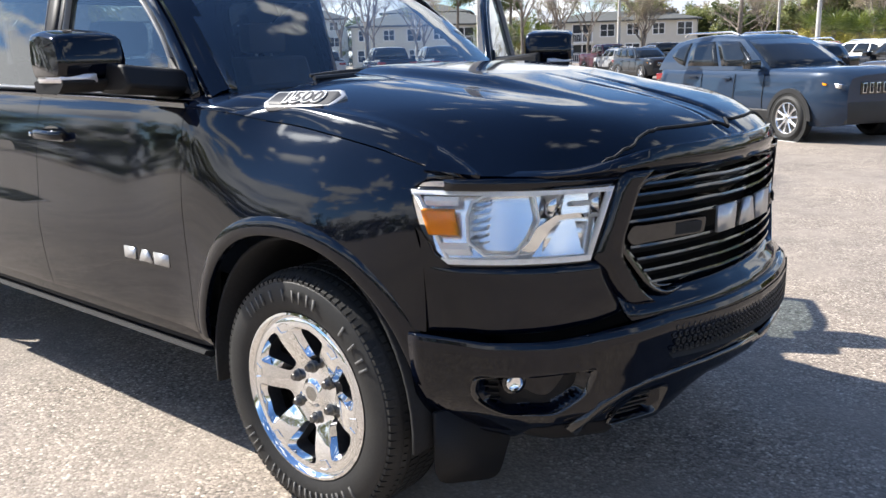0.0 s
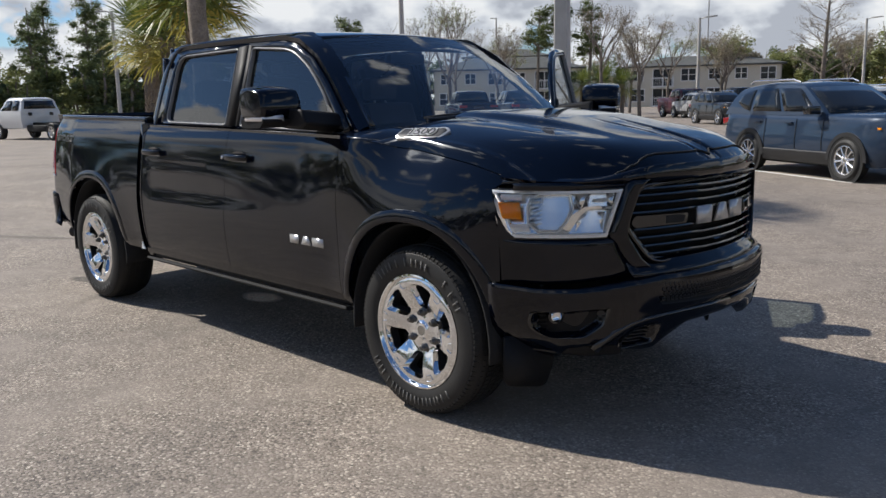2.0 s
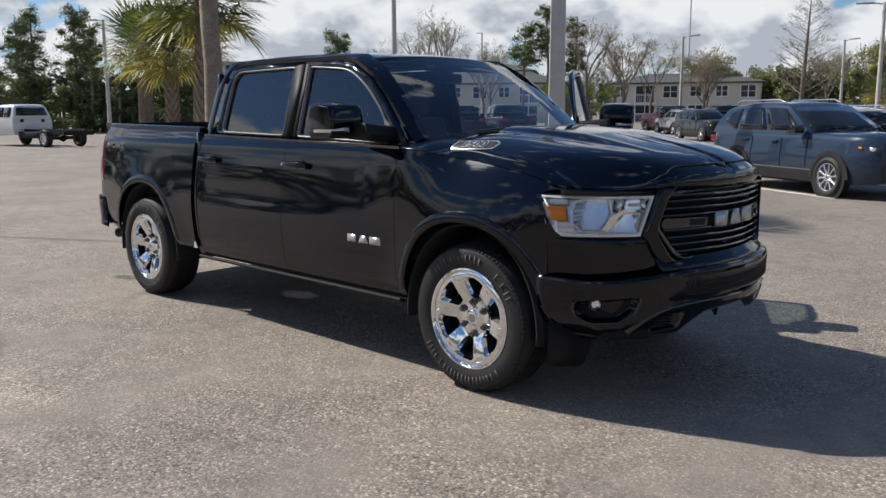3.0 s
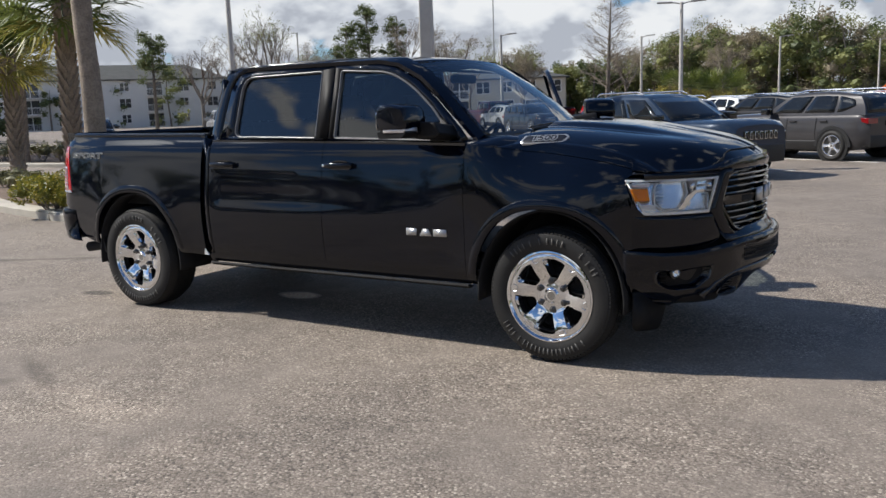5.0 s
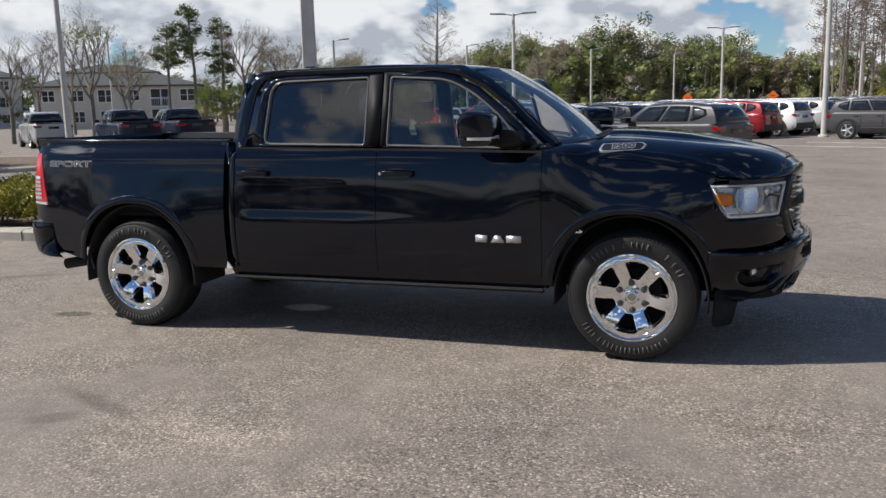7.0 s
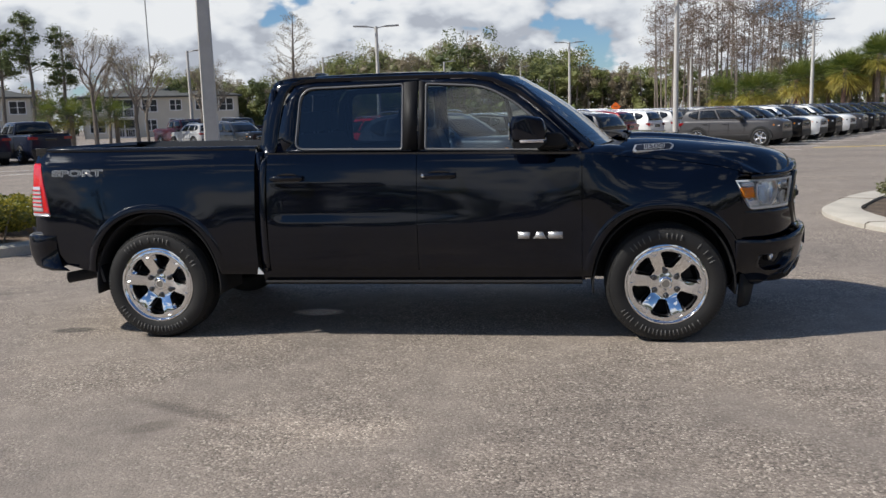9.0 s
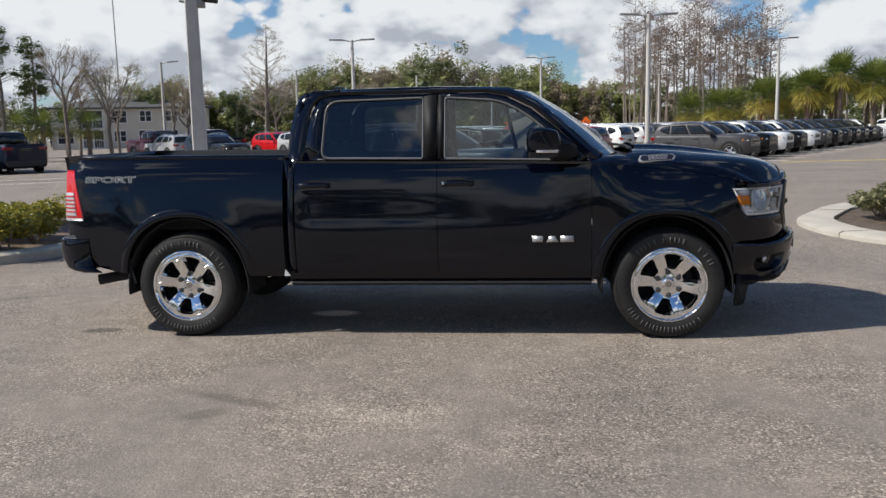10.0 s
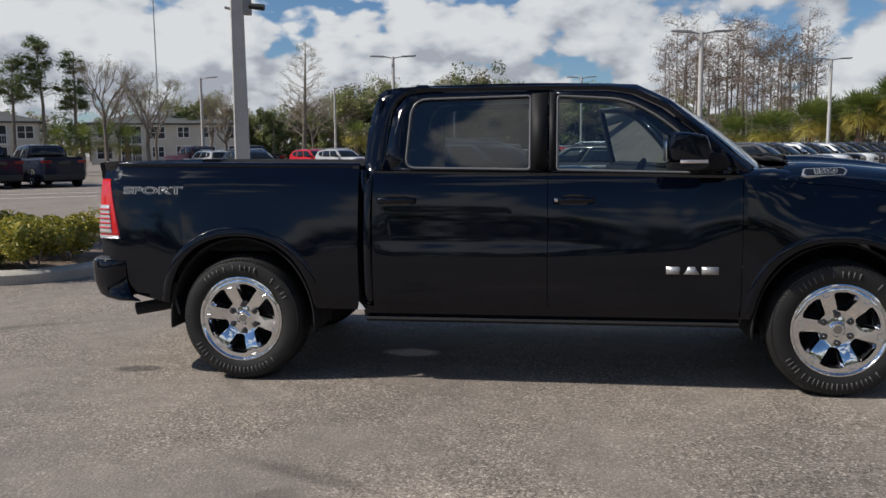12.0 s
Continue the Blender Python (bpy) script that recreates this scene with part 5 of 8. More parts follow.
# tailgate
bm = bmesh.new()
loft(bm, [[(-4.64 - a, y, z) for a, z in ((0.0, 0.84), (0.045, 0.84), (0.055, 0.95), (0.05, 1.20), (0.065, 1.36), (0.075, 1.415), (0.02, 1.425), (0.0, 1.40))] for y in (-0.76, -0.4, 0, 0.4, 0.76)])
part("tailgate", bm, PAINT, truck, angle=30)
bm = made_box(-4.725, -4.69, -0.16, 0.16, 1.20, 1.27, bevel=0.012)
part("tailgate_handle", bm, GLOSS, truck)
for s in (-1, 1):
    # tail lamp wrapped round the rear corner
    lamp = new("tail_lamp")
    lamp.parent = truck
    lamp["label"] = "tall red tail lamp with a clear lower band"

    def wrap(t, z, o=0.0):
        """t runs from the side of the bed round to the tailgate."""
        x_fore = interp(z, [0.93, 1.31], [-4.505, -4.600])
        if t < 0.5:
            x = x_fore + (-4.655 - x_fore) * t * 2
            return (x, s * (half(x, z) + 0.004 + o), z)
        k = (t - 0.5) * 2
        return (-4.655 - 0.055 * math.sin(k * math.pi / 2) - o, s * (half(-4.655, z) + 0.004 - 0.17 * k * k), z)
    ts = [i / 20 for i in range(21)]
    for nm, z0, z1, mt, o, a, b in (("lens", 0.928, 1.312, RED, 0.0, 0.0, 1.0), ("clear_band", 0.955, 1.14, CLEARRED, 0.004, 0.20, 0.85), ("clear_band", 0.929, 0.940, CLEARRED, 0.004, 0.02, 0.9)):
        bm = bmesh.new()
        zz = [z0 + (z1 - z0) * i / 10 for i in range(11)]
        sheet(bm, [a + (b - a) * t for t in ts], zz, lambda t, z: wrap(t, z, o))
        part(nm, bm, mt, lamp, "" if o == 0 else "clear reversing band", thick=0.012 if o == 0 else 0.003)
    for k in range(5):
        bm = bmesh.new()
        z = 0.985 + k * 0.03
        sheet(bm, [0.20 + 0.65 * t for t in ts], [z, z + 0.011], lambda t, zz: wrap(t, zz, 0.0085))
        part("fin", bm, RED, lamp, thick=0.003)
    bm = bmesh.new()
    sheet(bm, ts, [0.918, 0.928], lambda t, z: wrap(t, z, 0.003))
    part("chrome_foot", bm, SATIN, lamp, thick=0.01)
# rear bumper
bm = bmesh.new()
prof = [(0.0, 0.775), (0.012, 0.765), (0.014, 0.70), (0.008, 0.62), (-0.03, 0.525), (-0.10, 0.505)]
def rear_x(y):
    return smoothi(abs(y), [0.0, 0.5, 0.72, 0.84, 0.90, 0.930], [-4.80, -4.79, -4.775, -4.74, -4.66, -4.46])
sheet(bm, [i / 40 for i in range(-40, 41)], list(range(len(prof))), lambda w, k: (rear_x(0.930 * w) - prof[k][0], 0.930 * w + math.copysign(prof[k][0] * (0.5 if abs(w) > 0.9 else 0), w), prof[k][1] + (0.02 * abs(w) if k > 3 else 0)))
rb = part("rear_bumper", bm, PAINT, truck, "gloss black rear bumper", thick=0.02, angle=40)
bm = bmesh.new()
sheet(bm, [i / 40 for i in range(-40, 41)], [0, 0.5, 1.0], lambda w, k: (rear_x(0.930 * w) + (0.004 + 0.15 * k), 0.920 * w, 0.780))
part("bumper_step_pad", bm, TRIM, rb, thick=0.008)
bm = bmesh.new()
loft(bm, [[(x, y, z) for x, y, z in ((-4.60, yy, 0.84), (-4.50, yy, 0.84), (-4.50, yy, 0.52), (-4.60, yy, 0.52))] for yy in (-0.88, 0.88)])
part("rear_valance", bm, UNDER, truck)
# exhaust tip
bm = bmesh.new()
tube(bm, [(-3.95, -0.62, 0.50), (-4.20, -0.76, 0.475), (-4.46, -0.84, 0.435)], 0.042, 16, caps=False)
part("exhaust_pipe", bm, LINER, truck, "dark exhaust tip", thick=0.006)

# underbody, frame rails, wheel wells
bm = bmesh.new()
box(bm, -4.45, 0.45, -0.50, 0.50, 0.40, 0.56)
box(bm, -4.50, -2.9, -0.46, 0.46, 0.60, 0.82)
box(bm, -2.86, -0.50, -0.90, 0.90, 0.44, 0.52)
part("chassis", bm, UNDER, truck, smooth=False)
bm = bmesh.new()
box(bm, 0.40, 0.72, -0.50, 0.50, 0.42, 1.05)
part("radiator_pack", bm, UNDER, truck)
bm = bmesh.new()
tube(bm, [(RAX, -0.75, 0.41), (RAX, 0.75, 0.41)], 0.055, 12)
bmesh.ops.create_uvsphere(bm, u_segments=14, v_segments=10, radius=0.16, matrix=Matrix.Translation((RAX, 0.05, 0.41)))
part("rear_axle", bm, UNDER, truck)
bm = bmesh.new()
tube(bm, [(0, -0.75, 0.40), (0, 0.75, 0.40)], 0.05, 12)
part("front_axle", bm, UNDER, truck)
for s in (-1, 1):
    for cx, r, top in ((-0.015, 0.478, 0.535), (RAX, 0.493, 0.550)):
        bm = bmesh.new()
        n = 28
        rings = []
        for i in range(n + 1):
            t = math.pi * (1.06 * i / n - 0.03)
            rings.append([(cx + r * math.cos(t), s * y, WR + top * math.sin(t) - 0.02) for y in (0.945, 0.80, 0.55)])
        loft(bm, rings, False, False)
        part("wheel_well", bm, LINER, truck, thick=0.012)
        bm = bmesh.new()
        v = [bm.verts.new((cx + r * math.cos(math.pi * i / n), s * 0.55, WR + top * math.sin(math.pi * i / n) - 0.02)) for i in range(n + 1)]
        bm.faces.new(v)
        part("well_wall", bm, LINER, truck)
    bm = bmesh.new()
    loft(bm, [[(-4.155 + a, s * y, z) for a, z in ((0, 0.56), (0.02, 0.56), (0.055, 0.42), (0.035, 0.42))] for y in (0.70, 0.93)])
    part("mud_flap", bm, TRIM, truck)
    # flat flare along each arch
    for cx, rx, rz, low in ((-0.015, 0.485, 0.545, fender_low), (RAX, 0.500, 0.560, bed_low)):
        bm = bmesh.new()
        rings = []
        for i in range(41):
            t = math.pi * (0.06 + 0.88 * i / 40)
            x = cx + rx * math.copysign(abs(math.cos(t)) ** (2 / 2.35), math.cos(t)) * 0.998
            z = max(WR + 0.04, WR + rz * math.sin(t) ** (2 / 2.15) - 0.02)
            y = half(x, z)
            out = Vector((x - cx, z - WR)).normalized()
            rim = lambda d, o: (x + out.x * d, s * (half(x + out.x * d, z + out.y * d) + o), z + out.y * d)
            rings.append([(x, s * (y - 0.012), z - 0.004), rim(0.0, 0.005), rim(0.006, 0.008), rim(0.036, 0.0065), rim(0.056, 0.002), rim(0.066, -0.006)])
        loft(bm, rings)
        part("arch_flare", bm, PAINT, truck, "low black flare round the wheel arch", angle=50)

# cab inside
bm = bmesh.new()
loft(bm, [[(x, y, z) for x, z in ((-0.42, 1.18), (-0.50, 1.325), (-0.70, 1.335), (-0.92, 1.26), (-0.95, 1.12), (-0.85, 0.95), (-0.5, 0.9))] for y in (-0.80, -0.4, 0, 0.4, 0.80)])
part("dashboard", bm, DASH, truck, angle=30)
bm = bmesh.new()
c, ax = Vector((-1.10, 0.38, 1.22)), Vector((-0.86, 0, 0.42)).normalized()
u = Vector((0, 1, 0))
w = ax.cross(u)
tube(bm, [c + (u * math.cos(t) + w * math.sin(t)) * 0.19 for t in (2 * math.pi * i / 28 for i in range(29))], 0.016, 8)
part("steering_wheel", bm, DASH, truck)
bm = bmesh.new()
for t in (0.0, math.pi, -math.pi / 2):
    tube(bm, [c, c + (u * math.cos(t) + w * math.sin(t)) * 0.19], 0.022, 6)
tube(bm, [c, c - ax * 0.25], 0.04, 8)
part("column", bm, DASH, truck)


def seat(x, y, wd, rear=False):
    bm = bmesh.new()
    loft(bm, [[(x + a, y + k * wd, z) for a, z in ((0.26, 0.98), (0.28, 1.04), (-0.22, 1.02), (-0.26, 0.92), (0.20, 0.90))] for k in (-0.5, -0.4, 0.4, 0.5)])
    st = part("seat_cushion", bm, SEAT, truck, bevel=0.02)
    bm = bmesh.new()
    loft(bm, [[(x - 0.18 - 0.20 * h + a, y + k * wd * (1 - 0.12 * h), 1.0 + 0.56 * h) for a, k in ((0.07, -0.46), (0.04, 0), (0.07, 0.46), (-0.06, 0.46), (-0.06, -0.46))] for h in (0, 0.3, 0.6, 0.78, 0.84)])
    part("seat_back", bm, SEAT, truck, bevel=0.02)
    for dy in ((0,) if not rear else (-0.42, 0, 0.42)):
        bm = bmesh.new()
        box(bm, x - 0.445, x - 0.335, y + dy - 0.13, y + dy + 0.13, 1.485, 1.645, bevel=0.04)
        hr = part("headrest", bm, SEAT, truck)
        bm = bmesh.new()
        for k in (-0.05, 0.05):
            tube(bm, [(x - 0.38, y + dy + k, 1.40), (x - 0.39, y + dy + k, 1.52)], 0.008, 6)
        part("headrest_post", bm, STEEL, hr)


seat(-1.45, -0.42, 0.52)
seat(-1.45, 0.42, 0.52)
seat(-2.30, 0.0, 1.32, True)
bm = bmesh.new()
sheet(bm, [-0.74, -0.37, 0, 0.37, 0.74], [1.36, 1.45], lambda y, z: (-2.825, y, z))
sheet(bm, [-0.74, -0.62], [1.45, 1.80], lambda y, z: (-2.825 + (z - 1.45) * 0.2, y, z))
sheet(bm, [0.62, 0.74], [1.45, 1.80], lambda y, z: (-2.825 + (z - 1.45) * 0.2, y, z))
sheet(bm, [-0.70, 0, 0.70], [1.80, 1.87], lambda y, z: (-2.825 + (z - 1.45) * 0.2, y, z))
sheet(bm, [-0.90, 0, 0.90], [0.50, 1.36], lambda y, z: (-2.868, y, z))
part("cab_back", bm, PAINT, truck, thick=0.03)
bm = bmesh.new()
sheet(bm, [-0.64, 0, 0.64], [1.43, 1.82], lambda y, z: (-2.862 + (z - 1.45) * 0.2, y, z))
part("rear_window", bm, GLASS_CLEAR, truck)
bm = bmesh.new()
loft(bm, [[(x, s * 0.80, z) for x, z in ((-1.68, 0.5), (-1.78, 0.5), (-1.78, 1.30), (-1.68, 1.30))] for s in (-1, -0.96)])
loft(bm, [[(x, s * 0.80, z) for x, z in ((-1.68, 0.5), (-1.78, 0.5), (-1.78, 1.30), (-1.68, 1.30))] for s in (0.96, 1)])
part("inner_pillar", bm, DASH, truck)


# mirrors
def side_mirror(s, m):
    d = doors["f", s]
    bm = bmesh.new()
    loft(bm, [[m((x, s * y, z)) for x, z in ((-0.70, 1.335 + k), (-0.655, 1.36 + k), (-0.69, 1.43 + k), (-0.84, 1.44 + k), (-0.90, 1.40 + k), (-0.86, 1.335 + k))] for y, k in ((0.83, -0.006), (0.95, 0.004), (1.02, 0.012), (1.07, 0.018))])
    arm = part("mirror_arm", bm, MATT, d, "black plastic mirror arm", bevel=0.012)
    bm = bmesh.new()
    st = []
    for y, k, g in ((0.992, 0.86, -0.006), (1.002, 0.95, -0.002), (1.02, 1.0, 0.0), (1.09, 1.03, 0.002), (1.16, 1.01, 0.0), (1.205, 0.965, -0.004), (1.222, 0.90, -0.008), (1.230, 0.80, -0.012)):
        o = rounded([(-1.015, 1.400), (-0.800, 1.404), (-0.788, 1.46), (-0.815, 1.548), (-0.93, 1.568), (-1.02, 1.560), (-1.03, 1.47)], 0.026, 4)
        st.append([m((-0.905 + (x + 0.905) * k - g, s * y, 1.465 + (z - 1.465) * k)) for x, z in o])
    loft(bm, st)
    hd = part("mirror_head", bm, PAINT, d, "gloss black mirror shell")
    bm = bmesh.new()
    st = []
    for y, k in ((0.985, 0.93), (1.0, 1.0), (1.10, 1.02), (1.19, 0.98), (1.222, 0.90)):
        o = rounded([(-1.01, 1.355), (-0.83, 1.358), (-0.792, 1.385), (-0.790, 1.402), (-1.02, 1.398)], 0.012, 3)
        st.append([m((-0.905 + (x + 0.905) * k, s * y, z)) for x, z in o])
    loft(bm, st)
    part("mirror_skirt", bm, MATT, hd, "matt black lower mirror shell")
    bm = bmesh.new()
    o = rounded([(1.04, 1.40), (1.195, 1.408), (1.195, 1.52), (1.04, 1.53)], 0.02, 4)
    bm.faces.new([bm.verts.new(m((-1.034, s * y, z))) for y, z in o])
    part("mirror_glass", bm, CHROME, hd, "mirror glass", thick=0.004)
    bm = bmesh.new()
    sheet(bm, [0.0, 0.2, 0.4, 0.5, 0.6, 0.8, 1.0], [1.392, 1.405, 1.420], lambda t, z: m((-0.96 + 0.15 * min(1, t / 0.5) + 0.022 * max(0, t - 0.5) * 2, s * (1.228 - 0.006 * (t / 0.5 if t < 0.5 else 1) - 0.115 * max(0, t - 0.5) * 2 * (1 - 1.2 * max(0, z - 1.405))), z)))
    part("turn_lens", bm, CLEARRED, hd, "pale turn signal lens", thick=0.006)
    bm = bmesh.new()
    plate(bm, [(-0.625, 1.34), (-0.80, 1.355), (-0.80, 1.47)], (), lambda x, z: m((x, s * (green(z) + 0.006), z)))
    part("mirror_sail", bm, MATT, d, thick=0.01)


side_mirror(-1, lambda p: Vector(p))
side_mirror(1, ajar)


# wheels
DISH_R = [0.0, 0.15, 0.24, 0.32, 0.40, 0.52, 0.68, 0.84, 0.93, 1.0]
DISH_D = [0.040, 0.040, 0.043, 0.046, 0.040, 0.024, 0.008, 0.000, 0.001, 0.010]


def rim_face(rim, ro, h, n, mat):
    """A cast wheel face: one dished disc with rounded pockets between broad spokes."""
    step = 2 * math.pi / n
    r_in, r_out = 0.42 * ro, 0.87 * ro

    def reach(r):
        t = (r - r_in) / (r_out - r_in)
        if t <= 0 or t >= 1:
            return 0.0
        return (0.235 + 0.125 * t) * (1 - abs(2 * t - 1) ** 10) ** 0.34

    def put(r, a):
        q = r / ro
        mid = abs(((a / step) % 1.0) - 0.5) * 2      # 0 on the middle of a spoke, 1 over a pocket
        d = flowing(q, DISH_R, DISH_D, 0.03) + 0.020 * mid ** 2 * math.exp(-((q - 0.62) / 0.22) ** 2)
        return Vector((r * math.cos(a), -h + d, r * math.sin(a)))

    def normal(r, a):
        e = 0.002
        u = put(r + e, a) - put(max(r - e, 0.0005), a)
        v = put(r, a + e * 4) - put(r, a - e * 4)
        m = u.cross(v).normalized()
        return -m if m.y > 0 else m
    co, no, fs = [], [], []

    def patch(rs, ang, m):
        base = len(co)
        for r in rs:
            a0, a1 = ang(r)
            for k in range(m + 1):
                a = a0 + (a1 - a0) * k / m
                co.append(put(r, a))
                no.append(normal(max(r, 0.004), a))
        for i in range(len(rs) - 1):
            for k in range(m):
                p = base + i * (m + 1) + k
                fs.append((p, p + m + 1, p + m + 2, p + 1))
    patch([r_in * i / 8 for i in range(1, 9)], lambda r: (0.0, 2 * math.pi), 48)
    patch([r_out + (ro - r_out) * i / 5 for i in range(6)], lambda r: (0.0, 2 * math.pi), 72)
    tt = [0, 0.01, 0.03, 0.07, 0.13, 0.22, 0.34, 0.46, 0.58, 0.70, 0.80, 0.88, 0.94, 0.975, 0.992, 1.0]
    rows = [r_in + (r_out - r_in) * t for t in tt]
    for k in range(n):
        patch(rows, lambda r: (k * step + reach(r), (k + 1) * step - reach(r)), 8)
    me = bpy.data.meshes.new("wheel_face")
    me.from_pydata([tuple(c) for c in co], [], fs)
    me.shade_smooth()
    me.normals_split_custom_set_from_vertices([tuple(m) for m in no])
    me.materials.append(mat)
    ob = new("wheel_face", me)
    ob.parent = rim
    ob["label"] = "bright cast face with six rounded pockets"
    for k in range(n):
        bm = bmesh.new()
        notch = [(r, (k + 0.5) * step + a) for r, a in ((0.80 * ro, -0.075), (0.80 * ro, 0.075), (0.905 * ro, 0.115), (0.925 * ro, 0.0), (0.905 * ro, -0.115))]
        cr, ca = 0.865 * ro, (k + 0.5) * step
        loft(bm, [[put(cr + (r - cr) * f, ca + (a - ca) * f) + Vector((0, d, 0)) for r, a in notch] for f, d in ((1.0, -0.0008), (0.92, -0.0028), (0.84, -0.0012), (0.70, 0.0010))])
        part("spoke_notch", bm, SATIN, rim, "stepped bright end of a spoke", angle=30)
        bm = bmesh.new()
        edge = [(r, k * step + reach(r)) for r in rows] + [(r, k * step - reach(r)) for r in reversed(rows[1:-1])]
        mid_r, mid_a = (r_in + r_out) / 2, k * step

        def shrunk(f, d):
            return [put(mid_r + (r - mid_r) * (1 - (1 - f) * 0.55), mid_a + (a - mid_a) * f) + Vector((0, 0.0008 + d, 0)) for r, a in edge]
        loft(bm, [shrunk(1.0, 0.0), shrunk(0.97, 0.004), shrunk(0.76, 0.020)], True, False)
        part("pocket_bevel", bm, mat, rim, "sloped bright edge of a pocket", angle=40)
        bm = bmesh.new()
        loft(bm, [shrunk(0.76, 0.0202), shrunk(0.74, 0.034), shrunk(0.74, 0.07)], True, False)
        part("pocket", bm, POCKET, rim, "dark pocket between the spokes", angle=50)


def wheel_parts(parent, R, rim_r, width, spokes, face, tread=96, lugs=6, letters=True, chrome=CHROME, pockets=False):
    """A wheel whose outer face looks to -y."""
    wn = new("wheel")
    wn.parent = parent
    h = width / 2
    bm = bmesh.new()
    prof = [(rim_r - 0.004, -h + 0.018), (rim_r + 0.006, -h - 0.002), (rim_r + 0.025, -h - 0.010), (rim_r + (R - rim_r) * 0.5, -h - 0.016), (R - 0.032, -h - 0.006), (R - 0.012, -h + 0.016), (R - 0.003, -h + 0.035), (R, 0), (R - 0.003, h - 0.035), (R - 0.012, h - 0.016), (R - 0.032, h + 0.006), (rim_r + 0.025, h + 0.01), (rim_r, h - 0.01)]
    revolve(bm, prof, 72)
    tyre = part("tyre", bm, RUBBER, wn, "black road tyre", angle=30)
    if tread:
        bm = bmesh.new()
        for k in range(tread):
            t0 = 2 * math.pi * k / tread
            for row, (a, b) in enumerate(((-h - 0.004, -h + 0.052), (-0.058, -0.022), (-0.014, 0.024), (0.03, 0.066), (h - 0.055, h + 0.004))):
                off = (row % 2) * math.pi / tread
                dt = 2 * math.pi / tread * (0.70 if row in (0, 4) else 0.8)
                q = []
                for yy in (a, b):
                    rr = R + 0.003 if abs(yy) < h - 0.02 else R - 0.020
                    for tt in (t0 + off, t0 + off + dt):
                        sk = 0.02 * (yy - a)
                        q.append((tt + sk, yy, rr))
                lo = [bm.verts.new((( r - 0.012) * math.cos(t), y, (r - 0.012) * math.sin(t))) for t, y, r in q]
                hi = [bm.verts.new((r * math.cos(t), y, r * math.sin(t))) for t, y, r in q]
                bm.faces.new((hi[0], hi[1], hi[3], hi[2]))
                for i, j in ((0, 1), (1, 3), (3, 2), (2, 0)):
                    bm.faces.new((lo[i], lo[j], hi[j], hi[i]))
        part("tread", bm, RUBBER, tyre, smooth=False)
    if letters:
        # raised pale writing round the sidewall, as plain bars in three groups
        bm = bmesh.new()
        wr = random.Random(4)
        r0, r1 = rim_r + 0.042, rim_r + 0.080
        for start, end, count in ((66, 131, 6), (146, 176, 3), (247, 352, 11)):
            step = radians(end - start) / count
            for k in range(count):
                t = radians(start) + k * step
                for u in ((0.10, 0.60) if wr.random() < 0.7 else (0.30,)):
                    a0, a1 = t + step * u, t + step * (u + wr.uniform(0.10, 0.16))
                    bm.faces.new([bm.verts.new((-rr * math.cos(tt), -h - 0.0172, rr * math.sin(tt))) for tt, rr in ((a0, r0), (a1, r0), (a1, r1), (a0, r1))])
        tagged(part("raised_writing", bm, WHITELINE, tyre, "raised pale sidewall bars", thick=0.003), kind="stuff")
    bm = bmesh.new()
    revolve(bm, [(rim_r + 0.002, -h + 0.004), (rim_r + 0.002, -h - 0.004), (rim_r - 0.006, -h - 0.006), (rim_r - 0.018, -h + 0.006), (rim_r - 0.024, -h + 0.03), (rim_r - 0.035, 0.0), (rim_r - 0.03, h)], 64)
    rim = part("rim", bm, chrome, wn, "bright wheel rim")
    ro = rim_r - 0.010
    if pockets:
        rim_face(rim, ro, h, spokes, chrome)
    for k in range(0 if pockets else spokes):
        t = 2 * math.pi * (k + 0.5) / spokes
        bm = bmesh.new()
        rings = []
        for r, w2, dep, dip, tk in face:
            rr = r * ro
            sec = []
            for a, o in ((-1.0, 0.012), (-0.86, 0.0), (-0.45, -0.004 + dip * 0.3), (0.0, dip), (0.45, -0.004 + dip * 0.3), (0.86, 0.0), (1.0, 0.012), (0.85, tk), (-0.85, tk)):
                ang = a * w2
                sec.append((rr * math.cos(t) - ang * math.sin(t), -h + dep + o, rr * math.sin(t) + ang * math.cos(t)))
            rings.append(sec)
        loft(bm, rings)
        part("spoke", bm, chrome, rim, angle=25)
    dep0 = 0.040 if pockets else face[0][2]
    bm = bmesh.new()
    revolve(bm, [(0.001, -h + dep0 - 0.008), (0.036, -h + dep0 - 0.008), (0.042, -h + dep0 - 0.002), (0.050, -h + dep0 + 0.002), (0.094, -h + dep0 + 0.004), (0.100, -h + dep0 + 0.03)][:4 if pockets else 6], 36)
    part("hub", bm, chrome, rim, "bright hub with centre cap")
    bm = bmesh.new()
    revolve(bm, [(0.001, -h + dep0 - 0.0095), (0.024, -h + dep0 - 0.0095), (0.026, -h + dep0 - 0.008)], 24)
    part("centre_cap", bm, STEEL, rim)
    for k in range(lugs):
        t = 2 * math.pi * k / lugs + 0.2
        cx, cz = (0.086 if pockets else 0.070) * math.cos(t), (0.086 if pockets else 0.070) * math.sin(t)
        bm = bmesh.new()
        revolve(bm, [(0.020, -h + dep0 + 0.006), (0.020, -h + dep0 + 0.001), (0.015, -h + dep0 - 0.001), (0.0135, -h + dep0 - 0.014), (0.010, -h + dep0 - 0.018), (0.0005, -h + dep0 - 0.017)], 12)
        for v in bm.verts:
            v.co += Vector((cx, 0, cz))
        part("lug_nut", bm, NUTSTEEL, rim)
    # brake parts coloured near black and a black disc added, as shade behind the spokes
    bm = bmesh.new()
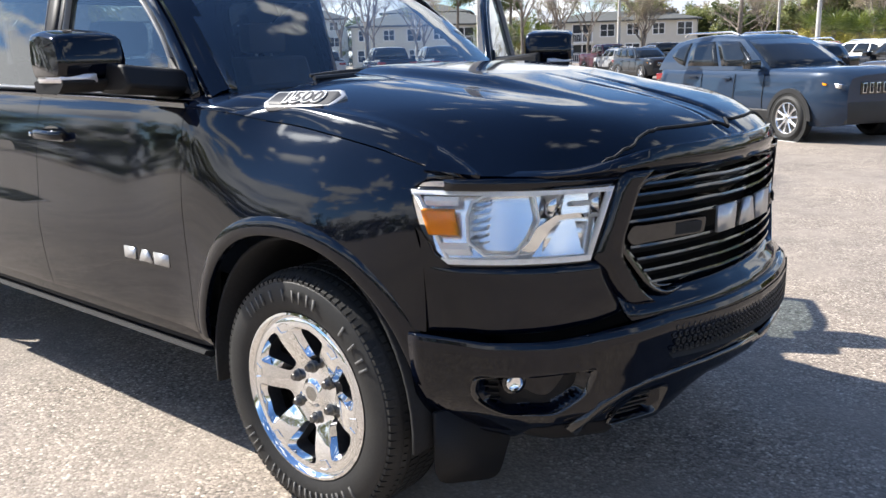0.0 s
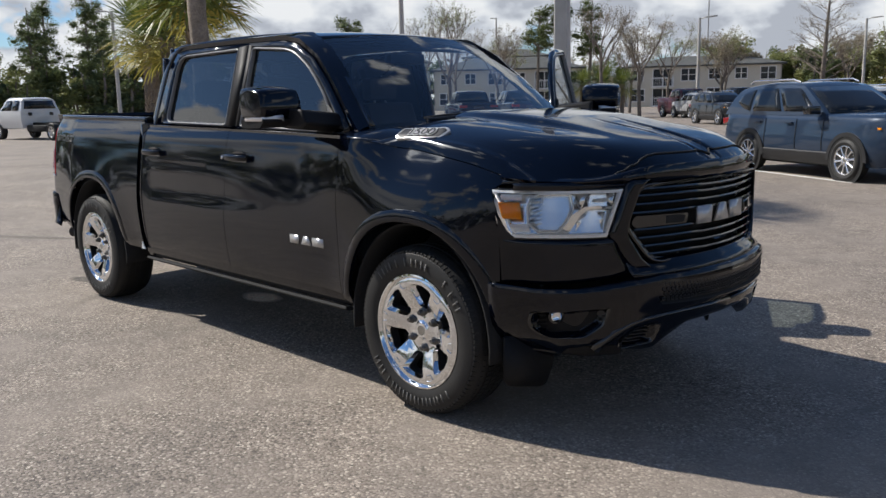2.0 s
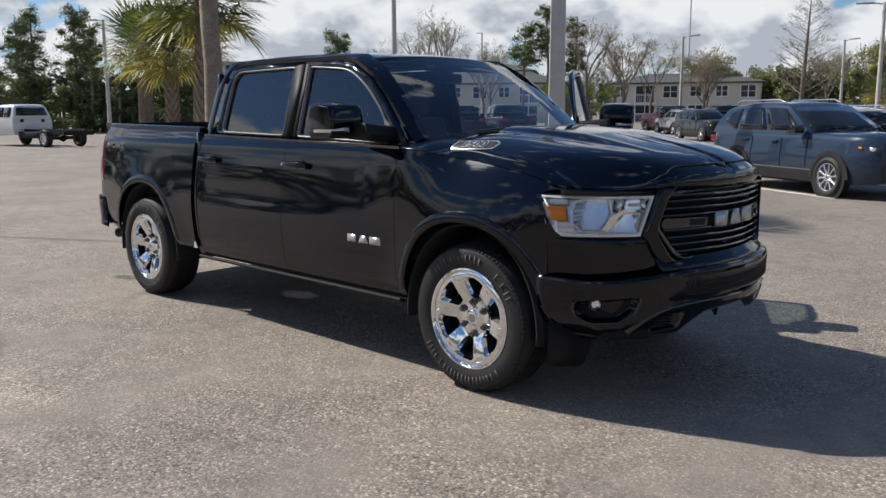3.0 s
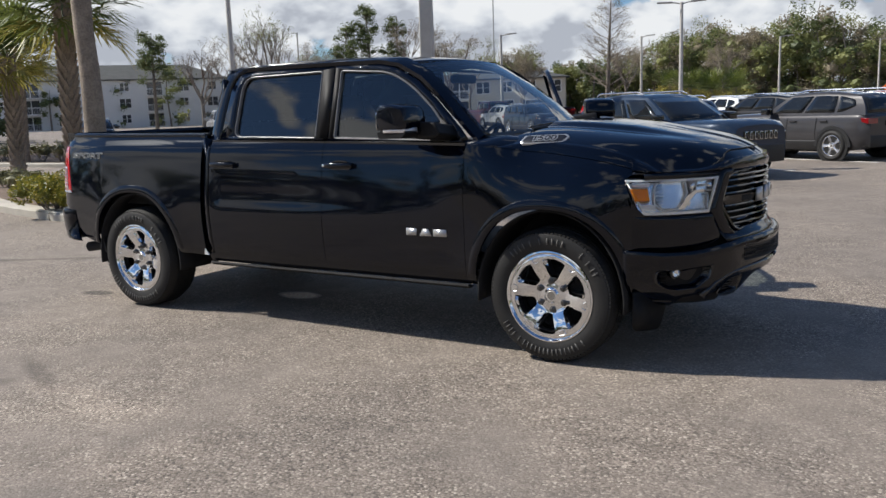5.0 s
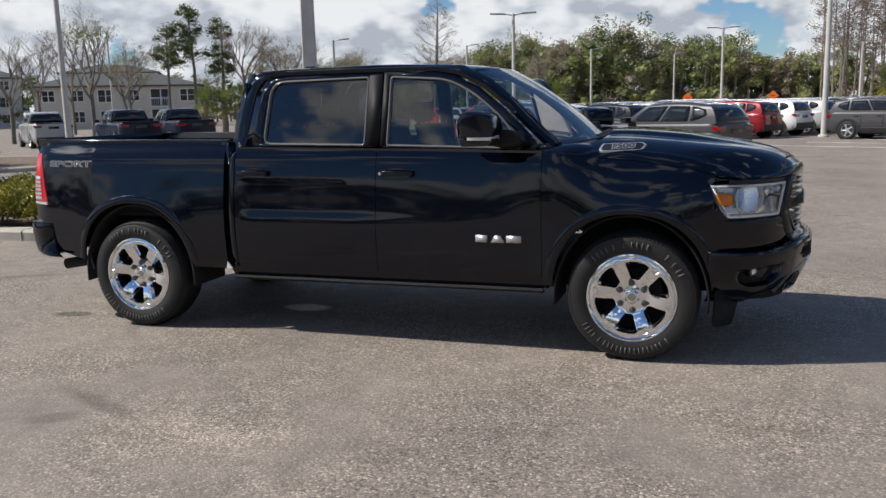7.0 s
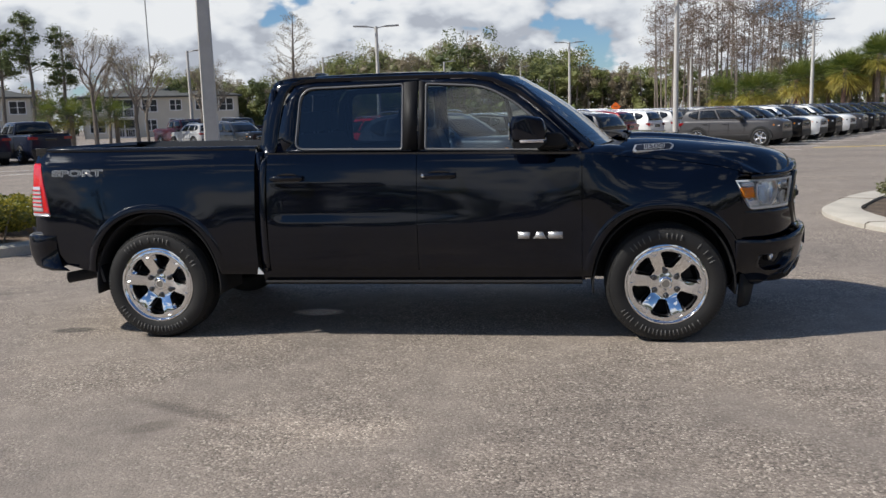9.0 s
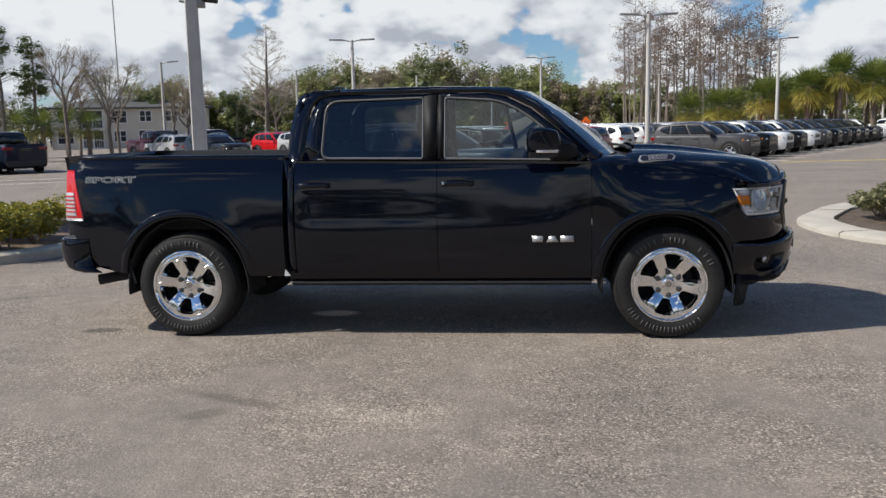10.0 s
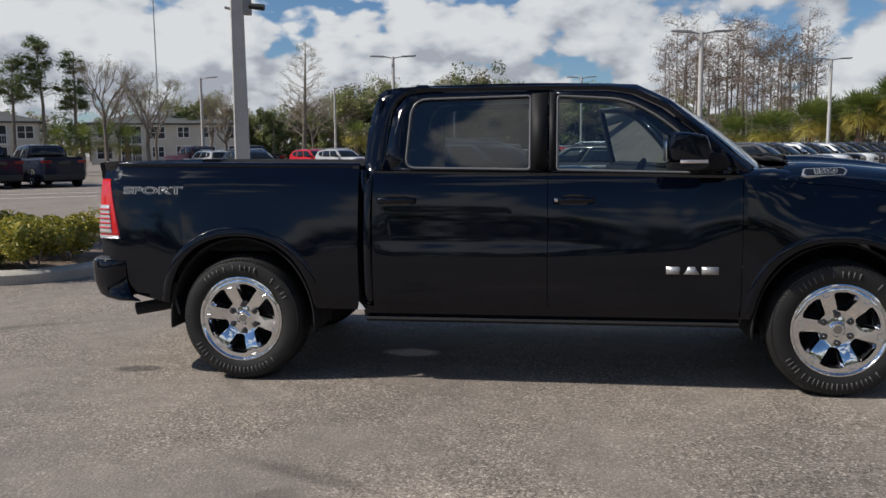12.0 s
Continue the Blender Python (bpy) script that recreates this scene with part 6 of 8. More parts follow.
    revolve(bm, [(0.08, -0.01), (0.165, -0.01), (0.165, 0.02), (0.08, 0.02)], 40)
    part("brake_disc", bm, LINER, wn)
    bm = bmesh.new()
    revolve(bm, [(0.001, 0.03), (rim_r - 0.04, 0.03)], 32)
    part("inner_shade", bm, UNDER, wn)
    bm = made_box(0.10, 0.19, -0.045, 0.03, -0.07, 0.09, bevel=0.015)
    part("brake_caliper", bm, LINER, wn)
    return wn


SPOKE = ((0.30, 0.050, 0.052, 0.000, 0.06), (0.42, 0.045, 0.046, 0.006, 0.055), (0.60, 0.044, 0.032, 0.012, 0.05), (0.76, 0.052, 0.016, 0.014, 0.045), (0.88, 0.068, 0.003, 0.008, 0.04), (1.0, 0.094, -0.003, 0.004, 0.04))
fw = wheel_parts(truck, WR, 0.274, 0.27, 6, SPOKE, pockets=True)
WY = 0.825
fw.matrix_local = pose(0, -WY, WR, 0, -21, 0)
for x, s, roll in ((RAX, -1, -19), (0, 1, 30), (RAX, 1, 50)):
    c = copy_thing(fw, pose(x, s * WY, WR, 0, roll, 0 if s < 0 else 180))

# ---- ground ----
bm = bmesh.new()
N = 24
sheet(bm, [-400 + 800 * i / N for i in range(N + 1)], [-400 + 800 * i / N for i in range(N + 1)], lambda x, y: (x, y, 0))
ground = finish("ground", bm, ASPHALT, smooth=False)
tagged(ground, "worn sunlit grey-brown asphalt parking lot", "ground", kind="structure")

ROW = Vector((0.5, 0.866, 0))      # along the parked rows
HEAD = Vector((0.866, -0.5, 0))    # the way the near rows face


def strip(name, a, b, w, mat, label):
    a, b = Vector(a), Vector(b)
    t = (b - a).normalized()
    n = Vector((-t.y, t.x, 0)) * w / 2
    bm = bmesh.new()
    lo = [a - n, b - n, b + n, a + n]
    loft(bm, [[(p.x, p.y, z) for p in lo] for z in (0.001, 0.005)])
    return tagged(finish(name, bm, mat, smooth=False), label, "road marking", kind="structure")


base = Vector((-2.27, 10.88, 0))
for k in range(-1, 4):
    p = base + ROW * 2.75 * k
    strip("stall_line", p - HEAD * 4.9, p, 0.10, WHITEPAINT, "worn white painted stall line on asphalt")
base = Vector((6.2, 23.6, 0))
for k in range(0, 14):
    p = base + ROW * 2.75 * k
    strip("stall_line", p - HEAD * 5.0, p + HEAD * 0.3, 0.10, WHITEPAINT, "worn white painted stall line on asphalt")
strip("yellow_line", (8.6, 27.0, 0), (15.5, 27.9, 0), 0.30, YELLOWPAINT, "faded yellow painted line on asphalt")
strip("stop_line", (-24.5, 17.5, 0), (-17.5, 21.5, 0), 0.12, WHITEPAINT, "worn white painted line on asphalt")
strip("stop_line", (-26.0, 20.0, 0), (-19.0, 24.0, 0), 0.12, WHITEPAINT, "worn white painted line on asphalt")


# ---- planted islands ----
def island(name, outline, label, soil, kerb_w=0.30, kerb_h=0.14, r=1.2):
    loop = rounded(outline, r, 10)
    n = len(loop)
    inner = grow(loop, -kerb_w)
    if abs(sum(a[0] * b[1] - b[0] * a[1] for a, b in zip(inner, inner[1:] + inner[:1]))) > abs(sum(a[0] * b[1] - b[0] * a[1] for a, b in zip(loop, loop[1:] + loop[:1]))):
        inner = grow(loop, kerb_w)
    soft = [(a[0] + (b[0] - a[0]) * 0.12, a[1] + (b[1] - a[1]) * 0.12) for a, b in zip(loop, inner)]
    bm = bmesh.new()
    loft(bm, [[(x, y, z) for x, y in lp] for lp, z in ((loop, -0.02), (loop, kerb_h - 0.03), (soft, kerb_h), (inner, kerb_h), (inner, 0.0))], True, False)
    k = finish(name + "_kerb", bm, CONCRETE, angle=50)
    tagged(k, "pale cast concrete kerb round a planted island", "kerb", kind="structure")
    # joints every three metres or so
    acc = 0
    for i in range(n):
        a, b = Vector((*loop[i], 0)), Vector((*loop[(i + 1) % n], 0))
        acc += (b - a).length
        if acc > 2.4:
            acc = 0
            c = Vector((*inner[i], 0))
            d = (c - a).normalized()
            bm = bmesh.new()
            tube(bm, [a + Vector((0, 0, 0.0)) - d * 0.003, a - d * 0.002 + Vector((0, 0, kerb_h - 0.02)), a + d * 0.04 + Vector((0, 0, kerb_h - 0.001)), c + Vector((0, 0, kerb_h - 0.001))], 0.006, 5)
            part("joint", bm, SOIL, k)
    bm = bmesh.new()
    plate(bm, inner, (), lambda x, y: (x, y, kerb_h - 0.04))
    bmesh.ops.subdivide_edges(bm, edges=bm.edges, cuts=3, use_grid_fill=True)
    for v in bm.verts:
        if len(v.link_edges) > 4:
            v.co.z += 0.05 * noise.noise(Vector((v.co.x * 1.3, v.co.y * 1.3, 0)))
    s = finish(name + "_bed", bm, soil)
    tagged(s, "brown mulch bed in a kerbed island", "mulch bed", kind="structure")
    return inner, kerb_h - 0.04


island("island_west", [(-7.15, 3.4), (-7.75, 2.45), (-9.4, 2.35), (-12.6, 3.0), (-16.4, 4.6), (-19.2, 6.0), (-19.6, 7.8), (-7.0, 7.6)], "", MULCH, r=1.3)
island("island_east", [(2.98, 6.3), (2.98, 4.9), (3.40, 3.75), (4.9, 2.95), (9.0, 2.3), (14.0, 3.5), (13.0, 10.5), (6.2, 10.3), (4.1, 8.4)], "", SOIL, kerb_w=0.52, kerb_h=0.085, r=0.8)
island("island_far", [(-19.5, 13.4), (-24.0, 11.9), (-31.0, 11.9), (-36.0, 14.0), (-40.5, 15.6), (-40.5, 20.0), (-22.0, 20.0), (-19.0, 17.0)], "", MULCH, r=1.5)

rng = random.Random(11)


def leaf_cloud(heap, count, where, size, flat=0.4, rg=rng):
    """Small folded leaves scattered by where(), added to a heap of points and faces."""
    vs, fs = heap
    for _ in range(count):
        c = Vector(where())
        d = Vector((rg.gauss(0, 1), rg.gauss(0, 1), rg.gauss(0, flat) + 0.3)).normalized()
        e = d.cross(Vector((rg.gauss(0, 1), rg.gauss(0, 1), rg.gauss(0, 1)))).normalized()
        l, w = size * rg.uniform(0.6, 1.3), size * rg.uniform(0.3, 0.55)
        up = Vector((0, 0, 0.1 * l))
        n = len(vs)
        vs.extend((c - d * l * 0.5, c + e * w * 0.5 + up, c + d * l * 0.5, c - e * w * 0.5 + up))
        fs.append((n, n + 1, n + 2, n + 3))


def heap_part(name, heap, mat, parent, label=""):
    me = bpy.data.meshes.new(name)
    me.from_pydata([tuple(v) for v in heap[0]], [], heap[1])
    me.materials.append(mat)
    ob = new(name, me)
    ob.parent = parent
    if label:
        ob["label"] = label
    return ob


ball = bmesh.new()
bmesh.ops.create_icosphere(ball, subdivisions=1, radius=1.0)
BALL_V = [v.co.copy() for v in ball.verts]
BALL_F = [tuple(v.index for v in f.verts) for f in ball.faces]
ball.free()


def clump(heap, c, r, rg, squash=0.8):
    """An uneven knot of dense foliage."""
    vs, fs = heap
    n = len(vs)
    kx, ky, kz = rg.uniform(0.8, 1.3), rg.uniform(0.8, 1.3), rg.uniform(0.75, 1.1) * squash
    vs.extend(Vector((c[0] + v.x * r * kx * q, c[1] + v.y * r * ky * q, c[2] + v.z * r * kz * q)) for v, q in ((v, rg.uniform(0.7, 1.15)) for v in BALL_V))
    fs.extend(tuple(n + i for i in f) for f in BALL_F)


def shrub(name, x, y, rx, ry, h, mat, label, count, size, base=0.10, category="shrub", group="", stems=6):
    t = thing(name, label, category, group)
    t.location = (x, y, base)
    bm = bmesh.new()
    for k in range(stems):
        a = rng.uniform(0, 6.28)
        d = Vector((math.cos(a) * rx, math.sin(a) * ry, 0))
        tube(bm, [(d.x * 0.1, d.y * 0.1, -0.02), (d.x * 0.4, d.y * 0.4, h * 0.4), (d.x * 0.75, d.y * 0.75, h * 0.75)], [0.015, 0.011, 0.005], 5)
    part("stem", bm, TWIG, t)
    bm = ([], [])
    lumps = [(rng.uniform(-0.6, 0.6) * rx, rng.uniform(-0.6, 0.6) * ry, rng.uniform(0.45, 0.72) * h, rng.uniform(0.35, 0.55)) for _ in range(9)]

    def where():
        lx, ly, lz, lr = rng.choice(lumps)
        d = Vector((rng.gauss(0, 1), rng.gauss(0, 1), rng.gauss(0, 1))).normalized() * rng.uniform(0.5, 1.0) ** 0.5
        return (lx + d.x * lr * rx, ly + d.y * lr * ry, max(0.02, lz + d.z * lr * h * 0.75))
    for lx, ly, lz, lr in lumps:
        if stems < 10:
            clump(bm, (lx, ly, lz), lr * min(rx, ry) * 0.62, rng, 0.9)
    leaf_cloud(bm, count, where, size)
    heap_part("foliage", bm, mat, t)
    return t


HEDGE = "low hedge shrub with yellow-green variegated leaves in a mulch bed"
for k in range(5):
    shrub("hedge_shrub", -7.95 - k * 0.62, 3.15 - 0.10 * k + 0.1 * (k % 2), 0.50, 0.55, 0.62, LEAF_HEDGE, HEDGE, 3800, 0.06, group="hedge in the island")
for k in range(4):
    shrub("hedge_shrub", -8.1 - k * 0.7, 4.1 + 0.1 * (k % 2), 0.52, 0.55, 0.60, LEAF_HEDGE, HEDGE, 2600, 0.065, group="hedge in the island")
for x, y, r, h in ((-11.6, 3.35, 0.42, 0.48), (-13.2, 4.3, 0.42, 0.45), (-14.9, 4.9, 0.40, 0.38), (-16.4, 5.6, 0.42, 0.40), (-10.9, 3.2, 0.45, 0.50), (-10.6, 4.6, 0.45, 0.50), (-17.2, 6.6, 0.5, 0.30)):
    shrub("small_shrub", x, y, r, r, h, LEAF_HEDGE if x > -14 else LEAF_SHRUB, "small rounded yellow-green shrub on brown mulch", 650, 0.07, group="small shrubs on the mulch")
for k in range(16):
    shrub("hedge_shrub", -20.9 - k * 1.2, 13.4 + 0.36 * max(0, k - 8), 0.68, 0.55, 0.75, LEAF_SHRUB if k % 3 else LEAF_HEDGE, "dark green clipped hedge shrub in a far island", 420, 0.11, group="hedge in the far island")
for x, y, r, h in ((4.35, 6.45, 0.5, 0.42), (4.7, 5.75, 0.5, 0.5), (5.1, 6.7, 0.6, 0.6), (5.3, 5.5, 0.5, 0.55), (4.95, 7.4, 0.5, 0.45), (5.9, 6.2, 0.6, 0.6), (6.0, 7.2, 0.6, 0.6)):
    shrub("grassy_shrub", x, y, r, r, h, LEAF_SHRUB, "thin grey-green grassy shrub in a kerbed bed", 1100, 0.10, group="shrubs in the kerbed bed", stems=14)


# ---- trees ----
def fan(bm, c, d, length, blades, droop, rg):
    """One fan-shaped palm leaf on a stalk."""
    d = d.normalized()
    side = d.cross(Vector((0, 0, 1)))
    if side.length < 0.05:
        side = Vector((1, 0, 0))
    side.normalize()
    up = side.cross(d)
    hub = c + d * length * 0.45 - Vector((0, 0, droop * length * 0.12))
    tube(bm, [c, c + d * length * 0.25, hub], [0.018, 0.014, 0.010], 4, caps=False)
    for k in range(blades):
        a = (k / (blades - 1) - 0.5) * 3.9
        v = (d * math.cos(a) + side * math.sin(a) * 0.95 + up * (0.22 * abs(math.sin(a)) + rg.uniform(-0.08, 0.08))).normalized()
        L = length * 0.62 * (0.72 + 0.28 * math.cos(a)) * rg.uniform(0.85, 1.1)
        w = v.cross(up).normalized() * length * 0.020
        m = hub + v * L * 0.6
        e = hub + v * L - Vector((0, 0, droop * L * rg.uniform(0.2, 0.5)))
        q = [bm.verts.new(p) for p in (hub, m + w, e, m - w)]
        bm.faces.new(q)


def palm(x, y, h, r, fronds=34, lean=(0, 0), rough=True, dry=0.3, label="", blades=18, trunk_r=0.15, seed=1, hang=0.65):
    rg = random.Random(seed)
    t = thing("palm_tree", label or "cabbage palm with fan leaves and a criss-cross booted trunk", "palm tree", "palms round the lot")
    t.location = (x, y, 0.02)
    top = Vector((lean[0], lean[1], h))
    bm = bmesh.new()
    n = 12
    tube(bm, [top * (k / n) + Vector((0.02 * math.sin(k), 0.02 * math.cos(1.7 * k), 0)) for k in range(n + 1)], [trunk_r * (1.25 - 0.3 * min(1, k / 4)) * (1 + 0.03 * math.sin(k * 2.3)) for k in range(n + 1)], 12)
    part("trunk", bm, PALMBARK, t)
    if rough:
        bm = bmesh.new()
        rows = int(h / 0.13)
        for k in range(rows):
            z = 0.25 + k * 0.13
            if z > h - 0.1:
                break
            for j in range(7):
                a = 2 * math.pi * (j + 0.5 * (k % 2)) / 7
                o = Vector((math.cos(a), math.sin(a), 0))
                c = top * (z / h) + o * trunk_r * 0.9
                s = Vector((-o.y, o.x, 0)) * 0.065
                q = [c - s, c + s, c + o * 0.075 + Vector((0, 0, 0.22)) + s * 0.3, c + o * 0.075 + Vector((0, 0, 0.22)) - s * 0.3]
                q2 = [p - o * 0.04 for p in q]
                loft(bm, [q, q2])
        part("trunk_husk", bm, PALMBARK, t, "woven old leaf bases", smooth=False)
    green_bm, dry_bm = bmesh.new(), bmesh.new()
    for k in range(fronds):
        a = k * 2.39996
        el = 1.30 - (1.30 + hang) * (k / fronds) ** 0.9
        d = Vector((math.cos(a) * math.cos(el), math.sin(a) * math.cos(el), math.sin(el)))
        old = k > fronds * (1 - dry)
        fan(dry_bm if old else green_bm, top + d * 0.06, d, r * rg.uniform(0.85, 1.1), blades, 0.15 + 0.45 * (k / fronds), rg)
    part("crown", green_bm, LEAF_PALM, t, "green fan leaves", smooth=False)
    if dry > 0:
        part("old_crown", dry_bm, LEAF_PALM_DRY, t, "yellowing lower fan leaves", smooth=False)
    return t


palm(-10.64, 3.87, 7.2, 1.9, 40, (-0.25, 0.15), False, 0.0, "tall palm with a smooth grey-brown trunk", trunk_r=0.17, seed=3)
palm(-12.92, 4.98, 3.75, 1.5, 46, (0.15, 0.0), True, 0.15, seed=4, blades=24)
palm(-18.1, 7.0, 3.1, 1.5, 40, (-0.1, 0.1), True, 0.5, "cabbage palm with yellowing drooping fan leaves", seed=5, blades=24)
palm(-27.2, 12.9, 4.0, 1.9, 40, (0.1, 0.1), True, 0.6, "cabbage palm with yellowing drooping fan leaves", seed=6, blades=22)
palm(-32.6, 13.3, 4.5, 2.1, 36, (0.0, 0.1), True, 0.3, seed=7)
palm(-35.2, 14.9, 4.0, 2.0, 36, (0.0, 0.1), True, 0.3, seed=8)
for k, (x, y, h) in enumerate(((17.6, 65.4, 3.4), (20.9, 64.4, 3.9), (22.1, 66.8, 4.3), (23.2, 63.7, 5.0), (24.3, 67.5, 4.9), (25.5, 62.9, 4.5), (26.8, 66.0, 4.4), (28.4, 63.5, 4.8), (30.5, 67.0, 5.0), (19.3, 68.5, 3.5), (15.0, 69.0, 3.0), (33.0, 64.0, 4.9), (21.6, 70.5, 3.6), (25.0, 71.0, 4.1), (27.6, 70.0, 4.3), (29.4, 69.0, 4.2), (31.6, 71.5, 4.6), (34.6, 69.5, 4.8), (36.4, 66.5, 5.2), (13.0, 72.0, 2.6), (17.2, 73.0, 2.7))):
    palm(x, y, h + 0.2 + 0.25 * math.sin(2.3 * k), 1.95, 60, (0.1 * math.sin(k), 0), True, 0.34, "stout cabbage palm at the lot's far edge", blades=16, trunk_r=0.13, seed=20 + k, hang=1.05)
for k, (x, y, h) in enumerate(((-34.6, 45.2, 2.4), (-33.5, 46.0, 2.3), (-32.4, 47.0, 2.5), (-31.2, 47.6, 2.3))):
    palm(x, y, h, 1.35, 34, (0, 0), True, 0.15, "small dark green palm in a far row", blades=14, trunk_r=0.11, seed=40 + k, hang=0.9)
for k, (x, y, h) in enumerate(((-24.5, 84.0, 3.2), (-22.4, 86.0, 2.8), (-20.5, 85.0, 2.6), (-17.7, 66.8, 2.5), (-16.0, 67.2, 2.3), (-14.2, 67.6, 2.4))):
    palm(x, y, h, 2.0, 40, (0, 0), True, 0.4, "low yellow-green palm before the woods", blades=12, trunk_r=0.15, seed=60 + k, hang=0.9)


def branches(bm, p, d, length, radius, depth, rg, tips, spread=0.6, up=0.25, seg=5):
    """Limbs that fork and taper."""
    mid = p + d * length * 0.5 + Vector((rg.gauss(0, 0.05), rg.gauss(0, 0.05), 0)) * length
    e = p + d * length + Vector((rg.gauss(0, 0.06), rg.gauss(0, 0.06), 0)) * length
    tube(bm, [p, mid, e], [radius, radius * 0.82, radius * 0.62], seg if depth > 1 else 3, caps=False)
    tips.append(e)
    if depth == 0:
        return
    for k in range(3 if depth > 1 else 4):
        nd = (d + Vector((rg.gauss(0, spread), rg.gauss(0, spread), rg.gauss(0, spread * 0.5) + up))).normalized()
        s = rg.uniform(0.45, 1.0)
        branches(bm, p.lerp(e, s), nd, length * rg.uniform(0.5, 0.78), radius * 0.5, depth - 1, rg, tips, spread, up, seg)


def bare_tree(x, y, h, label, leaf=None, count=0, depth=5, conic=False, seed=1, lead=0.42, size=0.13, name="bare_tree", r=0.12):
    rg = random.Random(seed)
    t = thing(name, label, "tree", "winter trees round the lot")
    t.location = (x, y, -0.02)
    bm = bmesh.new()
    tips = []
    if conic:
        top = Vector((rg.gauss(0, 0.2), rg.gauss(0, 0.2), h))
        tube(bm, [Vector((0, 0, 0)), top * 0.4, top * 0.75, top], [r, r * 0.7, r * 0.35, 0.015], 7)
        tr = part("trunk", bm, BARK, t)
        bm = bmesh.new()
        n = 46
        for k in range(n):
            z = 0.22 + 0.76 * k / n
            a = k * 2.4
            L = h * 0.36 * (1.03 - z) ** 0.75 * rg.uniform(0.7, 1.1)
            d = Vector((math.cos(a), math.sin(a), 0.55)).normalized()
            branches(bm, top * z, d, L * 0.75, 0.048 * (1.2 - z), 2, rg, tips, 0.45, 0.12, 4)
    else:
        tube(bm, [Vector((0, 0, 0)), Vector((rg.gauss(0, 0.05), rg.gauss(0, 0.05), h * lead * 0.6)), Vector((rg.gauss(0, 0.1), rg.gauss(0, 0.1), h * lead))], [r * 1.2, r, r * 0.85], 8)
        tr = part("trunk", bm, BARK, t)
        bm = bmesh.new()
        for k in range(5):
            a = k * 1.3 + rg.uniform(0, 1)
            d = Vector((math.cos(a) * 0.55, math.sin(a) * 0.55, 1)).normalized()
            branches(bm, Vector((0, 0, h * lead * rg.uniform(0.7, 1.0))), d, h * 0.26, r * 0.6, depth - 1, rg, tips, 0.5, 0.3)
    part("branchwork", bm, TWIG, t, "bare forked limbs", smooth=False)
    if leaf:
        bm = ([], [])

        def where():
            p = rg.choice(tips)
            return (p.x + rg.gauss(0, 0.13), p.y + rg.gauss(0, 0.13), p.z - abs(rg.gauss(0, 0.15)))
        leaf_cloud(bm, count * 3, where, size * 0.8, rg=rg)
        heap_part("foliage", bm, leaf, t)
    return t


bare_tree(-24.3, 64.8, 10.8, "tall leafless cone-shaped tree at the lot's edge", LEAF_BROWN, 1100, conic=True, seed=2, r=0.24)
bare_tree(-42.3, 35.6, 7.2, "grey leafless spreading tree before a building", seed=3)
bare_tree(-33.0, 32.2, 8.2, "dark leafless tree with upright limbs", LEAF_OAK, 500, seed=4)
bare_tree(-29.0, 46.4, 7.4, "thinly leaved spreading tree at the lot's edge", LEAF_BROWN, 900, seed=5)
bare_tree(-31.5, 45.5, 7.6, "thinly leaved slender tree at the lot's edge", LEAF_BROWN, 500, seed=6, lead=0.55)
bare_tree(-26.0, 52.0, 6.4, "brownish half-bare tree at the lot's edge", LEAF_BROWN, 1500, seed=7)
bare_tree(-40.0, 62.0, 7.5, "brownish half-bare tree before a pale building", LEAF_BROWN, 1200, seed=8)
bare_tree(-35.0, 70.0, 8.0, "half-bare tree with thin olive leaves", LEAF_OAK, 1600, seed=9)
bare_tree(-52.0, 48.0, 9.0, "grey leafless tree before a building", LEAF_BROWN, 500, seed=10)
bare_tree(-47.0, 52.0, 8.6, "grey half-bare tree before a beige house", LEAF_BROWN, 900, seed=14)
bare_tree(-50.5, 57.0, 8.2, "grey half-bare tree before a beige house", LEAF_OAK, 900, seed=15)
bare_tree(-56.0, 56.0, 8.8, "grey leafless tree before a beige house", LEAF_BROWN, 400, seed=16)
bare_tree(-38.5, 66.0, 8.0, "olive half-bare tree before a beige house", LEAF_OAK, 1100, seed=17)
bare_tree(-18.0, 80.0, 8.0, "brown half-bare tree before the woods", LEAF_BROWN, 1600, seed=12)
bare_tree(-30.0, 86.0, 9.0, "brown half-bare tree before the woods", LEAF_BROWN, 1800, seed=13)


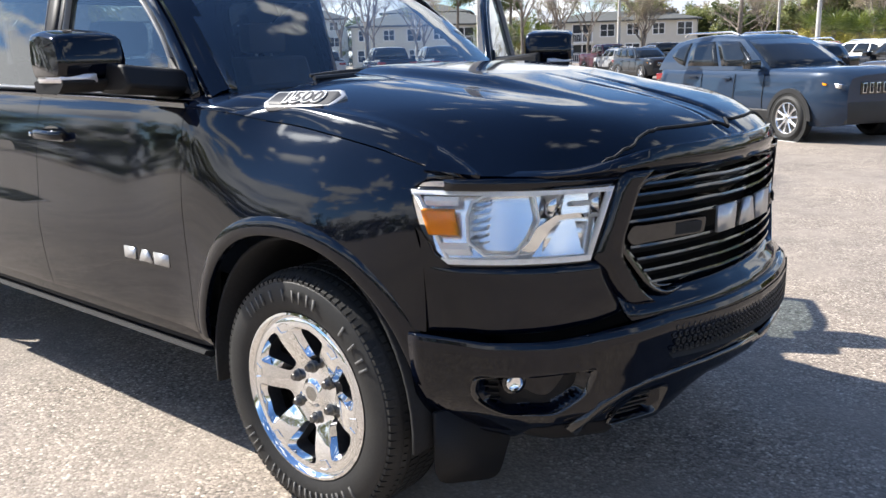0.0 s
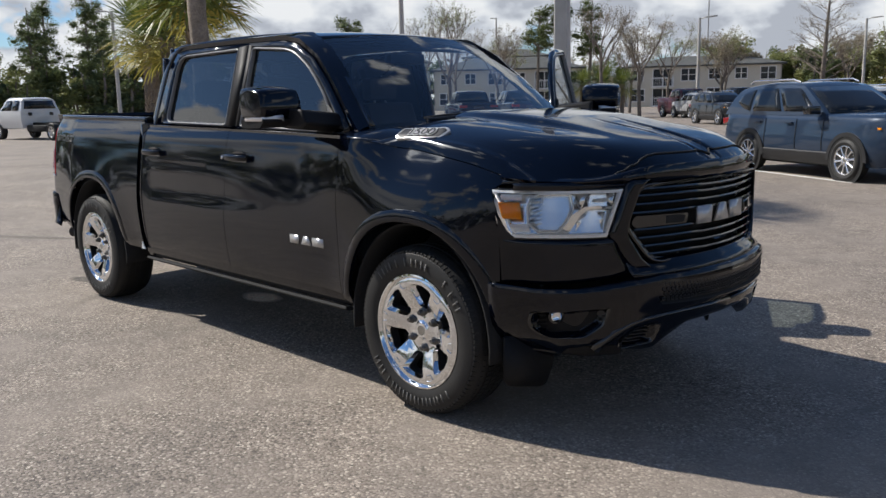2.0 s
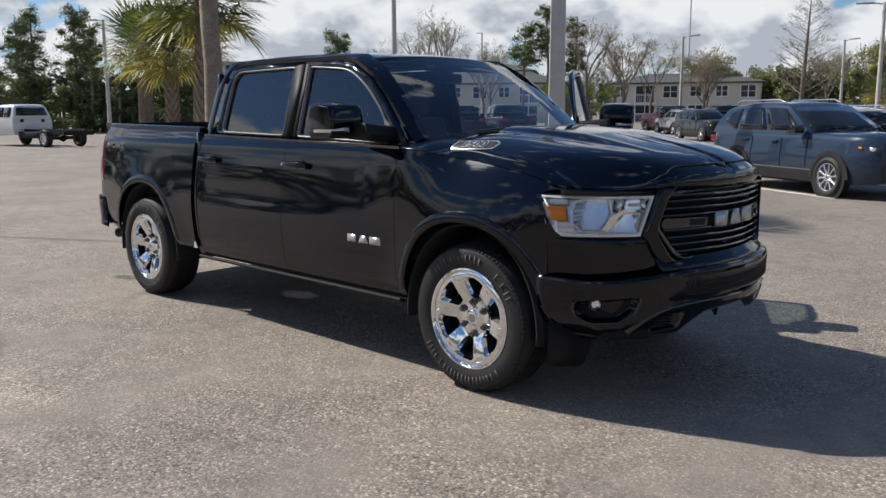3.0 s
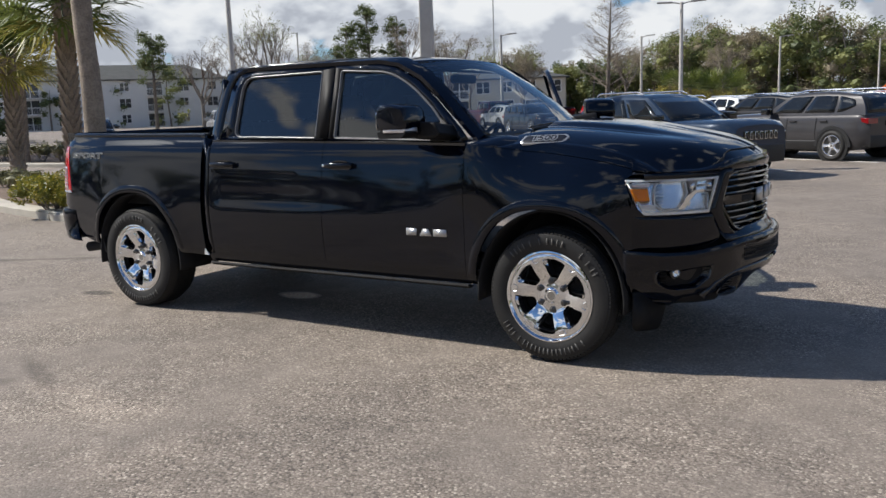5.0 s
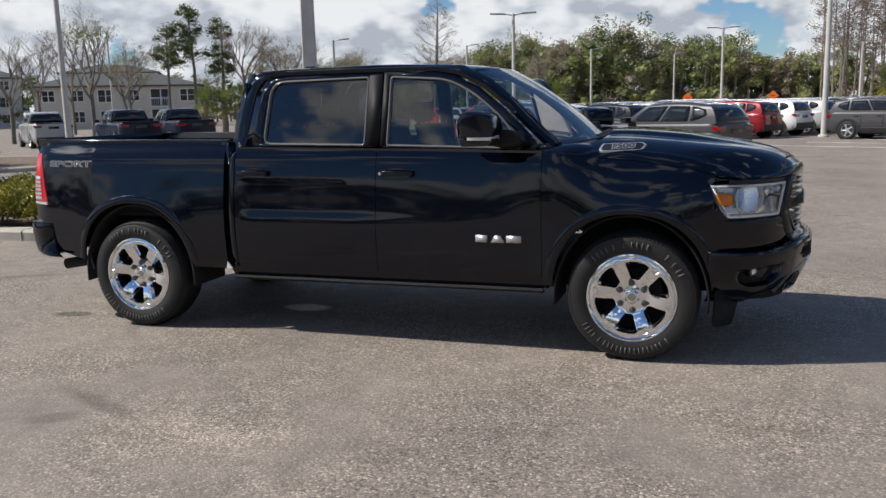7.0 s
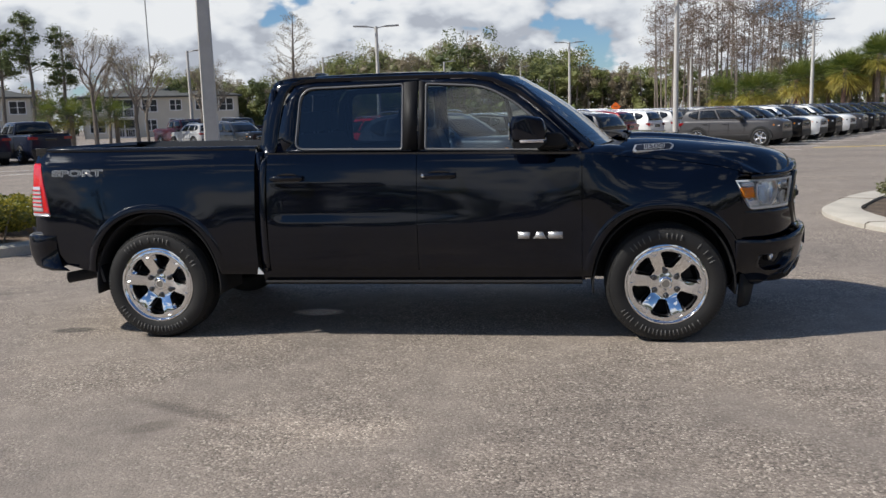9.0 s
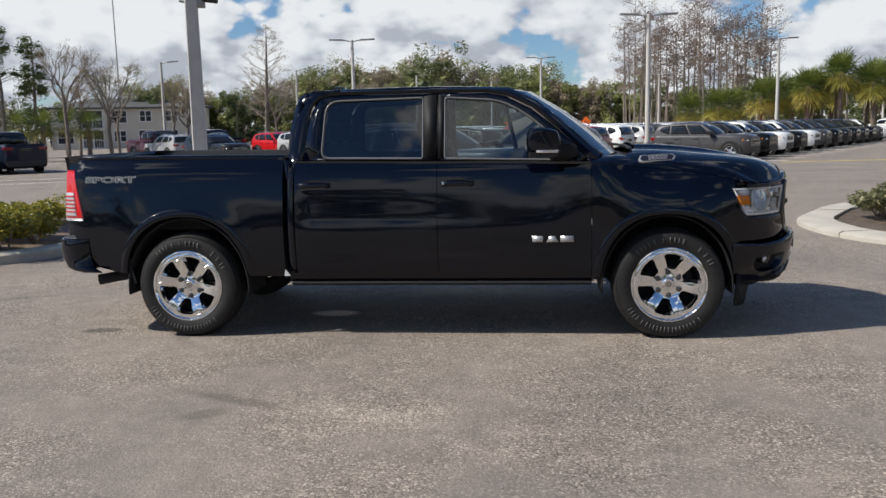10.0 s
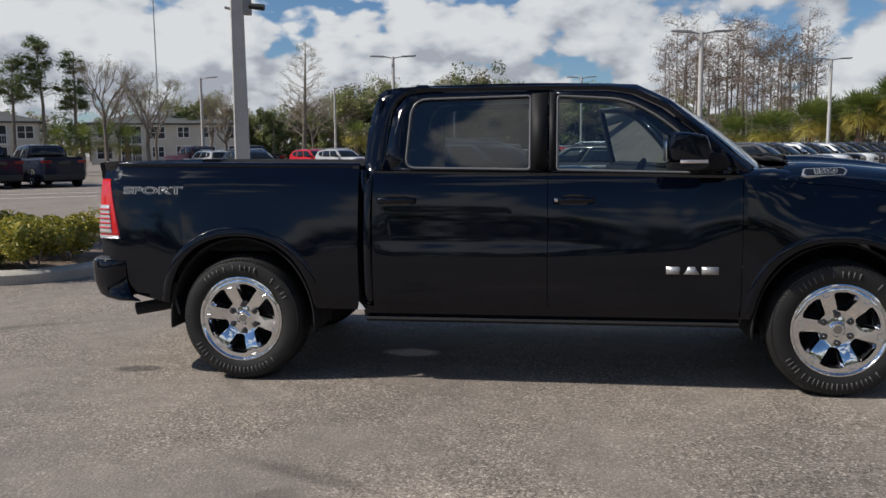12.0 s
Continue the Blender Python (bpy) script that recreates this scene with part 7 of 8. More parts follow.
def pine(x, y, h, seed, crown=0.45, spread=1.5, count=2600):
    rg = random.Random(seed)
    t = thing("pine_tree", "tall slim pine with dark clumped needles high on a bare trunk", "pine tree", "pines round the lot")
    t.location = (x, y, -0.02)
    bm = bmesh.new()
    top = Vector((rg.gauss(0, 0.25), rg.gauss(0, 0.25), h))
    tube(bm, [Vector((0, 0, 0)), top * 0.5 + Vector((rg.gauss(0, 0.1), 0, 0)), top], [0.17, 0.12, 0.03], 7)
    part("trunk", bm, BARK, t)
    bm = bmesh.new()
    lumps = []
    for k in range(32):
        z = 1 - crown * rg.random() ** 0.8
        a = rg.uniform(0, 6.28)
        L = spread * rg.uniform(0.3, 1.0) * (1.15 - (z - (1 - crown)) / crown * 0.7)
        e = top * z + Vector((math.cos(a) * L, math.sin(a) * L, 0.25 * L))
        tube(bm, [top * (z - 0.03), e], [0.035, 0.012], 4, caps=False)
        lumps.append((e, rg.uniform(0.35, 0.7)))
    part("branchwork", bm, TWIG, t, smooth=False)
    bm = ([], [])
    for c, r in lumps:
        clump(bm, c, r * 0.5, rg, 0.6)

    def where():
        c, r = rg.choice(lumps)
        d = Vector((rg.gauss(0, 1), rg.gauss(0, 1), rg.gauss(0, 0.7))).normalized() * r * rg.random() ** 0.4
        return c + d
    leaf_cloud(bm, int(count * 1.8), where, 0.17, rg=rg)
    heap_part("foliage", bm, LEAF_PINE, t)
    return t


for k, (x, y, h, cr) in enumerate(((-44.2, 54.0, 9.0, 0.4), (-42.4, 55.2, 10.4, 0.45), (-40.7, 56.6, 9.6, 0.5), (-51.6, 39.4, 8.0, 0.5), (-70.0, 26.0, 10.4, 0.55), (-71.5, 22.0, 9.6, 0.55), (-73.0, 28.5, 11.0, 0.5), (-76.0, 24.5, 10.8, 0.55), (-79.0, 20.0, 10.6, 0.5), (-75.0, 18.0, 9.0, 0.5), (-82.0, 26.0, 10.4, 0.5), (-78.0, 31.0, 10.2, 0.55), (-84.0, 33.0, 10.0, 0.5), (-68.0, 31.0, 9.0, 0.5), (-86.0, 16.0, 10.4, 0.5))):
    pine(x, y, h, 100 + k, cr)


def woods(name, a0, a1, r0, r1, hf, count, mats, label, leaves=95, size=0.75, seed=5, cx=0.0, cy=0.0, bare=0.25):
    """A belt of far woods in one mesh a leaf kind, with its trunks."""
    rg = random.Random(seed)
    tb = bmesh.new()
    lb = [([], []) for _ in mats]
    for k in range(count):
        a = radians(a0 + (a1 - a0) * (k + rg.random()) / count)
        r = rg.uniform(r0, r1)
        x, y = cx + r * math.cos(a), cy + r * math.sin(a)
        h = hf(math.degrees(a)) * rg.triangular(0.58, 1.18, 0.85)
        i = rg.choices(range(len(mats)), [m[1] for m in mats])[0]
        tube(tb, [Vector((x, y, 0)), Vector((x + rg.gauss(0, 0.3), y, h * 0.55)), Vector((x + rg.gauss(0, 0.5), y, h * 0.95))], [0.16, 0.12, 0.03], 4, caps=False)
        lumps = [(rg.gauss(0, 0.13) * h, rg.gauss(0, 0.13) * h, h * rg.uniform(0.36, 0.94), h * rg.uniform(0.07, 0.13)) for _ in range(11)]
        lumps += [(rg.gauss(0, 0.2) * h, rg.gauss(0, 0.2) * h, h * rg.uniform(0.08, 0.3), h * 0.12) for _ in range(3)]

        def where():
            lx, ly, lz, lr = rg.choice(lumps)
            d = Vector((rg.gauss(0, 1), rg.gauss(0, 1), rg.gauss(0, 0.8))).normalized() * lr * rg.random() ** 0.35
            return (x + lx + d.x, y + ly + d.y, max(0.2, lz + d.z))
        for lx, ly, lz, lr in lumps:
            if lz < 0.78 * h:
                clump(lb[i], (x + lx, y + ly, max(lr * 0.5, lz)), lr * 0.58, rg)
        leaf_cloud(lb[i], int(leaves * rg.uniform(0.7, 1.2)), where, size * rg.uniform(0.8, 1.2), rg=rg)
    t = thing(name, label, "woods", kind="stuff")
    tagged(part("trunks", tb, TWIG, t, smooth=False), kind="stuff")
    for b, m in zip(lb, mats):
        tagged(heap_part("crowns", b, m[0], t), kind="stuff")
    return t


MIX = [(LEAF_PINE, 5), (LEAF_OAK, 4), (LEAF_BROWN, 3)]
woods("far_woods", 84, 118, 118, 140, lambda a: interp(a, [89, 90, 93, 95.5, 98, 101, 106.5, 108.5], [8.5, 11.0, 11.3, 14.3, 14.3, 12.6, 12.2, 8.2]), 150, MIX, "distant belt of mixed green and brown winter woods", leaves=1900, size=0.40, seed=5)
woods("far_woods", 58, 84, 108, 135, lambda a: 8.0, 90, MIX, "distant low belt of green scrub and pines", leaves=1100, size=0.40, seed=6)
woods("far_woods", 118, 152, 150, 175, lambda a: 9.0, 80, MIX, "distant belt of trees behind pale buildings", leaves=700, size=0.5, seed=7)
woods("far_woods", 152, 182, 70, 96, lambda a: 5.6, 120, [(LEAF_PINE, 5), (LEAF_OAK, 1)], "dark thicket under tall pines", leaves=900, size=0.42, seed=8)
# never in view: added, with height and distance set to darken the paint's reflections
woods("far_woods", 182, 418, 84, 108, lambda a: 15.0, 240, MIX, "unseen belt of woods added round the lot to darken reflections", leaves=300, size=1.1, seed=9)


def cypress_stand():
    rg = random.Random(77)
    t = thing("cypress_stand", "stand of tall leafless grey cypress trees behind the lot", "woods", kind="stuff")
    bm = bmesh.new()
    lb = ([], [])
    tips = []
    for k in range(38):
        a = radians(75.0 + 9.3 * (k + rg.random()) / 38)
        r = rg.uniform(100, 116)
        x, y = -1 + r * math.cos(a), -7.2 + r * math.sin(a)
        h = rg.uniform(12.5, 16.2)
        top = Vector((x + rg.gauss(0, 0.4), y, h))
        b0 = Vector((x, y, 0))
        tube(bm, [b0, b0.lerp(top, 0.5), top], [0.13, 0.085, 0.02], 5, caps=False)
        for j in range(26):
            z = rg.uniform(0.45, 1.0)
            an = rg.uniform(0, 6.28)
            L = rg.uniform(0.5, 1.9) * (0.5 + 0.9 * (z - 0.45)) 
            d = Vector((math.cos(an), math.sin(an), 0.35)).normalized()
            branches(bm, b0.lerp(top, z), d, L, 0.035, 1, rg, tips, 0.5, 0.2, 3)
    tagged(part("trunks", bm, TWIG, t, smooth=False), kind="stuff")

    def where():
        p = rg.choice(tips)
        return (p.x + rg.gauss(0, 0.3), p.y + rg.gauss(0, 0.3), p.z + rg.gauss(0, 0.3))
    leaf_cloud(lb, 34000, where, 0.20, rg=rg)
    tagged(heap_part("twigs", lb, LEAF_RUST, t), kind="stuff")


cypress_stand()


# ---- lamp posts ----
def lamp_post(x, y, h, heads, turn=0.0, w=0.13, square=False, label=""):
    t = thing("lamp_post", label or "tall pale concrete parking lot lamp post with flat LED heads", "lamp post", "lamp posts of the lot")
    t.matrix_world = pose(x, y, 0, 0, 0, turn)
    bm = bmesh.new()
    if square:
        loft(bm, [[(sx * k, sy * k, z) for sx, sy in ((-1, -0.85), (-0.85, -1), (0.85, -1), (1, -0.85), (1, 0.85), (0.85, 1), (-0.85, 1), (-1, 0.85))] for k, z in ((w, 0), (w * 0.68, h))])
    else:
        tube(bm, [(0, 0, 0), (0, 0, h * 0.5), (0, 0, h)], [w, w * 0.85, w * 0.68], 14)
    part("post", bm, POLE, t, angle=25)
    bm = bmesh.new()
    revolve(bm, [(w * 1.7, 0.0), (w * 1.7, 0.06), (w * 1.5, 0.09), (w * 1.05, 0.10)], 20, axis="z")
    part("base_cover", bm, POLE, t)
    for sgn in ((-1, 1) if heads == 2 else (1,)):
        bm = bmesh.new()
        tube(bm, [(0, 0, h - 0.10), (sgn * 0.35, 0, h - 0.02), (sgn * 0.55, 0, h)], 0.035, 8)
        arm = part("arm", bm, LAMPGREY, t)
        bm = bmesh.new()
        L = 0.85 if heads == 2 else 0.75
        loft(bm, [[(sgn * (0.5 + u * L), v * 0.17 * (1 - 0.25 * u), h + 0.03 * u + o) for u, v in ((0, -1), (1, -1), (1, 1), (0, 1))] for o in (-0.03, 0.05)])
        part("lamp_head", bm, LAMPGREY, t, "flat grey LED lamp head", bevel=0.015)
    return t


cctv = lamp_post(-8.45, 11.13, 7.4, 2, 20, 0.165, True, "square tapered concrete pole carrying a security camera")
bm = made_box(0.06, 0.30, -0.13, 0.13, 4.34, 4.76, bevel=0.02)
part("camera_box", bm, LAMPGREY, cctv, "grey camera junction box")
bm = bmesh.new()
tube(bm, [(0.26, -0.12, 4.50), (0.56, -0.20, 4.46)], [0.06, 0.065], 12)
part("security_camera", bm, TRIM, cctv, "dark bullet security camera")
bm = bmesh.new()
tube(bm, [(-0.12, 0, 4.45), (-0.25, -0.05, 4.47)], 0.03, 8)
part("bracket", bm, LAMPGREY, cctv)
for x, y, h, heads, turn in ((-24.0, 20.48, 7.3, 2, 30), (-27.3, 51.04, 6.7, 1, 0), (-22.4, 68.3, 7.15, 1, -10), (-11.8, 43.3, 6.95, 2, 10), (-66.3, 73.5, 11.0, 1, 160), (-13.5, 83.2, 7.3, 1, 0), (-6.8, 108.9, 7.9, 1, 0), (-0.4, 71.3, 7.8, 2, 10), (4.25, 33.2, 6.55, 2, 10), (-48.6, 19.0, 7.2, 1, 200), (15.65, 53.7, 7.2, 2, 10), (24.7, 109.2, 7.2, 2, 5), (12.7, 89.3, 7.2, 2, 5), (38.0, 93.3, 7.2, 2, 5), (2.75, 122.4, 7.2, 1, 0), (10.0, 125.8, 7.2, 1, 0)):
    lamp_post(x, y, h, heads, turn)

# far mast
mast = thing("radio_mast", "very thin grey lattice mast far behind the lot", "mast")
mast.location = (-92.0, 172.0, 0)
bm = bmesh.new()
tube(bm, [(0, 0, 0), (0, 0, 60)], [0.16, 0.10], 5)
part("mast_pole", bm, LAMPGREY, mast)


# road signs
for x, y, z in ((-3.4, 75.0, 2.0), (3.9, 75.0, 2.0)):
    t = thing("road_work_sign", "orange diamond sign on a thin post", "sign", "orange signs beyond the rows")
    t.location = (x, y, 0)
    bm = bmesh.new()
    loft(bm, [[(0.48 * math.cos(a), o, z + 0.48 * math.sin(a)) for a in (0, math.pi / 2, math.pi, 1.5 * math.pi)] for o in (-0.01, 0.01)])
    part("sign_panel", bm, ORANGE, t, smooth=False)
    bm = bmesh.new()
    tube(bm, [(0, 0.03, 0), (0, 0.03, z)], 0.025, 6)
    part("sign_post", bm, STEEL, t)
    bm = made_box(-0.16, 0.16, -0.014, -0.011, z - 0.03, z + 0.03)
    part("sign_mark", bm, TRIM, t, "dark bar on the sign", smooth=False)


# ---- buildings ----
def block(name, ax, ay, bx, by, depth, storeys, bays, wall, label, roof_h=1.9, storey=3.0, eave=0.5, skip=()):
    """A long house between two ground points, with window rows and a hip roof."""
    a, b = Vector((ax, ay, 0)), Vector((bx, by, 0))
    L = (b - a).length
    t = thing(name, label, "building")
    ang = math.degrees(math.atan2((b - a).y, (b - a).x))
    t.matrix_world = pose(ax, ay, 0, 0, 0, ang)
    H = storeys * storey
    bm = bmesh.new()
    # front wall with real openings, then sides and back
    outline = [(0, 0), (L, 0), (L, H), (0, H)]
    holes, wins = [], []
    for f in range(storeys):
        for k in range(bays):
            cx = L * (k + 0.5) / bays
            w, h0, h1 = (1.5, 0.9, 2.3) if (k + f) % 3 else (1.9, 0.75, 2.35)
            if k in skip:
                w, h0, h1 = 2.6, 0.12, 2.4
            z0, z1 = f * storey + h0, f * storey + h1
            holes.append([(cx - w / 2, z0), (cx + w / 2, z0), (cx + w / 2, z1), (cx - w / 2, z1)])
            wins.append((cx, w, z0, z1, k in skip))
    side = -1
    plate(bm, outline, holes, lambda x, z: (x, 0, z))
    part("wall", bm, wall, t, smooth=False, thick=0.25)
    bm = bmesh.new()
    loft(bm, [[(0, 0, z), (0, depth, z), (L, depth, z), (L, 0, z)] for z in (0, H)], False, False)
    part("wall", bm, wall, t, smooth=False, thick=0.2)
    for cx, w, z0, z1, balcony in wins:
        bm = bmesh.new()
        bm.faces.new([bm.verts.new(p) for p in ((cx - w / 2, 0.14, z0), (cx + w / 2, 0.14, z0), (cx + w / 2, 0.14, z1), (cx - w / 2, 0.14, z1))])
        wn = part("window", bm, WINGLASS, t, smooth=False)
        bm = bmesh.new()
        for u0, u1, v0, v1 in ((-0.06, 0.06, z0, z1), (-w / 2 - 0.06, -w / 2 + 0.05, z0, z1), (w / 2 - 0.05, w / 2 + 0.06, z0, z1)):
            box(bm, cx + u0, cx + u1, -0.03, 0.12, v0, v1)
        box(bm, cx - w / 2 - 0.06, cx + w / 2 + 0.06, -0.05, 0.12, z0 - 0.08, z0 + 0.03)
        box(bm, cx - w / 2 - 0.06, cx + w / 2 + 0.06, -0.03, 0.12, z1 - 0.05, z1 + 0.08)
        box(bm, cx - w / 2, cx + w / 2, -0.02, 0.12, (z0 + z1) / 2 - 0.03, (z0 + z1) / 2 + 0.03)
        part("window_frame", bm, WINFRAME, wn, smooth=False)
        if balcony:
            bm = bmesh.new()
            box(bm, cx - w / 2 - 0.2, cx + w / 2 + 0.2, -1.2, 0.0, z0 - 0.2, z0 - 0.05)
            bal = part("balcony", bm, WINFRAME, t, smooth=False)
            bm = made_box(cx - w / 2 - 0.2, cx + w / 2 + 0.2, -1.2, -1.12, z0 + 0.95, z0 + 1.02)
            part("handrail", bm, WINFRAME, bal, smooth=False)
            first_bar = None
            for q in range(12):
                xx = cx - w / 2 - 0.15 + (w + 0.3) * q / 11
                if first_bar is None:
                    first_bar = part("baluster", made_box(-0.02, 0.02, -1.18, -1.14, z0 - 0.05, z0 + 0.95), WINFRAME, bal, smooth=False)
                    first_bar.location = (xx, 0, 0)
                else:
                    ob = new("baluster", first_bar.data)
                    ob.parent = bal
                    ob.location = (xx, 0, 0)
    bm = bmesh.new()
    e = eave
    lo = [(-e, -e, H), (L + e, -e, H), (L + e, depth + e, H), (-e, depth + e, H)]
    lo2 = [(x, y, H + 0.2) for x, y, _ in lo]
    hip = depth * 0.45
    r = [(hip, depth / 2 - 0.1, H + roof_h), (L - hip, depth / 2 - 0.1, H + roof_h), (L - hip, depth / 2 + 0.1, H + roof_h), (hip, depth / 2 + 0.1, H + roof_h)]
    loft(bm, [lo, lo2, r])
    part("roof", bm, SHINGLE, t, "grey shingle hip roof", smooth=False)
    return t


block("apartment_building", -138.0, 70.0, -112.0, 106.0, 14, 3, 9, STUCCO_W, "white three-storey apartment building with balconies and grey roof", 3.0, 2.72, skip=(2, 6))
block("apartment_building", -109.0, 112.0, -96.0, 121.0, 12, 3, 5, STUCCO_W, "white three-storey apartment building with grey roof", 1.8)
block("beige_house", -84.0, 80.0, -68.0, 93.0, 12, 2, 6, STUCCO_B, "beige two-storey house with grey hip roof", 2.0, 2.7, skip=(4,))
block("beige_house", -63.0, 96.0, -45.5, 105.5, 12, 2, 6, STUCCO_B, "beige two-storey house with white windows and grey roof", 1.6, 2.6, skip=(1,))


# ---- other vehicles ----
def car(name, label, category, colour, m, L=4.60, W=1.86, H=1.66, wb=2.68, belt_z=1.08, hood_z=1.05, group="", cab=(0.10, 2.95, 0.42, 2.20), bed=False, rail=True, cladding=True, grille_slots=7, tyre=0.355, detail=True, spokes=5):
    """A parked vehicle heading to +x, origin on the ground under the middle of the rear axle. cab: rear and front foot, rear and front of the roof, from the tail."""
    t = thing(name, label, category, group)
    ro = (L - wb) * 0.52
    x0 = -ro
    xf = x0 + L
    w = W / 2
    cf = x0 + cab[1]
    length = xf - x0
    bm = bmesh.new()
    rings = []
    for i in range(31):
        x = x0 + length * (0.5 - 0.5 * math.cos(math.pi * i / 30))
        e0, e1 = x - x0, xf - x
        k = 1 - 0.13 * max(0, 1 - e0 / 0.32) ** 2.2 - 0.25 * max(0, 1 - e1 / 0.60) ** 2.2
        hood = belt_z - (belt_z - hood_z) * min(1.0, max(0.0, (x - cf) / (xf - cf))) ** 1.3
        top = (belt_z + 0.03 * max(0.0, (cf - x) / length) if x < cf else hood) - 0.11 * max(0, 1 - e1 / 0.36) ** 2.4
        low = 0.25 + 0.14 * max(0, 1 - e0 / 0.40) ** 1.5 + 0.06 * max(0, 1 - e1 / 0.35)
        top -= 0.10 * max(0, 1 - e0 / 0.12)
        cr = 0.02 if x < cf else 0.045
        swell = 0.012 * (math.exp(-(x / 0.45) ** 2) + math.exp(-((x - wb) / 0.45) ** 2))
        half_ring = [(w * k * 0.88, low), (w * k * 0.965, 0.40), (w * k * 0.985 + swell, 0.56), (w * k * 0.990 + swell, 0.68), (w * k * 0.968 + swell * 0.5, 0.80), (w * k * 0.962, 0.87), (w * k * 0.950, top - 0.13), (w * k * 0.925, top - 0.055), (w * k * 0.88, top - 0.012), (w * k * 0.58, top + cr * 0.6), (0.0, top + cr)]
        rings.append([(x, -y, z) for y, z in half_ring] + [(x, y, z) for y, z in reversed(half_ring[:-1])])
    loft(bm, rings)
    body = part("body", bm, CARPAINT, t, angle=40)
    body.color = (*colour, 1)
    r0, r1, q0, q1 = x0 + cab[0], cf, x0 + cab[2], x0 + cab[3]
    wt2, wb2 = w * 0.72, w * 0.915
    bz, rz = belt_z - 0.03, H - 0.01
    arc = 0.02 if bed else 0.05
    plan = lambda k: wb2 + (wt2 - wb2) * k + 0.045 * k * (1 - k)
    tail = lambda k: r0 + (q0 - r0) * k - 0.22 * k * (1 - k)
    fore = lambda k: r1 + (q1 - r1) * k + 0.16 * k * (1 - k)

    def side(u, k, s, o=0.006):
        return (tail(k) + (fore(k) - tail(k)) * u, s * (plan(k) + o), bz + (rz - bz) * k - arc * k * k * (2 * u - 1.1) ** 2 * (1.3 if u < 0.5 else 0.8))

    def across(u, k, sg, o=0.0):
        """Front (sg 1) or rear glass plane; u runs from side to side."""
        p = side(1.0 if sg > 0 else 0.0, k, 1)
        bow = ((0.10 * (1 - k) + 0.06) if sg > 0 else 0.05) * (1 - u * u)
        return (p[0] + sg * (bow + o), u * plan(k), p[2] + (0.02 * k * (1 - u * u)))
    bm = bmesh.new()
    rings = []
    for k, inset, lift in ((0.0, 0, 0), (0.25, 0, 0), (0.5, 0, 0), (0.72, 0, 0), (0.88, 0, 0), (0.96, 0.012, 0), (1.0, 0.05, 0.004), (1.0, 0.16, 0.020), (1.0, 0.34, 0.030)):
        ring = [side(u, k, -1, 0) for u in (0.0, 0.15, 0.3, 0.45, 0.6, 0.75, 0.88, 1.0)] + [across(u, k, 1) for u in (-0.6, -0.2, 0.2, 0.6)] + [side(u, k, 1, 0) for u in (1.0, 0.88, 0.75, 0.6, 0.45, 0.3, 0.15, 0.0)] + [across(u, k, -1) for u in (0.6, 0.2, -0.2, -0.6)]
        mx = (tail(k) + fore(k)) / 2
        hl = (fore(k) - tail(k)) / 2
        rings.append([(mx + (x - mx) * (1 - inset / hl), y * (1 - inset / wt2), z + lift) for x, y, z in ring])
    loft(bm, rings)
    roof = part("cab_shell", bm, CARPAINT, t, angle=45)
    roof.color = (*colour, 1)
    for s in (-1, 1):
        if bed:
            spans = ((0.08, 0.44), (0.48, 0.93))
        else:
            spans = ((0.09, 0.27), (0.30, 0.60), (0.63, 0.93))
        for u0, u1 in spans:
            bm = bmesh.new()
            quarter = u0 < 0.1 and not bed
            lo_k = lambda v: 0.13 + (0.30 * (1 - v) ** 1.5 if quarter else 0.0)
            hi_k = lambda v: 0.84 - (0.14 * (1 - v) ** 2 if quarter else 0.0)
            sheet(bm, [0, 0.2, 0.4, 0.6, 0.8, 1.0], [0, 0.25, 0.5, 0.75, 1.0], lambda v, q: side(u0 + (u1 - u0) * v, lo_k(v) + (hi_k(v) - lo_k(v)) * q, s, 0.008))
            part("side_window", bm, CARGLASS, t, "dark side glass", thick=0.004)
        bm = bmesh.new()
        hx = cf - 0.18
        box(bm, hx - 0.10, hx + 0.10, *sorted((s * (w - 0.02), s * (w + 0.20))), belt_z + 0.0, belt_z + 0.15, bevel=0.03)
        mr = part("door_mirror", bm, CARPAINT if not cladding else GLOSS, t)
        mr.color = (*colour, 1)
        if detail:
            for hx in (x0 + cab[1] * 0.40, x0 + cab[1] * 0.70):
                bm = bmesh.new()
                box(bm, hx - 0.10, hx + 0.10, *sorted((s * (w * 0.965), s * (w * 0.965 + 0.035))), belt_z - 0.17, belt_z - 0.14, bevel=0.008)
                hd = part("door_handle", bm, CARPAINT, t)
                hd.color = (*colour, 1)
            for hx in (x0 + cab[1] * 0.47, x0 + cab[1] * 0.76, x0 + cab[1] * 0.99):
                bm = bmesh.new()
                tube(bm, [(hx, s * (w * 0.978), 0.46), (hx + 0.01, s * (w * 1.0), 0.62), (hx + 0.01, s * (w * 0.986), 0.80), (hx, s * (w * 0.95), belt_z - 0.08)], 0.006, 4)
                part("door_seam", bm, UNDER, t)
        if rail:
            bm = bmesh.new()
            tube(bm, [(q0 + 0.12, s * wt2 * 0.93, rz + 0.0), (q0 + 0.25, s * wt2 * 0.95, rz + 0.055), (q1 - 0.30, s * wt2 * 0.95, rz + 0.055), (q1 - 0.12, s * wt2 * 0.93, rz + 0.0)], 0.018, 6)
            part("roof_rail", bm, SATIN, t, "bright roof rail")
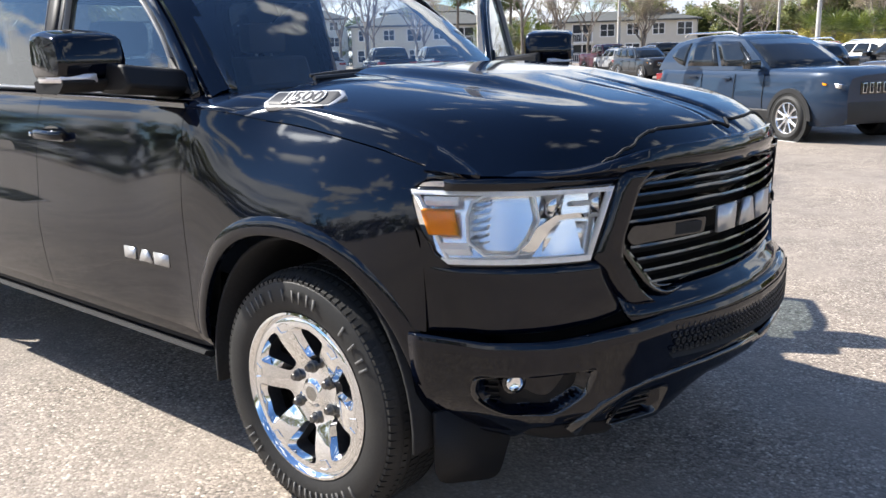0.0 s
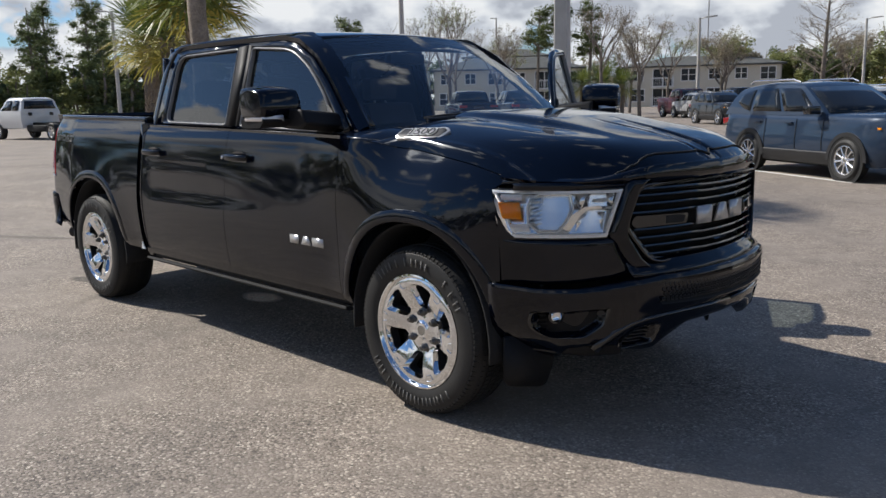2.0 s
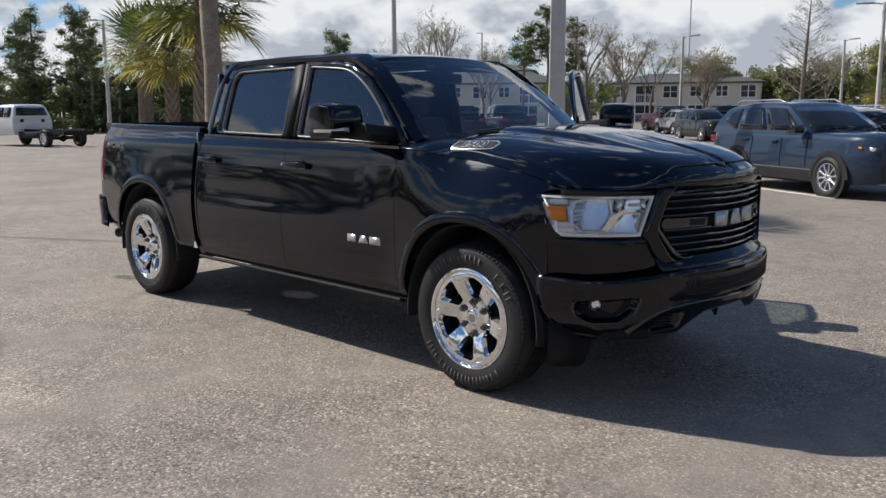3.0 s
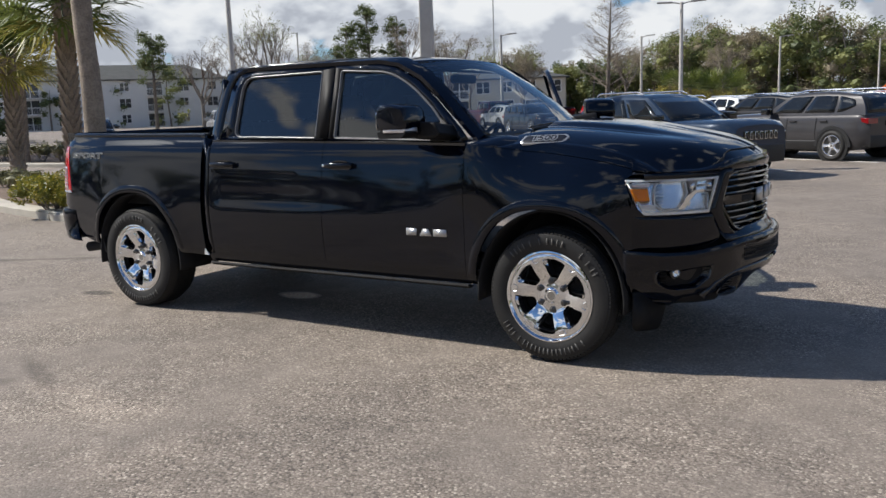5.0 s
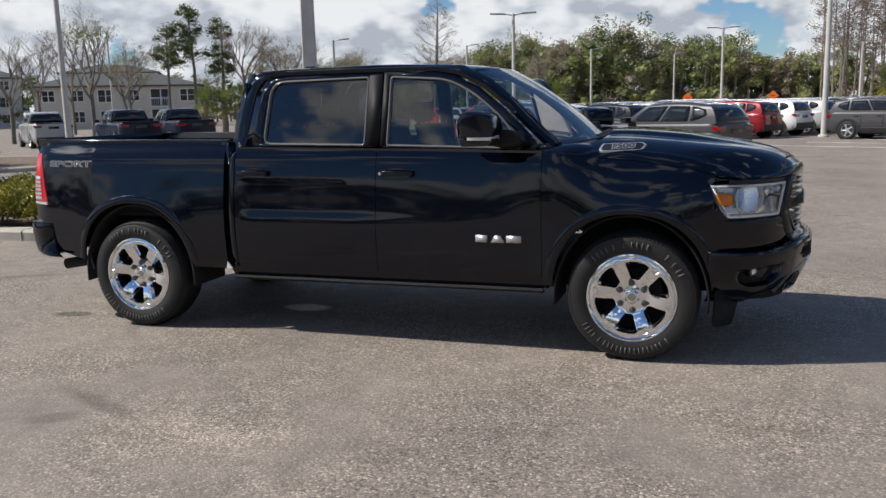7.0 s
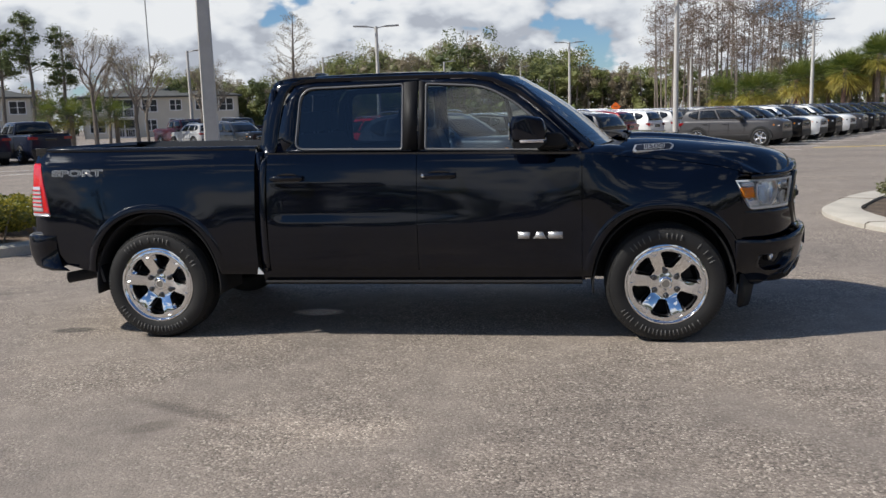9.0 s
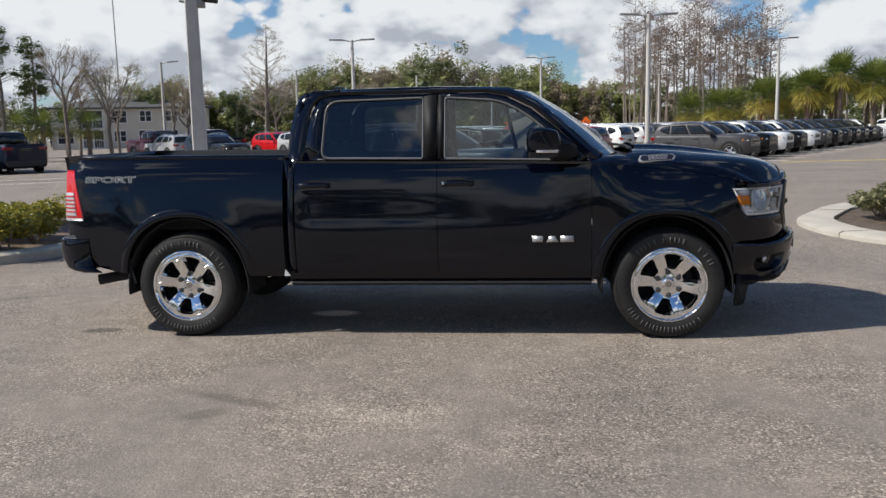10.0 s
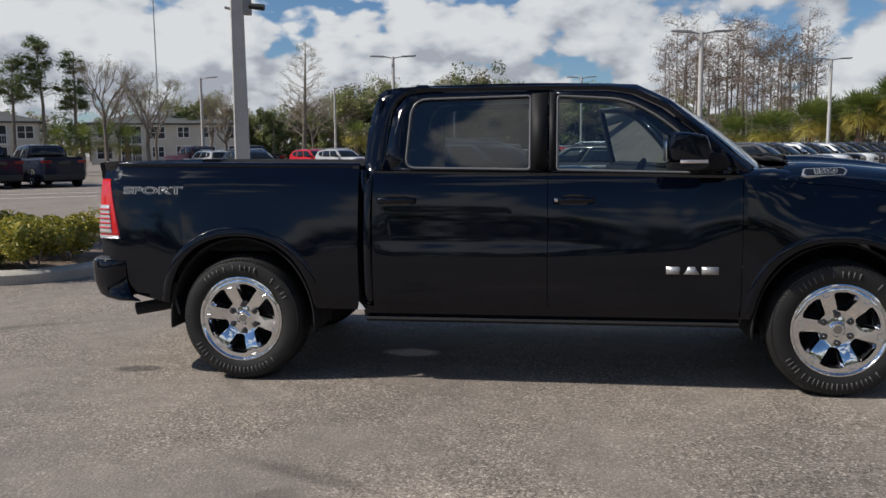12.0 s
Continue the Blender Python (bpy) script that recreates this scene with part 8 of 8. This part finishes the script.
        # lower cladding, arches and wheels
        if cladding:
            bm = bmesh.new()
            loft(bm, [[(x, s * y, z) for y, z in ((w * 0.985, 0.47), (w * 1.008, 0.45), (w * 1.005, 0.36), (w * 0.96, 0.25), (w * 0.86, 0.24))] for x in (0.42, wb - 0.42)])
            part("sill_cladding", bm, TRIM, t)
        for cx in (0.0, wb):
            bm = bmesh.new()
            n = 18
            ra, rb = tyre + 0.055, tyre + 0.125
            rings = []
            for i in range(n + 1):
                a = math.pi * i / n
                rings.append([(cx + r * math.cos(a), s * (w * 1.0 + o), tyre + r * math.sin(a) - 0.02) for r, o in ((ra, -0.05), (ra, 0.012), (rb, 0.010), (rb, -0.05))])
            loft(bm, rings)
            ar = part("arch_trim", bm, TRIM if cladding else CARPAINT, t)
            ar.color = (*colour, 1)
            # no opening is cut: a black disc on the body stands for the arch's shade
            bm = bmesh.new()
            bm.faces.new([bm.verts.new((cx + ra * math.cos(a), s * (w * 1.0 + 0.004), tyre - 0.02 + ra * math.sin(a))) for a in (2 * math.pi * i / 28 for i in range(28))])
            part("arch_shade", bm, UNDER, t, smooth=False)
        bm = bmesh.new()
        loft(bm, [[(x, s * y, z) for x, z in ((xf - 0.30, hood_z - 0.17), (xf - 0.075, hood_z - 0.20), (xf - 0.085, hood_z - 0.265), (xf - 0.30, hood_z - 0.235))] for y in (w * 0.54, w * 0.84)])
        hl = part("headlamp", bm, REFLECTOR, t, "slim clear headlamp", bevel=0.01)
        bm = bmesh.new()
        loft(bm, [[(x, s * y, z) for x, z in ((xf - 0.37, hood_z - 0.185), (xf - 0.27, hood_z - 0.190), (xf - 0.27, hood_z - 0.220), (xf - 0.36, hood_z - 0.215))] for y in (w * 0.80, w * 0.918)])
        part("side_marker", bm, AMBER, hl, "amber corner marker")
        bm = bmesh.new()
        loft(bm, [[(x, s * y, z) for x, z in ((x0 - 0.004, belt_z - 0.10), (x0 + 0.20, belt_z - 0.09), (x0 + 0.26, belt_z - 0.16), (x0 + 0.0, belt_z - 0.23))] for y in (w * 0.56, w * 0.935)])
        part("tail_lamp", bm, CARRED, t, "red tail lamp", bevel=0.01)
    # glass front and rear
    bm = bmesh.new()
    for c, d, sg in ((r1, q1, 1), (r0, q0, -1)):
        bm = bmesh.new()
        sheet(bm, [-0.92, -0.7, -0.45, -0.2, 0.0, 0.2, 0.45, 0.7, 0.92], [0.10, 0.3, 0.5, 0.7, 0.88], lambda u, k: across(u, k, sg, 0.012))
        part("windscreen" if sg > 0 else "rear_window", bm, CARGLASS, t, thick=0.004)
    # nose and tail
    bm = bmesh.new()
    box(bm, xf - 0.14, xf + 0.012, -w * 0.50, w * 0.50, hood_z - 0.36, hood_z - 0.17, bevel=0.02)
    g = part("grille", bm, GLOSS, t)
    for k in range(grille_slots):
        y = -w * 0.42 + w * 0.84 * k / max(1, grille_slots - 1)
        bm = made_box(xf + 0.010, xf + 0.020, y - 0.035, y + 0.035, hood_z - 0.34, hood_z - 0.19, bevel=0.004)
        slot = part("grille_slot", bm, SATIN if grille_slots == 7 else TRIM, g)
        if grille_slots == 7:
            bm = made_box(xf + 0.016, xf + 0.024, y - 0.024, y + 0.024, hood_z - 0.328, hood_z - 0.202, bevel=0.003)
            part("slot_opening", bm, UNDER, slot)
    bm = made_box(xf - 0.20, xf + 0.008, -w * 0.72, w * 0.72, 0.30, hood_z - 0.46, bevel=0.03)
    part("lower_intake", bm, TRIM, t)
    bm = made_box(x0 - 0.025, x0 + 0.22, -w * 0.86, w * 0.86, 0.32, 0.60, bevel=0.05)
    part("rear_bumper", bm, TRIM, t)
    bm = made_box(x0 - 0.012, x0 + 0.02, -0.26, 0.26, belt_z - 0.28, belt_z - 0.16, bevel=0.005)
    part("rear_panel", bm, GLOSS, t)
    bm = made_box(0.3, wb - 0.3, -w * 0.8, w * 0.8, 0.20, 0.34)
    part("underbody", bm, UNDER, t)
    if bed:
        bm = made_box(x0 + 0.06, r0 - 0.05, -w * 0.80, w * 0.80, belt_z - 0.02, belt_z + 0.032)
        part("bed_cover", bm, UNDER, t)
    wh = wheel_parts(t, tyre, tyre * 0.68, 0.235, spokes, ((0.20, 0.030, 0.014, 0.0, 0.03), (0.6, 0.032, 0.008, 0.004, 0.03), (1.0, 0.052, 0.006, 0.0, 0.03)) if spokes < 8 else ((0.22, 0.022, 0.014, 0.0, 0.03), (0.6, 0.017, 0.008, 0.002, 0.03), (1.0, 0.026, 0.004, 0.0, 0.03)), tread=0, lugs=0, letters=False, chrome=ALLOY)
    wh.matrix_local = pose(0, -(w - 0.095), tyre)
    for x, s in ((wb, -1), (0, 1), (wb, 1)):
        copy_thing(wh, pose(x, s * (w - 0.095), tyre, 0, 17 * x, 0 if s < 0 else 180))
    t.matrix_world = m
    return t


def at(p, fwd):
    return pose(p[0], p[1], 0, 0, 0, math.degrees(math.atan2(fwd.y, fwd.x)))


def coloured(ob, m, colour, label):
    c = copy_thing(ob, m)
    for o in c.children:
        if o.type == "MESH" and o.name.split(".")[0] in ("body", "cab_shell", "door_mirror", "door_handle", "arch_trim"):
            o.color = (*colour, 1)
    c["label"] = label
    return c


GREY, DGREY, BLACK, WHITE, SILVER, REDC, NAVY = (0.06, 0.058, 0.06), (0.02, 0.021, 0.023), (0.006, 0.006, 0.007), (0.84, 0.84, 0.82), (0.42, 0.42, 0.42), (0.30, 0.012, 0.015), (0.010, 0.014, 0.030)
ROWCARS = "parked vehicles in rows"
cher = Vector((-2.0, 11.8, 0)) - HEAD * 2.70
car("parked_suv", "steel blue mid-size SUV with bright roof rails, parked", "SUV", (0.022, 0.038, 0.068), at(cher, HEAD), L=4.62, W=1.86, H=1.67, group=ROWCARS, belt_z=1.10, hood_z=1.09, wb=2.70, spokes=10, cab=(0.06, 3.10, 0.44, 2.20))
comp = car("parked_suv", "dark grey compact SUV parked with its tail to the aisle", "SUV", (0.050, 0.048, 0.051), at((-0.08, 16.85), -HEAD), L=4.30, W=1.80, H=1.60, group=ROWCARS, wb=2.64, cab=(0.10, 2.85, 0.38, 2.15))
coloured(comp, at((-5.4, 21.0), -HEAD), SILVER, "silver compact SUV parked behind others")
coloured(comp, at((-3.2, 26.5), -HEAD), BLACK, "black compact SUV parked with its tail outward")
coloured(comp, at((1.45, 32.6), -HEAD), (0.22, 0.010, 0.014), "dark red compact SUV parked with its tail outward")
coloured(comp, at((2.85, 35.0), -HEAD), WHITE, "white compact SUV parked with its tail outward")
coloured(comp, at((4.25, 37.4), -HEAD), SILVER, "silver compact SUV parked with its tail outward")
for k, (c, lb) in enumerate(((DGREY, "black"), (WHITE, "white"), (REDC, "red"), (GREY, "grey"), (SILVER, "silver"), (DGREY, "black"), (WHITE, "white"))):
    p = Vector((5.65, 39.8, 0)) + ROW * 2.78 * k
    coloured(comp, at(p, -HEAD), c, lb + " compact SUV in the back-to-back row")
first = Vector((5.3, 31.4, 0))
for k, (c, lb) in enumerate(((GREY, "dark grey"), (BLACK, "black"), (WHITE, "white"), (BLACK, "black"), (WHITE, "white"), (GREY, "dark grey"), (BLACK, "black"), (DGREY, "near-black"), (BLACK, "black"), (DGREY, "near-black"), (BLACK, "black"), (GREY, "dark grey"), (WHITE, "white"))):
    coloured(comp, at(first + ROW * 2.78 * k, HEAD), c, lb + " compact SUV facing the aisle in a long row")
for k, (c, lb) in enumerate(((WHITE, "white"), (DGREY, "black"), (SILVER, "silver"), (REDC, "red"), (REDC, "red"), (WHITE, "white"), (GREY, "grey"), (SILVER, "silver"))):
    coloured(comp, at(Vector((-7.0, 36.0, 0)) + ROW * 3.6 * k, -HEAD), c, lb + " compact SUV in a row further back")
for k, (c, lb) in enumerate(((REDC, "red"), (WHITE, "white"), (DGREY, "black"), (SILVER, "silver"))):
    coloured(comp, at(Vector((-13.0, 47.0, 0)) + ROW * 4.5 * k, HEAD), c, lb + " compact SUV in a row far back")

for x, y in ((16.5, 62.7), (19.6, 61.9)):
    coloured(comp, at((x, y), ROW), (0.50, 0.012, 0.018), "bright red SUV standing crosswise behind the long row")
pick = car("parked_pickup", "dark navy pickup truck parked across the lot", "pickup truck", NAVY, at((-24.6, 29.2), Vector((-0.80, 0.60, 0))), L=5.80, W=2.02, H=1.90, wb=3.60, belt_z=1.30, hood_z=1.24, cab=(2.05, 4.15, 2.15, 3.55), bed=True, rail=False, cladding=False, grille_slots=3, tyre=0.41, group=ROWCARS)
coloured(pick, at((-26.4, 27.4), Vector((-0.80, 0.60, 0))), NAVY, "dark navy pickup truck parked beside its twin")
coloured(pick, at((-28.1, 49.6), Vector((0.80, -0.60, 0))), (0.06, 0.010, 0.018), "maroon pickup truck parked across the lot")
coloured(pick, at((-22.1, 49.0), Vector((-0.80, 0.60, 0))), BLACK, "black pickup truck parked across the lot")
coloured(pick, at((-34.0, 30.0), Vector((-0.80, 0.60, 0))), SILVER, "silver pickup truck parked across the lot")
coloured(comp, at((-24.4, 46.6), Vector((-0.80, 0.60, 0))), SILVER, "silver car parked beyond the pickup")
coloured(comp, at((-19.4, 49.9), Vector((0.80, -0.60, 0))), (0.50, 0.012, 0.016), "bright red SUV parked across the lot")
coloured(comp, at((-17.0, 48.0), Vector((0.80, -0.60, 0))), SILVER, "silver SUV parked beside a red one")
coloured(comp, at((-19.0, 37.5), Vector((0.80, -0.60, 0))), DGREY, "dark SUV parked far across the lot")
coloured(comp, at((-6.3, 20.6), Vector((-0.80, 0.60, 0))), (0.48, 0.012, 0.016), "bright red SUV seen behind a blue one")
coloured(comp, at((-38.0, 24.0), Vector((0.80, -0.60, 0))), DGREY, "dark SUV parked near the pale building")
coloured(comp, at((-46.0, 30.0), Vector((0.80, -0.60, 0))), SILVER, "silver car parked near the pale building")

coloured(comp, at((34.6, 81.5), Vector((-0.92, 0.39, 0))), WHITE, "white square wagon parked at the far end of the lot")


def showroom(x, y, turn, L=26.0, D=16.0, H=9.2):
    """Glass-fronted building with a white upper band."""
    t = thing("showroom_building", "white showroom building with a teal glass front", "building")
    t.matrix_world = pose(x, y, 0, 0, 0, turn)
    bm = bmesh.new()
    for a, b, c, d, e, f in ((0, L, 0.4, D, 0, 0.5), (0, L, 0.4, D, H - 1.4, H), (0, 0.5, 0, D, 0.5, H - 1.4), (L - 0.5, L, 0, D, 0.5, H - 1.4), (0.5, L - 0.5, D - 0.4, D, 0.5, H - 1.4)):
        box(bm, a, b, c, d, e, f)
    part("wall", bm, STUCCO_W, t, smooth=False)
    for k in range(8):
        for z in (0.5, 4.2):
            x0 = 0.5 + (L - 1.0) * k / 8
            part("glass_pane", made_box(x0 + 0.06, x0 + (L - 1.0) / 8 - 0.06, 0.5, 0.54, z + 0.06, z + 3.54), TEAL, t, smooth=False)
    part("canopy", made_box(-0.6, L + 0.6, -1.2, 0.6, 4.05, 4.25), WINFRAME, t, smooth=False)
    return t


showroom(41.0, 94.0, -22)

# white chassis-cab truck
cc = thing("chassis_cab_truck", "white chassis-cab truck with a bare black frame behind the cab", "truck")
cab_m = pose(-39.8, 11.5, 0, 0, 0, 190)
bm = bmesh.new()
def cab_section(x, roof, side_in):
    pts = [(0.93, 0.55), (0.99, 0.80), (1.0, 1.05), (0.98, min(1.36, roof - 0.04)), (0.98 - side_in, roof - 0.07), (0.90 - side_in, roof - 0.01), (0.45, roof + 0.02)]
    return [(x, -y, z) for y, z in pts] + [(x, y, z) for y, z in reversed(pts)]


loft(bm, [cab_section(*st) for st in ((0.50, 1.36, 0.03), (0.54, 1.50, 0.06), (0.66, 1.94, 0.16), (0.80, 1.99, 0.17), (1.90, 2.0, 0.17), (2.05, 1.95, 0.16), (2.60, 1.40, 0.04), (3.40, 1.30, 0.05), (3.60, 1.18, 0.08), (3.64, 0.85, 0.10))])
b = part("cab", bm, CARPAINT, cc, angle=40)
b.color = (0.75, 0.75, 0.74, 1)
bm = bmesh.new()
sheet(bm, [-1, -0.5, 0, 0.5, 1], [0, 0.5, 1.0], lambda u, v: (0.527 + 0.105 * v, u * (0.80 - 0.10 * v), 1.47 + 0.38 * v))
part("rear_window", bm, CARGLASS, cc, thick=0.01)
for s in (-1, 1):
    for x0, x1, xt in ((0.75, 1.30, 1.30), (1.38, 2.35, 1.92)):
        bm = bmesh.new()
        bm.faces.new([bm.verts.new(p) for p in ((x0, s * 0.980, 1.40), (x1, s * 0.980, 1.40), (xt, s * 0.846, 1.86), (x0 + 0.03, s * 0.846, 1.86))])
        part("side_window", bm, CARGLASS, cc, thick=0.01)
    bm = made_box(-3.3, 0.6, *sorted((s * 0.36, s * 0.44)), 0.58, 0.82)
    part("frame_rail", bm, UNDER, cc)
    bm = made_box(0.465, 0.50, *sorted((s * 0.45, s * 0.62)), 1.15, 1.30)
    part("lamp_square", bm, TRIM, cc)
for x in (-3.2, -1.2, 0.1):
    bm = made_box(x - 0.06, x + 0.06, -0.44, 0.44, 0.66, 0.78)
    part("cross_member", bm, UNDER, cc)
bm = bmesh.new()
tube(bm, [(-2.0, -0.80, 0.42), (-2.0, -0.2, 0.42), (-2.0, 0.0, 0.42), (-2.0, 0.2, 0.42), (-2.0, 0.80, 0.42)], [0.07, 0.08, 0.19, 0.08, 0.07], 12)
part("rear_axle", bm, UNDER, cc)
bm = made_box(-1.35, 0.35, 0.46, 0.86, 0.40, 0.70, bevel=0.06)
part("fuel_tank", bm, UNDER, cc, "black tank beside the frame")
bm = made_box(-0.75, 0.35, -0.86, -0.46, 0.42, 0.70, bevel=0.04)
part("battery_box", bm, UNDER, cc, "black box beside the frame")
bm = made_box(-3.34, -3.28, -0.75, 0.75, 0.56, 0.76, bevel=0.02)
part("rear_crossbar", bm, UNDER, cc)
wh = wheel_parts(cc, 0.41, 0.25, 0.26, 6, ((0.20, 0.04, 0.02, 0.0, 0.03), (1.0, 0.07, 0.01, 0.0, 0.03)), tread=0, lugs=0, letters=False, chrome=ALLOY)
wh.matrix_local = pose(-2.0, -0.86, 0.41)
for x, s in ((2.75, -1), (-2.0, 1), (2.75, 1)):
    copy_thing(wh, pose(x, s * 0.86, 0.41, 0, 0, 0 if s < 0 else 180))
cc.matrix_world = cab_m
